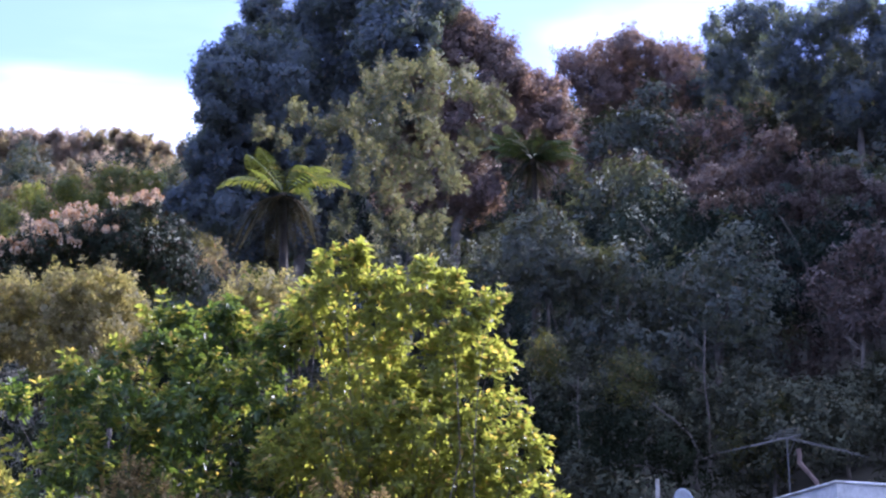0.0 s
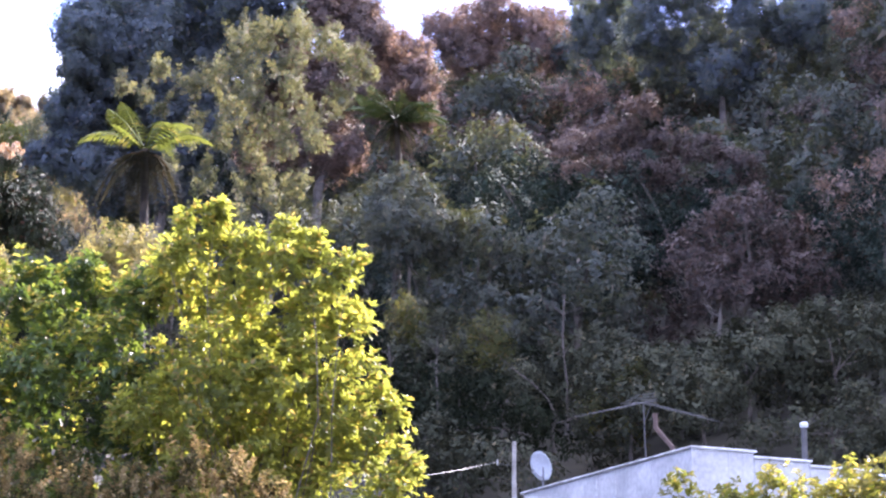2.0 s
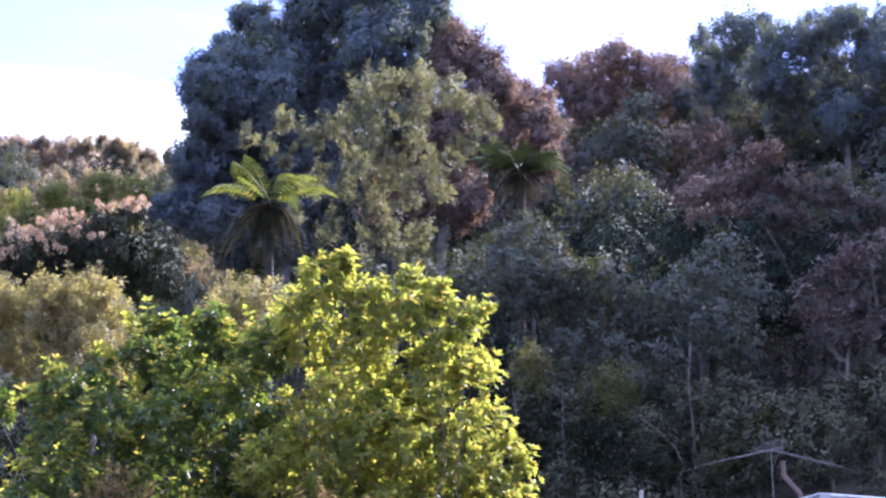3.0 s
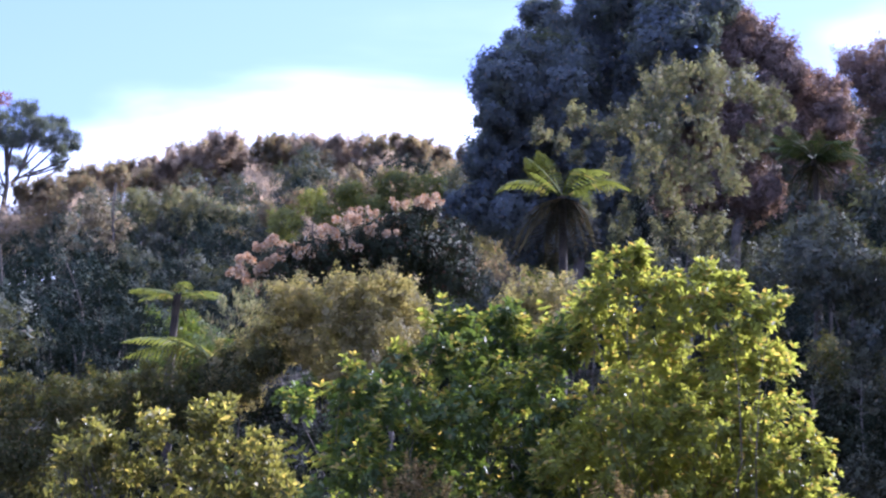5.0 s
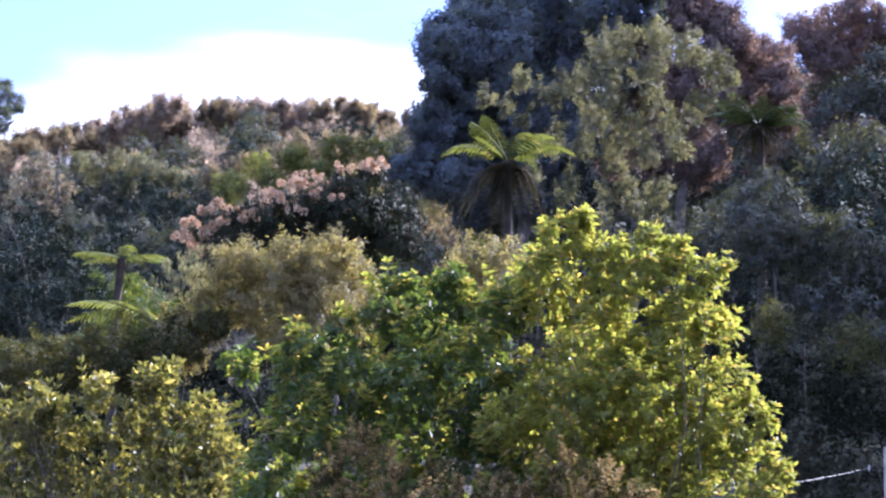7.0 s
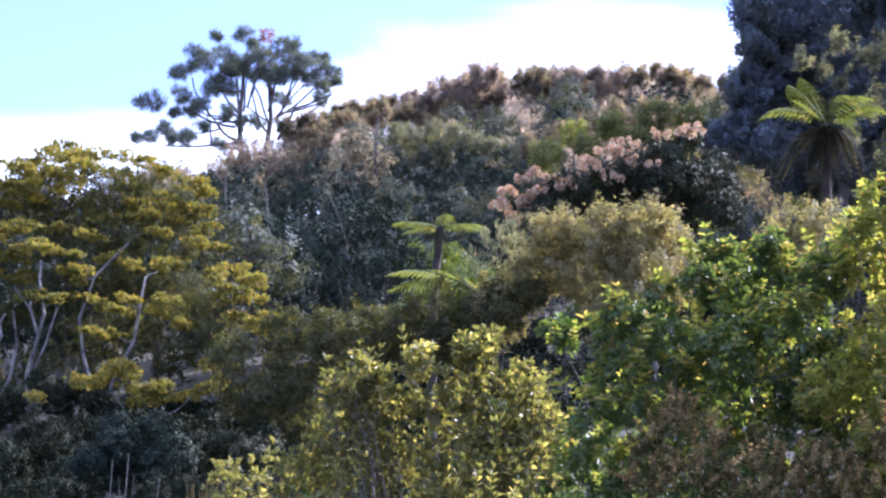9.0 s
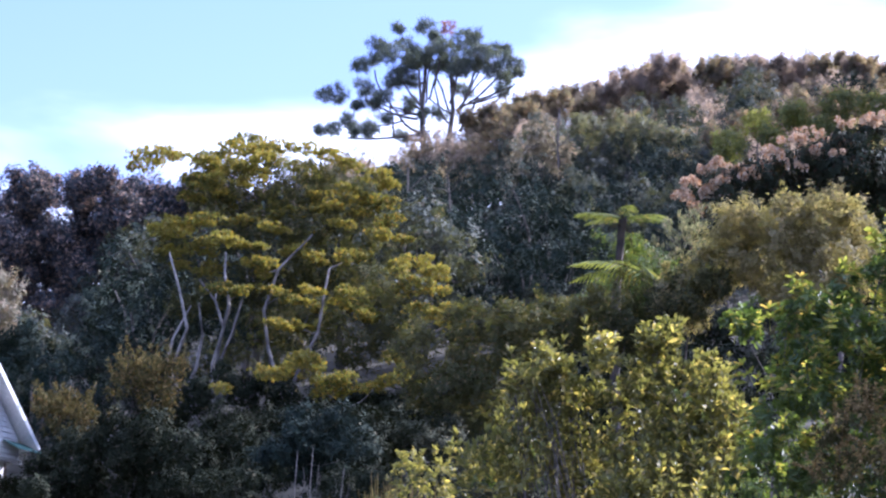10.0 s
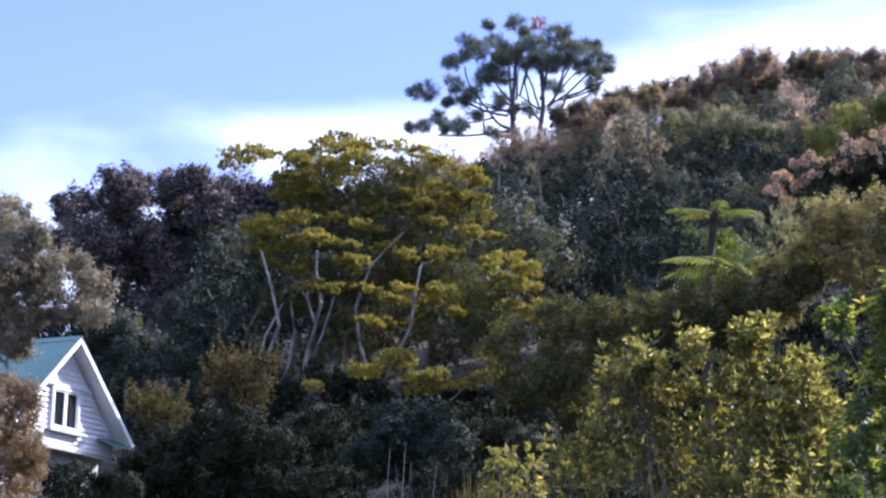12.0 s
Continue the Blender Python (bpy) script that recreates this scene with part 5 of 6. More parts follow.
plant("dark_shrub", "dark leafy shrub against a white house wall", "shrub", HOUSE_SHRUB, M_THICKET_SHADE, 81, 30, 7, 0.16, 0.08, stem=0.06, limbs=5, form=True, ragged=0.5)
plant("forest_tree", "small dark tree that hides the trunk of a tree fern", "tree", FERN_FOOT, M_FOREST, 83, 18, 7, 0.22, 0.1, stem=0.1, limbs=5, form=True, ragged=0.5, bunch=(6, 0.42))
plant("hillside_tree", "low dark tree close behind a white house", "tree", BEHIND_HOUSE, M_UNDER_SHADE, 84, 20, 7, 0.2, 0.09, stem=0.12, limbs=6, form=True, ragged=0.5, bunch=(6, 0.42))
plant("dark_shrub", "dark scrub under a tea tree", "shrub", TEA_FOOT, M_THICKET_SHADE, 82, 24, 7, 0.18, 0.08, stem=0.06, limbs=5, form=True, ragged=0.4, bunch=(6, 0.42))
# tea tree: flat sunlit cushions of leaf on pale crooked stems
tea, _o = plant("tea_tree", "spreading tea tree with flat golden-green cushions of leaf", "tree", satellites(TEA_TOP + TEA_LINK + TEA_SIDE + TEA_LOW + TEA_MID, 47, 1.1), M_TEA, 41, 34, 8, 0.13, 0.062, M_BARK_TEA, 0.078, 46, stems=TEA_STEMS, taper=0.7, sway=0.17, cap=-0.1, gaps=0.0, rosette=0.7,
                flat=0.45, up=0.8, out=0.5, ragged=0.6, inner=0.05, bunch=(10, 0.36, 0.6))
# dark olive mass inside the crown paints the shade between the cushions
foliage("inner_foliage", TEA_BODY, 46, 20, 7, 0.17, 0.08, M_OLIVE_DARK, tea, flat=0.8, ragged=0.6, form=True, label="dull inner leaves, coloured dark for the shade between cushions", origin=_o)
plant("tea_tree", "low young tea tree with golden-green cushions", "tree", TEA_BASE, M_TEA, 42, 36, 8, 0.13, 0.062, M_BARK_TEA, 0.07, 8, cap=-0.2, gaps=0.0, rosette=0.7, flat=0.5, up=0.8, out=0.5, ragged=0.35, bunch=(6, 0.42))
plant("tea_tree", "rounded golden-green tea tree beside a larger one", "tree", TEA_RIGHT, M_TEA, 45, 36, 8, 0.13, 0.062, M_BARK_TEA, 0.07, 10, flat=0.55, up=0.8, ragged=0.35, inner=0.15, cap=-0.2, rosette=0.7, gaps=0.0, bunch=(6, 0.42))
for _i in range(0, len(RIDGE_BROWN), 3):
    plant("ridge_tree", "grey-brown rounded tree on the far ridge", "tree", spired(RIDGE_BROWN[_i:_i + 3], 500 + _i), M_RIDGE_BROWN_HAZE, 150 + _i, 16, 7, 0.28, 0.13, stem=0.15, limbs=3, group="ridge trees", form=True, ragged=0.3, gaps=0.0, inner=0.5, shoots=90, shoot=0.9, bunch=(5, 0.46))
for _i in range(0, len(RIDGE_DARK), 3):
    plant("ridge_tree", "dark blue-green rounded tree on the far ridge", "tree", spired(RIDGE_DARK[_i:_i + 3], 500 + _i), M_FOREST, 180 + _i, 16, 7, 0.28, 0.13, stem=0.15, limbs=3, group="ridge trees", form=True, ragged=0.3, gaps=0.0, inner=0.5, shoots=90, shoot=0.9, bunch=(5, 0.46))
for _i in range(0, len(RIDGE_GREY), 3):
    plant("ridge_tree", "dull olive rounded tree on the far ridge", "tree", spired(RIDGE_GREY[_i:_i + 3], 500 + _i), M_RIDGE, 200 + _i, 16, 7, 0.28, 0.13, stem=0.15, limbs=3, group="ridge trees", form=True, ragged=0.3, gaps=0.0, inner=0.5, shoots=90, shoot=0.9, bunch=(5, 0.46))
for _i in range(0, len(RIDGE_FALL), 3):
    plant("ridge_tree", "dull brown-olive tree on the falling ridge", "tree", spired(RIDGE_FALL[_i:_i + 3], 500 + _i), M_RIDGE, 240 + _i, 14, 7, 0.28, 0.13, stem=0.15, limbs=3, group="ridge trees", form=True, ragged=0.35, inner=0.5, shoots=90, shoot=0.9, bunch=(5, 0.46))
for _i in range(0, len(RIDGE_LOW), 3):
    plant("ridge_tree", "dull olive tree under the far ridge", "tree", spired(RIDGE_LOW[_i:_i + 3], 500 + _i), M_RIDGE, 290 + _i, 14, 7, 0.28, 0.13, stem=0.15, limbs=3, group="ridge trees", form=True, ragged=0.35, inner=0.5, shoots=90, shoot=0.9, bunch=(5, 0.46))
for _i in range(0, len(RIDGE_TOP), 3):
    plant("ridge_tree", "grey-brown crowded tree on the far ridge", "tree", spired(RIDGE_TOP[_i:_i + 3], 500 + _i), M_RIDGE_BROWN_HAZE if _i % 2 else M_RIDGE, 320 + _i, 14, 7, 0.28, 0.13, stem=0.15, limbs=3, group="ridge trees", form=True, ragged=0.35, inner=0.5, shoots=90, shoot=0.9, bunch=(5, 0.46))
for _i in range(0, len(RIDGE_FILL), 3):
    plant("ridge_tree", "grey-brown crowded tree on the far ridge", "tree", spired(RIDGE_FILL[_i:_i + 3], 500 + _i), M_RIDGE_BROWN_HAZE if _i < 12 else M_RIDGE, 260 + _i, 14, 7, 0.28, 0.13, stem=0.15, limbs=3, group="ridge trees", form=True, ragged=0.35, inner=0.5, shoots=90, shoot=0.9, bunch=(5, 0.46))
for _i in range(0, len(HILL_GREEN), 4):
    plant("hillside_tree", "dull olive-green rounded tree on the open slope", "tree", HILL_GREEN[_i:_i + 4], M_RIDGE, 220 + _i, 12, 7, 0.26, 0.12, stem=0.14, limbs=4, group="hillside trees", form=True, ragged=0.45, shoots=30, shoot=0.5, bunch=(5, 0.46))
pine, _o = plant("pine_tree", "tall open pine with clumped dark needles on the ridge", "tree", satellites([(x, y, z, 1.1 * r) for x, y, z, r in PINE_LEFT + PINE_RIGHT[:-1]], 48, 1.1), M_PINE, 43, 13, 12, 0.42, 0.032, M_BARK, 0.26, 44, stems=PINE_STEMS, taper=0.8,
                 flat=0.85, up=0.5, ragged=0.6, droop=0.0, inner=0.4, gaps=0.3, bunch=(6, 0.48, 0.6), rosette=0.75)
for _k, (_p, _q, _r) in enumerate(PINE_LIMBS + PINE_TWIGS):
    limb("limb", tuple(Vector(_p) - Vector(_o)), tuple(Vector(_q) - Vector(_o)), _r, _r * 0.6, M_BARK, pine, 400 + _k, 0.06, 0.05)
foliage("dead_tuft", PINE_RIGHT[-1:], 44, 16, 9, 0.4, 0.06, M_PINE_DEAD, pine, label="rust-brown dead needles", origin=_o)


# ---- wood on the hillside, copied from a few grown trees ----
def grown(name, label, mat, seed, height, spread_, n, density, leaves, length, width, flat=0.9, group="hillside trees", category="tree"):
    rng = random.Random(seed)
    cl = []
    for i in range(n):
        a, t = rng.uniform(0, 6.28), (i + 0.5) / n
        r = spread_ * 0.62 * math.sqrt(rng.random()) * (1.1 - 0.55 * t)
        cl.append((r * math.cos(a), r * math.sin(a), height * (0.35 + 0.55 * t), spread_ * rng.uniform(0.26, 0.4) * (1.1 - 0.3 * t)))
    thing = new(name)
    tagged(thing, label, category, group)
    put("trunk", tube_mesh("trunk", bent((0, 0, -0.6), (rng.uniform(-0.4, 0.4), 0.2, height * 0.75), seed, 0.05), [0.028 * height * (1.1 - 0.17 * i) for i in range(6)], 7, seed), M_BARK, thing)
    for k in range(4):
        x, y, z, r = cl[-1 - k * 2]
        limb("limb", (0, 0, height * (0.3 + 0.07 * k)), (x, y, z), 0.012 * height, 0.004 * height, M_BARK, thing, seed + k)
    foliage("crown", bunched(cl, 4, 0.52, seed, 1.0, 0), seed, density * 1.5, leaves, length * 0.74, width * 0.74, mat, thing, flat=flat, ragged=0.4, form=True, shoots=14, shoot=0.09 * height)
    return thing


GROWN = [
    grown("hillside_tree", "dark green native tree on the wooded slope", M_FOREST, 51, 7.0, 4.6, 12, 2.1, 6, 0.48, 0.22),
    grown("hillside_tree", "brown-tipped native tree on the wooded slope", M_BROWNISH, 52, 6.5, 4.2, 12, 2.8, 6, 0.42, 0.19),
    grown("hillside_tree", "mid-green native tree on the wooded slope", M_GREEN, 53, 6.0, 4.4, 11, 2.7, 6, 0.44, 0.2),
    grown("hillside_tree", "olive-green native tree on the wooded slope", M_OLIVE, 54, 6.0, 4.2, 11, 2.8, 6, 0.42, 0.18),
    grown("hillside_tree", "russet-leaved native tree on the wooded slope", M_RUSSET, 55, 6.5, 4.4, 12, 2.7, 6, 0.42, 0.18, 0.7),
    grown("undergrowth_bush", "dense dull brown-green bush of the forest undergrowth", M_SHADE_BROWN, 56, 2.6, 3.0, 8, 4.2, 6, 0.32, 0.145, 0.8, "undergrowth", "shrub"),
    grown("undergrowth_bush", "leafy green bush of the forest undergrowth", M_GREEN, 57, 2.4, 2.8, 8, 4.2, 6, 0.32, 0.145, 0.8, "undergrowth", "shrub"),
    grown("spur_tree", "large dark tree on an unseen spur, added to cast shade", M_FOREST, 58, 7.0, 5.0, 12, 1.0, 5, 0.8, 0.4, group="spur trees"),
    grown("undergrowth_bush", "near-black bush, deep shade put into its leaf colour", M_THICKET_SHADE, 59, 2.5, 3.0, 8, 4.2, 6, 0.32, 0.145, 0.8, "undergrowth", "shrub"),
    grown("hillside_tree", "blue-dark tree in a gully, shade put into its leaf colour", M_UNDER_SHADE, 60, 6.8, 4.5, 12, 2.6, 6, 0.34, 0.16),
    grown("ridge_tree", "grey-brown fine-leaved tree on the far ridge", M_RIDGE_BROWN_HAZE, 64, 6.4, 4.0, 13, 2.0, 6, 0.34, 0.15, group="ridge trees"),
    grown("ridge_tree", "dull olive fine-leaved tree on the far ridge", M_RIDGE, 65, 6.0, 4.0, 13, 2.0, 6, 0.34, 0.15, group="ridge trees"),
]
used = set()


def stand(which, x, y, scale, turn):
    m = pose(x, y, ground_z(x, y), 0, 0, turn) @ Matrix.Diagonal((scale, scale, scale, 1))
    ob = GROWN[which]
    if which not in used:
        used.add(which)
        ob.matrix_basis = m
        return ob
    ob2 = copy_thing(ob, pose(x, y, ground_z(x, y), 0, 0, turn))
    ob2.scale = (scale, scale, scale)
    return ob2


def wood(seed, az0, az1, d0, d1, gap, kinds, s0, s1):
    """Fills a sector of the hillside, az in degrees from +y, with trees about gap metres apart."""
    rng = random.Random(seed)
    d = d0
    while d < d1:
        step = math.degrees(gap / d)
        az = az0 + rng.uniform(0, step)
        while az < az1:
            a, r = radians(az + rng.uniform(-0.3, 0.3) * step), d + rng.uniform(-0.35, 0.35) * gap
            stand(rng.choice(kinds), r * math.sin(a), r * math.cos(a), rng.uniform(s0, s1), rng.uniform(0, 360))
            az += step
        d += gap * 0.9


wood(61, 7.5, 21, 93, 128, 5.0, (0, 9, 0, 9, 4, 4, 1), 0.9, 1.2)          # shaded slope
wood(62, 6.8, 21, 76, 92, 3.6, (5, 8, 5), 0.8, 1.2)                    # its undergrowth
wood(69, 5.0, 21, 133, 146, 5.5, (0, 1, 0), 1.2, 1.45)                 # below the skyline trees
wood(63, 22, 48, 90, 150, 10.0, (7,), 1.6, 2.0)                      # the spur beyond, out of view, added to shade it
wood(64, -4, 8.0, 104, 124, 4.8, (0, 9, 2), 0.6, 0.85)                 # middle slope
wood(72, -9, -4, 104, 124, 4.8, (9, 9, 2), 0.6, 0.85)
wood(70, -9, 8.0, 84, 102, 4.8, (8, 8, 5), 0.8, 1.2)
wood(73, -14.5, -8.6, 126, 160, 6.0, (9, 9, 9, 0), 0.65, 0.85)           # gully
wood(83, -14.5, -8.6, 162, 182, 5.5, (9, 11, 9), 0.6, 0.8)
wood(84, -11.5, -8.6, 183, 192, 4.0, (10, 11), 0.9, 1.1)
wood(75, -8.6, -4.0, 126, 144, 4.6, (9, 9, 0), 0.55, 0.75)
wood(85, -8.6, -4.0, 147, 157, 4.4, (9, 11, 0), 0.65, 0.85)
wood(76, -8.6, -4.0, 158, 172, 6.5, (9, 0, 10), 0.8, 1.0)
wood(82, 9.8, 21, 152, 196, 8.0, (9, 0), 1.1, 1.4)                    # top of the shaded slope
wood(80, 3.2, 9.8, 150, 176, 6.2, (9, 0), 0.9, 1.2)                    # behind the tall tree
wood(74, -4.0, 4, 128, 172, 6.8, (9, 11, 0, 10, 3), 0.85, 1.1)
wood(65, -13, 4, 176, 212, 8.5, (10, 10, 11), 0.75, 0.95)              # far ridge
wood(81, -13.5, 9, 185, 196, 4.6, (10, 11, 10), 0.75, 1.0)                 # scrub along the ridge
wood(66, -24, -17, 102, 124, 5.6, (9, 0, 9), 0.6, 0.85)                     # behind the tea tree
wood(79, -17, -8, 104, 122, 5.6, (9, 9, 0), 0.95, 1.2)
wood(78, -24.5, -19, 94, 106, 5.0, (9, 0), 0.8, 1.0)                   # above the house
wood(77, 2.0, 14.0, 46, 56, 3.0, (8, 5, 6), 0.45, 0.6)                 # bank below the white building
wood(67, -10.5, -2, 62, 84, 3.5, (8, 5, 6), 0.7, 1.0)                  # dark scrub
wood(71, -17.0, -9.5, 62, 98, 3.4, (8,), 0.5, 0.72)
wood(86, -15.5, -11.0, 83, 92, 2.6, (8, 8, 5), 0.6, 0.85)                # under the tea trees
wood(68, -17.5, -6.5, 49, 60, 3.0, (8, 8, 5), 0.55, 0.75)
assert len(used) == len(GROWN)


# ---- tree ferns ----
def frond_mesh(name, L, rise, fall, seed, pairs=22, lie=1.0, blade=0.16):
    """One feathered frond along +x: an arching rib with drooping leaflets on both sides."""
    rng = np.random.default_rng(seed)
    s = np.linspace(0, 1, 9)
    rib = np.stack([lie * L * s * (1 - 0.12 * s), 0 * s, L * (rise * s - fall * s ** 2.2)], 1)
    verts, faces = [], []
    for i, q in enumerate(rib):                       # rib: a three-sided tapering stalk
        r = 0.022 * L / 2 * (1.1 - s[i])
        base = len(verts)
        verts += [q + (0, r, r), q + (0, -r, r), q + (0, r * 0.4, -r), q + (0, -r * 0.4, -r)]
        if i:
            for a, b in ((0, 1), (1, 3), (3, 2), (2, 0)):
                faces.append((base - 4 + a, base - 4 + b, base + b, base + a))
    for k in range(pairs):
        t = 0.14 + 0.86 * (k + 0.5) / pairs
        q = np.array([np.interp(t, s, rib[:, j]) for j in range(3)])
        long_ = L * blade * math.sin(math.pi * min(1, 0.12 + t * 0.92)) ** 0.8 * rng.uniform(0.9, 1.08) + 0.04
        w = L / pairs * 0.24
        for side in (-1, 1):
            fwd, dn = 0.3 + 0.35 * t, rng.uniform(0.7, 1.1)
            mid = q + np.array([fwd * long_ * 0.5, side * long_ * 0.5, -dn * long_ * 0.15])
            tip = q + np.array([fwd * long_ * 1.05, side * long_, -dn * long_ * 0.5])
            b = len(verts)
            verts += [q + (-w, 0, 0), q + (w, 0, 0), mid + (w, 0, -w * 0.35), mid + (-w, 0, -w * 0.35), tip + (w * 0.25, 0, 0), tip + (-w * 0.25, 0, 0)]
            faces += [(b, b + 1, b + 2, b + 3), (b + 3, b + 2, b + 4, b + 5)]
    return array_mesh(name, np.array(verts), np.array(faces))


def tree_fern(label, x, y, top, L, live, dead, seed, tilt=(0, 0), trunk_r=0.14, bearings=(), leaf=None, kinds=(), skirt=0.6, rise=0.55):
    rng = random.Random(seed)
    gz = ground_z(x, y)
    thing = empty("tree_fern", x, y, gz, label, "tree fern", "tree ferns")
    h = top - gz
    pts = bent((0, 0, -0.3), (0, 0, h), seed, 0.015, 7)
    put("trunk", tube_mesh("trunk", pts, [trunk_r * (1.25 - 0.06 * i) for i in range(8)], 10, seed, 0.2), M_FERN_TRUNK, thing)
    fresh = [frond_mesh("frond", L, rise, rise * 0.97, seed, 17), frond_mesh("frond", L * 0.92, rise + 0.2, rise + 0.05, seed + 1, 17, 0.9, 0.19), frond_mesh("frond", L * 0.9, rise + 0.1, rise * 0.45, seed + 2, 16, 0.9, 0.19)]
    old = [frond_mesh("dead_frond", L * skirt, 0.1, 0.95, seed + 3, 20, 0.72, 0.22), frond_mesh("dead_frond", L * skirt * 0.8, -0.5, 0.4, seed + 4, 18, 0.3, 0.26), frond_mesh("dead_frond", L * skirt * 0.85, 0.25, 1.1, seed + 5, 18, 0.6, 0.24)]
    for i in range(live):
        a = bearings[i] if i < len(bearings) else 360 * i / live + rng.uniform(-12, 12)
        kind = kinds[i] if i < len(kinds) else rng.randrange(3)
        ob = put("frond", fresh[kind], leaf or M_FROND, thing)
        ob.matrix_basis = pose(0, 0, h - 0.05, tilt[0], tilt[1], 0) @ pose(0, 0, 0, 0, rng.uniform(-8, 8), a) @ pose(0, 0, 0, rng.uniform(-14, 14))
    for i in range(dead):
        ob = put("dead_frond", rng.choice(old), M_FROND_DEAD, thing, "brown withered hanging frond")
        ob.matrix_basis = pose(0, 0, h - 0.15, 0, rng.uniform(-5, 15), 360 * i / dead + rng.uniform(-15, 15))
    return thing


tree_fern("tall tree fern with sunlit fronds over a withered skirt", 2.5, 79.96, 23.35, 2.4, 10, 26, 81, (0, 0), 0.15, (180, 194, 224, 246, 292, 322, 354, 8, 130, 60), None, (0, 0, 2, 2, 1, 1, 0, 0, 2, 1), 0.95, 0.72)
tree_fern("slender tree fern with flat dark-stemmed crown", -7.49, 65.57, 16.85, 1.4, 9, 3, 82, (0, 0), 0.12, (178, 195, 5, 340, 230, 150, 35, 90, 285), None, (0, 0, 0, 0, 0, 0, 0, 0, 0), 0.6, 0.28)
tree_fern("low tree fern with long arching fronds", -6.25, 61.68, 14.45, 2.4, 7, 2, 83, (0, 0), 0.1, (172, 190, 150, 12, 340, 120, 60), None, (0, 0, 1, 0, 1, 1, 1), 0.6, 0.45)
tree_fern("tall tree fern with a drooping crown, coloured dark for shade", 12.0, 94.24, 28.7, 2.3, 24, 14, 84, (0, 0), 0.13, (), M_FROND_SHADE, (), 0.8, 0.5)


# ---- white gabled house ----
def house():
    base = 10.0
    h = empty("house", -28.9, 79.51, base, "white weatherboard house with a steep green iron roof", "house")
    h.rotation_euler = (0, 0, radians(73.0))
    apex, slope, half = 6.27, 0.966, 3.1             # barge apex over the base, fall of the rakes, half width of the roof
    wy, wall_top, wall_half = 0.5, apex - 0.2, 2.7    # wall plane behind the barge boards
    floor2 = 2.85                                     # underside of the gable over the lower storey
    spring = wall_top - wall_half * slope
    core = [(-wall_half, wy + 0.06, floor2), (wall_half, wy + 0.06, floor2), (wall_half, wy + 0.06, spring), (0, wy + 0.06, wall_top), (-wall_half, wy + 0.06, spring)]
    part("wall", solid(core, 8.4, (0, 1, 0)), M_WHITE, h)
    low = [(-wall_half + 0.1, wy + 0.5, -0.6), (wall_half - 0.1, wy + 0.5, -0.6), (wall_half - 0.1, wy + 0.5, floor2), (-wall_half + 0.1, wy + 0.5, floor2)]
    part("lower_wall", solid(low, 7.5, (0, 1, 0)), M_WHITE_WORN, h, "lower wall in pale worn paint")
    # weatherboards, each tipped out at its lower edge
    collar_z, z, pitch = 4.78, floor2, 0.165
    win = (-0.72, 0.72, 3.36, 4.72)
    while z < wall_top - 0.15:
        top = min(z + pitch, wall_top - 0.03)
        def edge(zz):
            return min(wall_half, (wall_top - zz) / slope)
        pieces = [(-edge(z), -edge(top), edge(z), edge(top))]
        if z + pitch > win[2] and z < win[3]:
            pieces = [(-edge(z), -edge(top), win[0], win[0]), (win[1], win[1], edge(z), edge(top))]
        out = 0.016 if z < collar_z else 0.012
        for x0, x0t, x1, x1t in pieces:
            bm = bmesh.new()
            v = [bm.verts.new(c) for c in ((x0, wy + 0.02 - out, z), (x1, wy + 0.02 - out, z), (x1t, wy + 0.05, top), (x0t, wy + 0.05, top),
                                           (x0, wy + 0.075, z), (x1, wy + 0.075, z), (x1t, wy + 0.075, top), (x0t, wy + 0.075, top))]
            for f in ((0, 1, 2, 3), (5, 4, 7, 6), (1, 5, 6, 2), (4, 0, 3, 7), (4, 5, 1, 0), (3, 2, 6, 7)):
                bm.faces.new([v[i] for i in f])
            part("weatherboard", bm, M_WHITE, h)
        z += pitch
    bm = bmesh.new()
    box(bm, -1.28, 1.28, wy - 0.07, wy + 0.03, collar_z - 0.04, collar_z + 0.05)
    part("collar_board", bm, M_WHITE, h)
    bm = bmesh.new()
    box(bm, -wall_half - 0.03, wall_half + 0.03, wy - 0.08, wy + 0.05, floor2 - 0.1, floor2 + 0.02)
    part("drip_board", bm, M_WHITE_WORN, h, "shadowed drip board under the gable")
    # two-light casement window
    w = new("window")
    w.parent = h
    x0, x1, z0, z1 = win
    for name, a in (("frame", (x0, x0 + 0.1, z0, z1)), ("frame", (x1 - 0.1, x1, z0, z1)), ("frame", (x0 + 0.1, x1 - 0.1, z1 - 0.1, z1)), ("frame", (x0 + 0.1, x1 - 0.1, z0, z0 + 0.1))):
        bm = bmesh.new()
        box(bm, a[0], a[1], wy - 0.07, wy + 0.1, a[2], a[3])
        part(name, bm, M_WHITE, w)
    for s0, s1 in ((x0 + 0.1, -0.02), (0.02, x1 - 0.1)):
        bm = bmesh.new()
        for a in ((s0, s0 + 0.06, z0 + 0.1, z1 - 0.1), (s1 - 0.06, s1, z0 + 0.1, z1 - 0.1), (s0 + 0.06, s1 - 0.06, z1 - 0.16, z1 - 0.1), (s0 + 0.06, s1 - 0.06, z0 + 0.1, z0 + 0.16)):
            box(bm, a[0], a[1], wy - 0.04, wy + 0.02, a[2], a[3])
        part("sash", bm, M_WHITE, w)
        bm = bmesh.new()
        box(bm, s0 + 0.06, s1 - 0.06, wy - 0.01, wy, z0 + 0.16, z1 - 0.16)
        part("pane", bm, M_GLASS, w)
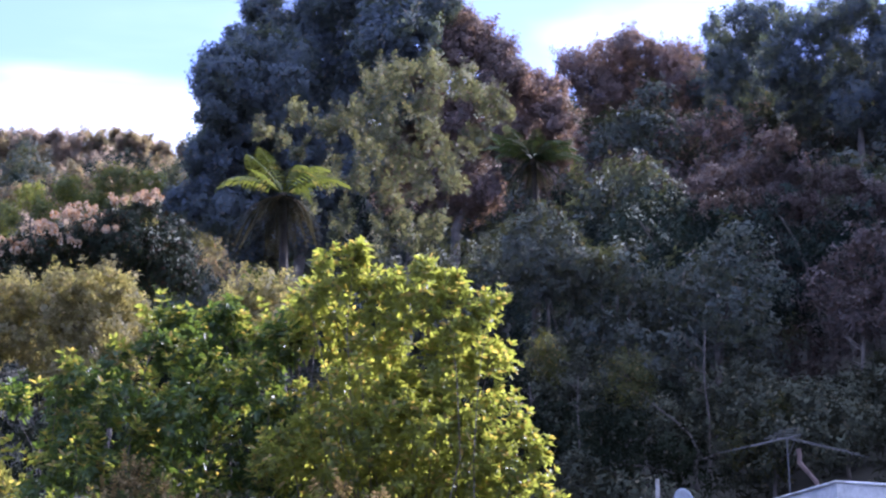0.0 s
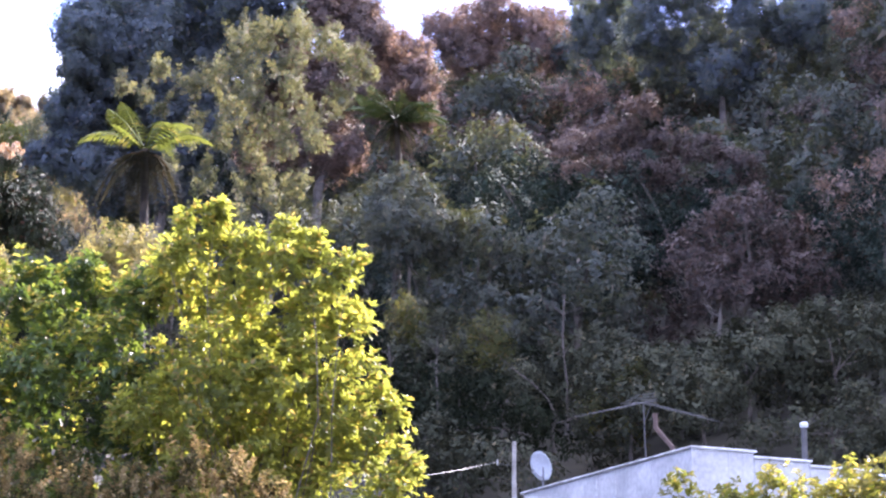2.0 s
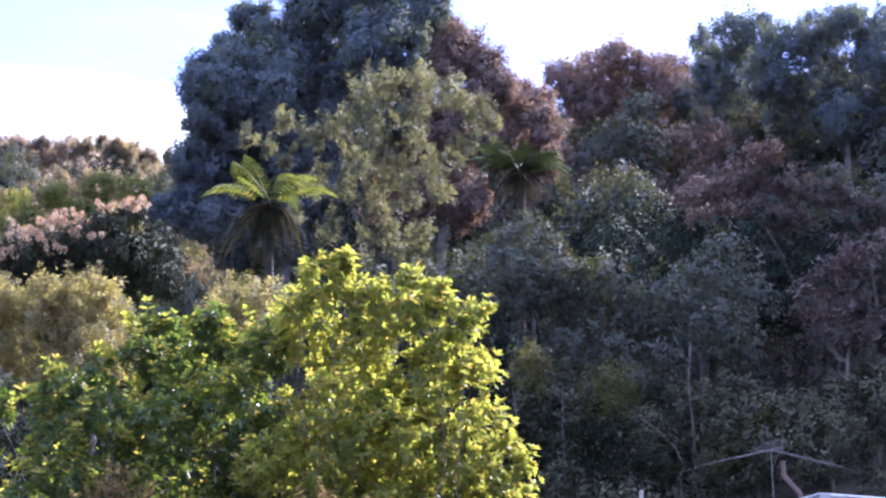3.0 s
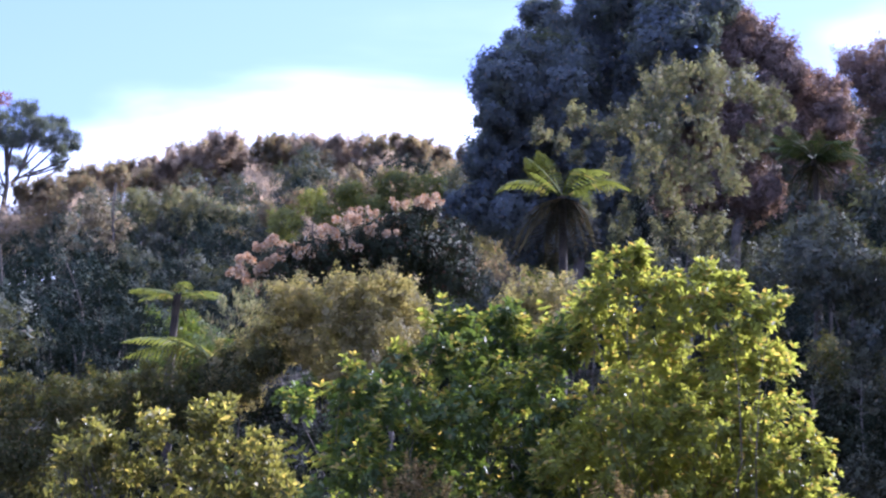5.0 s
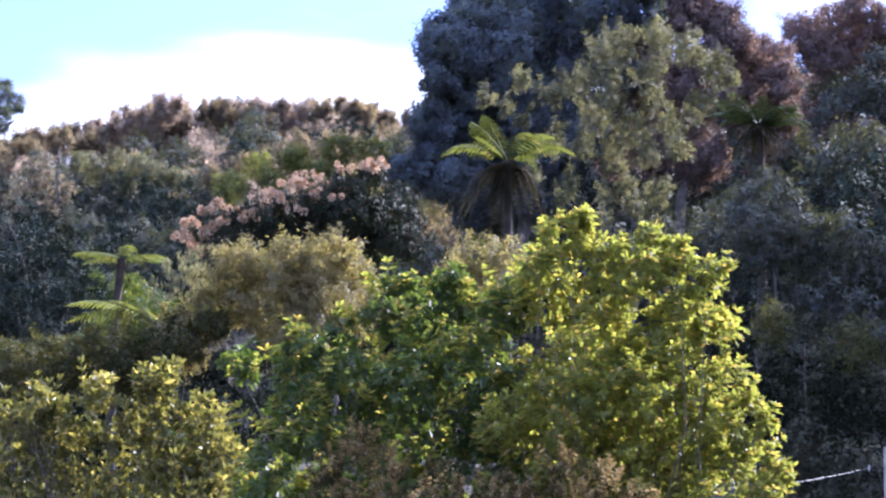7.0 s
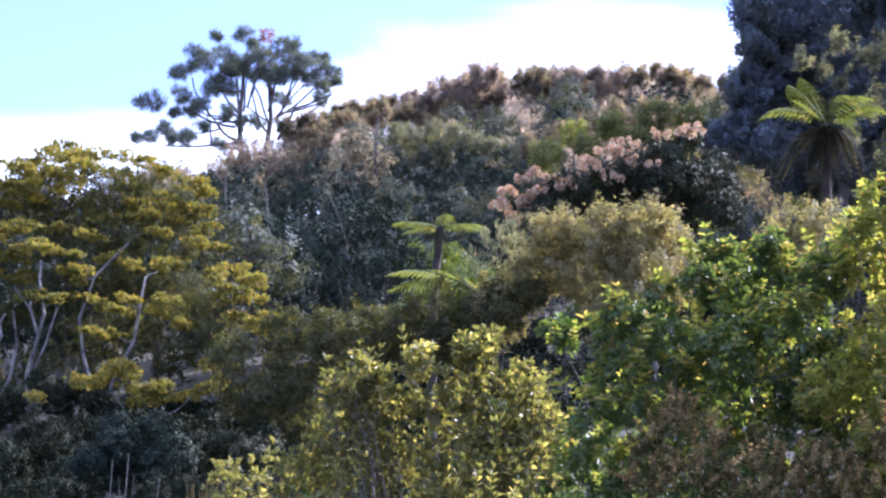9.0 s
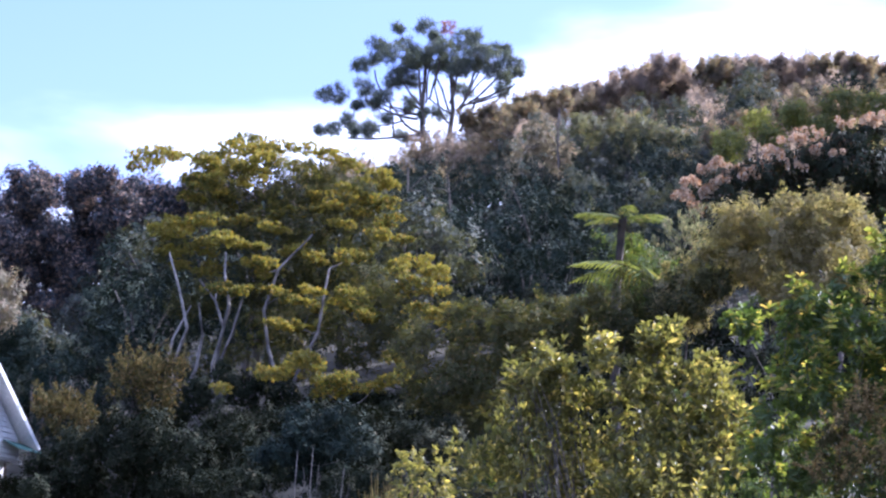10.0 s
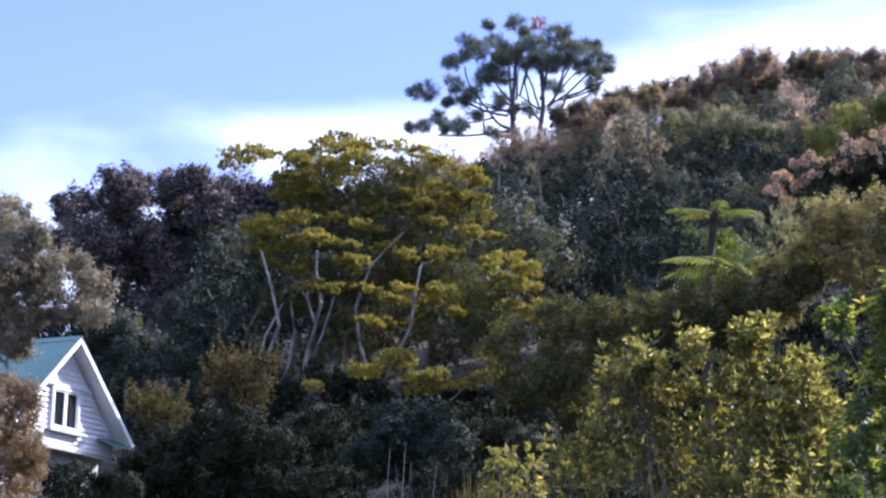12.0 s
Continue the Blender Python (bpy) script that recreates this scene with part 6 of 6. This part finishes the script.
    # near-black sheet stands in for the darkness of the room
    bm = bmesh.new()
    box(bm, x0 + 0.1, x1 - 0.1, wy + 0.045, wy + 0.055, z0 + 0.1, z1 - 0.1)
    part("dark_sheet", bm, M_DARK, w, "dark sheet behind the panes in place of the unlit room")
    bm = bmesh.new()
    n = 7
    for i in range(n):
        a, b = 0.30 + 0.28 * i / n, 0.30 + 0.28 * (i + 1) / n
        dy = 0.012 * (i % 2)
        box(bm, a, b, wy + 0.015 + dy, wy + 0.02 + dy, z0 + 0.18, z1 - 0.18)
    part("curtain", bm, M_CURTAIN, w, "pale drawn-back curtain")
    bm = bmesh.new()
    box(bm, x0 - 0.14, x1 + 0.14, wy - 0.16, wy + 0.04, z0 - 0.07, z0)
    part("sill", bm, M_WHITE_WORN, w)
    # roof slopes of ribbed iron, soffits and barge boards
    depth = 9.2
    for side in (-1, 1):
        dx, dz = side * half, -half * slope
        nx, nz = side * slope, 1.0
        k = 1 / math.hypot(nx, nz)
        nx, nz = nx * k, nz * k
        bm = bmesh.new()
        ribs = 62
        rows = [[], []]
        for i in range(ribs * 2 + 1):
            y = depth * i / (ribs * 2)
            lift = 0.03 + (0.018 if i % 2 else 0.0)
            for r, t in enumerate((0.0, 1.03)):
                rows[r].append(bm.verts.new((dx * t + nx * lift, y, apex + dz * t + nz * lift)))
        for i in range(ribs * 2):
            f = (rows[0][i], rows[1][i], rows[1][i + 1], rows[0][i + 1])
            bm.faces.new(f if side < 0 else f[::-1])
        part("roof", bm, M_ROOF, h)
        q = [(0, 0.04, apex), (dx, 0.04, apex + dz), (dx, 0.04, apex + dz - 0.06), (0, 0.04, apex - 0.06)]
        part("soffit", solid(q, depth - 0.04, (0, 1, 0)), M_WHITE, h)
        q = [(0, 0, apex + 0.05), (dx * 1.01, 0, apex + dz + 0.04), (dx * 1.01, 0, apex + dz - 0.16), (0, 0, apex - 0.15)]
        part("barge_board", solid(q, 0.04, (0, 1, 0)), M_WHITE, h)
    q = [(-0.14, -0.02, apex - 0.06), (0, -0.02, apex + 0.1), (0.14, -0.02, apex - 0.06), (0, -0.02, apex + 0.06)]
    # little green lean-to roof beside the gable foot
    bm = bmesh.new()
    for k in range(9):                                 # ribbed sheet that falls away from the wall
        x = 1.75 + 0.12 * k
        lift = 0.015 * (k % 2)
        v = [bm.verts.new(c) for c in ((x, wy - 0.02, 3.42 + lift), (x + 0.12, wy - 0.02, 3.42 + 0.015 - lift), (x + 0.12, wy - 0.75, 3.1 + 0.015 - lift), (x, wy - 0.75, 3.1 + lift))]
        w2 = [bm.verts.new(q.co - Vector((0, 0, 0.03))) for q in v]
        bm.faces.new(v)
        bm.faces.new(w2[::-1])
        for i in range(4):
            j = (i + 1) % 4
            bm.faces.new((v[j], v[i], w2[i], w2[j]))
    part("canopy", bm, M_ROOF, h, "small green iron canopy on the wall")
    part("ridge_cap", solid(q, depth, (0, 1, 0)), M_ROOF, h)


house()


# ---- flat-roofed white building ----
def white_building():
    b = empty("flat_roofed_building", 14.56, 60.27, 7.6, "low white-painted building with a stepped parapet", "building")
    b.rotation_euler = (0, 0, radians(17.2))          # local x along the stepped front, local y along the long side
    H = 3.87

    def slab(name, x0, x1, y0, y1, z0, z1, mat, label=""):
        bm = bmesh.new()
        box(bm, x0, x1, y0, y1, z0, z1)
        bmesh.ops.bevel(bm, geom=list(bm.edges), offset=0.008, segments=1, affect="EDGES")
        return part(name, bm, mat, b, label)

    # long side: sheets with open joints
    ys = (0.15, 1.9, 3.6, 4.55, 6.6, 8.45)
    for a, c in zip(ys, ys[1:]):
        slab("wall_sheet", 0.0, 0.1, a + 0.008, c - 0.008, -0.8, H - 0.06, M_WHITE_WORN)
    slab("wall_core", 0.06, 0.2, 0.2, 8.5, -0.8, H - 0.1, M_DARK, "dark backing in the joints")
    slab("corner_post", -0.02, 0.17, -0.02, 0.15, -0.8, H - 0.04, M_WHITE_WORN)
    for y in (3.6, 4.55):
        slab("joint_strip", -0.02, 0.0, y - 0.03, y + 0.03, -0.8, H - 0.06, M_CAPPING, "grey weathered joint strip")
    slab("capping", -0.06, 0.22, -0.05, 8.55, H - 0.05, H, M_CAPPING, "lichen-stained parapet capping")
    # stepped front
    xs, drop = (0.17, 1.67, 3.2, 5.1, 7.2, 9.5), (0.0, 0.13, 0.24, 0.34, 0.44)
    for i, (a, c) in enumerate(zip(xs, xs[1:])):
        top = H - drop[i]
        slab("wall_sheet", a + 0.006, c - 0.006, 0.0, 0.12, -0.8, top - 0.05, M_WHITE_WORN)
        slab("capping", a + (0.06 if i == 0 else -0.02), c + 0.05, -0.05, 0.18, top - 0.05, top, M_WHITE)
    slab("pilaster", 0.95, 1.0, -0.015, 0.0, -0.8, H - 0.08, M_WHITE_WORN)
    slab("pilaster", 1.35, 1.38, -0.012, 0.0, -0.8, H - 0.08, M_WHITE_WORN)
    slab("far_wall", 9.4, 9.5, 0.12, 8.5, -0.8, H - 0.5, M_WHITE_WORN)
    slab("back_wall", 0.2, 9.4, 8.4, 8.5, -0.8, H - 0.3, M_WHITE_WORN)
    slab("roof", 0.2, 9.4, 0.18, 8.4, H - 0.72, H - 0.6, M_CAPPING, "flat grey roof behind the parapet")
    return b


white_building()
_m = Matrix.Translation((14.56, 60.27, 7.6)) @ pose(0, 0, 0, 0, 0, 17.2)


def at_building(x, y, z):
    return tuple(_m @ Vector((x, y, z)))


def dish():
    x, y, z = at_building(0.15, 7.7, 3.85)
    d = empty("satellite_dish", x, y, z, "pale grey satellite dish on the parapet corner", "dish")
    bm = bmesh.new()
    rings, seg, R = 5, 28, 0.36
    prev = None
    for back in (0.0, -0.012):
        rows = []
        for i in range(rings + 1):
            r = R * i / rings
            rows.append([bm.verts.new((r * math.cos(6.2832 * k / seg), r * math.sin(6.2832 * k / seg) * 1.08, 0.18 * (r / R) ** 2 * R + back)) for k in range(seg)] if i else [bm.verts.new((0, 0, back))])
        for i in range(rings):
            for k in range(seg):
                k2 = (k + 1) % seg
                if i == 0:
                    bm.faces.new((rows[0][0], rows[1][k], rows[1][k2]))
                else:
                    bm.faces.new((rows[i][k], rows[i + 1][k], rows[i + 1][k2], rows[i][k2]))
        if prev:
            for k in range(seg):
                k2 = (k + 1) % seg
                bm.faces.new((prev[k], prev[k2], rows[-1][k2], rows[-1][k]))
        prev = rows[-1]
    bmesh.ops.recalc_face_normals(bm, faces=bm.faces)
    r = part("reflector", bm, M_DISH, d)
    face = look((0, 0, 0), (0.78, 0.52, 0.35))  # the bowl opens towards its front
    r.matrix_basis = Matrix.Translation((0, 0, 0.62)) @ face
    for p in r.data.polygons:
        p.use_smooth = True
    tip = r.matrix_basis @ Vector((0, -0.05, 0.38))
    limb("feed_arm", tuple(r.matrix_basis @ Vector((0, -0.38, 0.05))), tuple(tip), 0.014, 0.012, M_METAL, d, 3, 0.0)
    bm = bmesh.new()
    bmesh.ops.create_cone(bm, cap_ends=True, segments=12, radius1=0.035, radius2=0.045, depth=0.1)
    part("receiver", bm, M_METAL, d).matrix_basis = Matrix.Translation(tip)
    limb("mast", (0.02, 0, -0.05), tuple(r.matrix_basis @ Vector((0, 0, -0.03))), 0.025, 0.022, M_METAL, d, 4, 0.03)


def aerial():
    x, y = 14.09, 62.94
    z = 7.6 + 3.86 - 0.62
    a = empty("television_aerial", x, y, z, "old wide television aerial on a thin mast", "aerial")
    top = 12.93 - z
    limb("mast", (0, 0, 0), (-0.06, 0.0, top), 0.02, 0.016, M_AERIAL, a, 5, 0.0)
    limb("boom", (-0.26, 0.4, top + 0.02), (0.2, -0.4, top + 0.0), 0.012, 0.012, M_AERIAL, a, 6, 0.0)
    for k, (dy, dz) in enumerate(((0.22, 0.03), (0.0, 0.0), (-0.22, -0.04))):          # long drooping arms
        for s, reach in ((-1, 1.62 - 0.35 * k), (1, 2.02 - 0.3 * k)):
            limb("element", (-0.06 - 0.12 * dy, dy, top + dz), (-0.06 + s * reach, dy - 0.1 * s, top + dz - 0.235 * reach), 0.011, 0.007, M_AERIAL, a, 10 + k, 0.0)
    for k in range(4):                                 # short directors over the hub
        c = Vector((-0.06, 0.3 - 0.2 * k, top + 0.04 + 0.03 * k))
        limb("director", (c.x - 0.5 + 0.08 * k, c.y, c.z - 0.03), (c.x + 0.4 - 0.06 * k, c.y - 0.05, c.z + 0.03), 0.009, 0.008, M_AERIAL, a, 20 + k, 0.0)
    limb("brace", (-0.03, 0, top - 0.45), (0.12, -0.25, top - 0.02), 0.009, 0.009, M_AERIAL, a, 30, 0.0)


def flue():
    x, y, z = 14.85, 63.29, 7.6 + 3.86 - 0.62
    f = empty("flue_pipe", x, y, z, "bent dull brown stove flue on a flat roof", "flue")
    limb("pipe", (0.05, 0, 0), (-0.05, 0.02, 1.1), 0.065, 0.06, M_RUST, f, 7, 0.0)
    limb("elbow", (-0.05, 0.02, 1.08), (-0.42, 0.1, 1.55), 0.06, 0.06, M_RUST, f, 8, 0.0)
    limb("top_pipe", (-0.42, 0.1, 1.53), (-0.44, 0.1, 1.9), 0.06, 0.065, M_RUST, f, 9, 0.0)


def vent():
    x, y, z = 18.14, 63.46, 7.6 + 3.2
    v = empty("vent_pipe", x, y, z, "grey vent pipe with a pale round cap", "vent")
    limb("pipe", (0, 0, -0.1), (0, 0, 1.72), 0.075, 0.07, M_AERIAL, v, 12, 0.0, sides=10)
    bm = bmesh.new()
    bmesh.ops.create_uvsphere(bm, u_segments=14, v_segments=8, radius=0.11)
    bmesh.ops.scale(bm, vec=(1, 1, 0.8), verts=bm.verts)
    part("cap", bm, M_DISH, v, "pale domed cap").location = (0, 0, 1.76)


def utility_pole():
    x, y = 10.26, 59.11
    gz = ground_z(x, y)
    p = empty("utility_pole", x, y, gz, "short weathered timber pole with a cable", "pole")
    limb("post", (0.1, 0, -0.4), (-0.04, 0, 11.28 - gz), 0.09, 0.042, M_POST, p, 14, 0.01, sides=10)
    limb("bracket", (-0.02, 0, 10.72 - gz), (-0.5, -0.45, 10.72 - gz), 0.008, 0.008, M_DARK, p, 15, 0.0)
    limb("insulator", (-0.5, -0.45, 10.68 - gz), (-0.5, -0.45, 10.8 - gz), 0.022, 0.02, M_CAPPING, p, 16, 0.0)
    limb("cable", (-0.5, -0.45, 10.74 - gz), (3.0 - x, 42.6 - y, 7.95 - gz), 0.006, 0.006, M_WIRE, p, 17, 0.0, 0.012, 10)


dish()
aerial()
flue()
vent()
utility_pole()


# ---- flax, grass and bare wood ----
def flax(x, y, n, seed, label):
    rng = random.Random(seed)
    gz = ground_z(x, y)
    f = empty("flax_plant", x, y, gz, label, "plant", "flax plants")
    for i in range(n):
        a, lean, L = rng.uniform(0, 6.28), rng.uniform(0.05, 0.35), rng.uniform(1.8, 2.85)
        w = rng.uniform(0.03, 0.05)
        c, s = math.cos(a), math.sin(a)
        verts, faces = [], []
        for k in range(6):
            t = k / 5
            r, z = lean * L * t ** 1.6, L * t
            ww = w * (1 - t ** 2.5) + 0.002
            verts += [(c * r - s * ww + c * 0.01, s * r + c * ww, z), (c * (r - 0.015), s * (r - 0.015), z), (c * r + s * ww, s * r - c * ww, z)]
            if k:
                b = 3 * k
                faces += [(b - 3, b - 2, b + 1, b), (b - 2, b - 1, b + 2, b + 1)]
        put("blade", array_mesh("blade", np.array(verts), np.array(faces)), M_FLAX, f)


flax(8.75, 45.2, 9, 91, "stiff yellow flax blades before a white building")
flax(9.9, 45.0, 10, 92, "stiff yellow flax blades among leafy shrubs")
flax(11.3, 44.6, 5, 93, "few tall yellow flax blades")


def grass_clump(clumps):
    rng = np.random.default_rng(95)
    n = 300
    cl = np.array(clumps)
    pick = cl[rng.integers(0, len(cl), n)]
    a = rng.uniform(0, 6.28, n)
    r = pick[:, 3] * np.sqrt(rng.random(n))
    x, y = pick[:, 0] + r * np.cos(a), pick[:, 1] + r * np.sin(a)
    z = np.array([ground_z(p, q) for p, q in zip(x, y)])
    top = pick[:, 2] + pick[:, 3] * rng.uniform(-0.6, 1.0, n)
    lean = rng.normal(size=(n, 2)) * 0.3
    w = 0.012
    v = np.stack([np.stack([x - w, y, z], 1), np.stack([x + w, y, z], 1),
                  np.stack([x + lean[:, 0] + w * 0.3, y + lean[:, 1], top], 1), np.stack([x + lean[:, 0] - w * 0.3, y + lean[:, 1], top], 1)], 1)
    f = np.arange(n * 4).reshape(n, 4)
    tagged(put("dry_grass", array_mesh("dry_grass", v.reshape(-1, 3), f), M_GRASS), "dry beige grass clump on the bank", "grass", kind="stuff")


grass_clump(BEIGE_GRASS)


def dry_stalks():
    for i, (x, y, top, lean) in enumerate(((-11.53, 48.65, 8.55, -0.18), (-11.25, 48.7, 8.62, -0.1), (-10.6, 48.5, 8.2, 0.05))):
        gz = ground_z(x, y)
        s = empty("dry_stalk", x, y, gz, "thin dry flower stalk standing above the scrub", "stalk", "dry stalks")
        limb("stem", (-lean, 0, -0.1), (0, 0, top - gz), 0.014, 0.007, M_BARK_PALE, s, 100 + i, 0.02)
        limb("side_stem", (-lean * 0.4, 0, (top - gz) * 0.7), (0.12, 0, (top - gz) * 0.92), 0.007, 0.004, M_BARK_PALE, s, 110 + i, 0.05)


dry_stalks()


def bare_tree(x, y, top, r, seed, label, branches=5, spread_=1.0, low=0.5):
    """A pale dead or bare-stemmed tree in the shade."""
    rng = random.Random(seed)
    gz = ground_z(x, y)
    t = empty("bare_tree", x, y, gz, label, "tree", "bare trees")
    h = top - gz
    pts = bent((0, 0, -0.3), (rng.uniform(-0.2, 0.2), 0, h), seed, 0.03, 7)
    put("trunk", tube_mesh("trunk", pts, [r * (1.1 - 0.09 * i) for i in range(8)], 8, seed, 0.12), M_BARK, t)
    for k in range(branches):
        f = low + (1 - low) * (k + 0.5) / branches
        p = pts[min(7, int(f * 7))]
        a = rng.uniform(0, 6.28)
        q = p + Vector((math.cos(a) * spread_, math.sin(a) * spread_ * 0.6, rng.uniform(0.2, 0.9) * spread_))
        limb("branch", p, q, r * 0.4, r * 0.12, M_BARK, t, seed + k, 0.12)
        limb("twig", p.lerp(q, 0.6), q + Vector((rng.uniform(-0.4, 0.4), 0, rng.uniform(0.1, 0.5))), r * 0.2, r * 0.07, M_BARK, t, seed + 20 + k, 0.12)


bare_tree(22.36, 87.2, 20.8, 0.1, 121, "grey straight trunk standing in the dark wood", 3, 0.7, 0.8)
bare_tree(15.9, 82.5, 19.8, 0.04, 122, "thin grey bare tree with crooked twigs", 7, 0.45, 0.6)
bare_tree(26.0, 90.0, 20.5, 0.08, 123, "thin grey trunk in the dark wood", 3, 0.6, 0.7)
bare_tree(9.9, 80.5, 17.6, 0.035, 125, "weathered dead sapling in the undergrowth", 6, 0.5, 0.7)
bare_tree(-24.4, 124.0, 32.9, 0.09, 127, "pale leaning trunk on the edge of the gully", 6, 1.2, 0.5)
bare_tree(-23.2, 126.0, 33.1, 0.07, 128, "thin grey crooked trunk in the gully", 6, 1.4, 0.5)
bare_tree(-20.7, 148.0, 42.3, 0.1, 129, "bare vine-hung grey trunk on the far slope", 5, 1.0, 0.6)
bare_tree(11.4, 79.5, 17.7, 0.03, 130, "pale dead branch in the undergrowth", 6, 0.7, 0.7)
bare_tree(-31.0, 72.0, 21.2, 0.05, 126, "thin bare grey twigs above the house", 9, 1.1, 0.5)


def yard_wire():
    """A wire between two posts below the house."""
    a, b = (-27.5, 55.0), (-15.0, 58.5)
    f = empty("wire_fence", a[0], a[1], ground_z(*a), "thin pale wire strung between timber posts", "fence")
    za, zb = 8.75, 8.45
    for (x, y), z in ((a, za), (b, zb)):
        limb("post", (x - a[0], y - a[1], ground_z(x, y) - ground_z(*a) - 0.3), (x - a[0], y - a[1], z + 0.1 - ground_z(*a)), 0.06, 0.05, M_POST, f, 131, 0.0, sides=8)
    limb("wire", (0, 0, za - ground_z(*a)), (b[0] - a[0], b[1] - a[1], zb - ground_z(*a)), 0.008, 0.008, M_WIRE, f, 132, 0.0, 0.006, 10)


yard_wire()
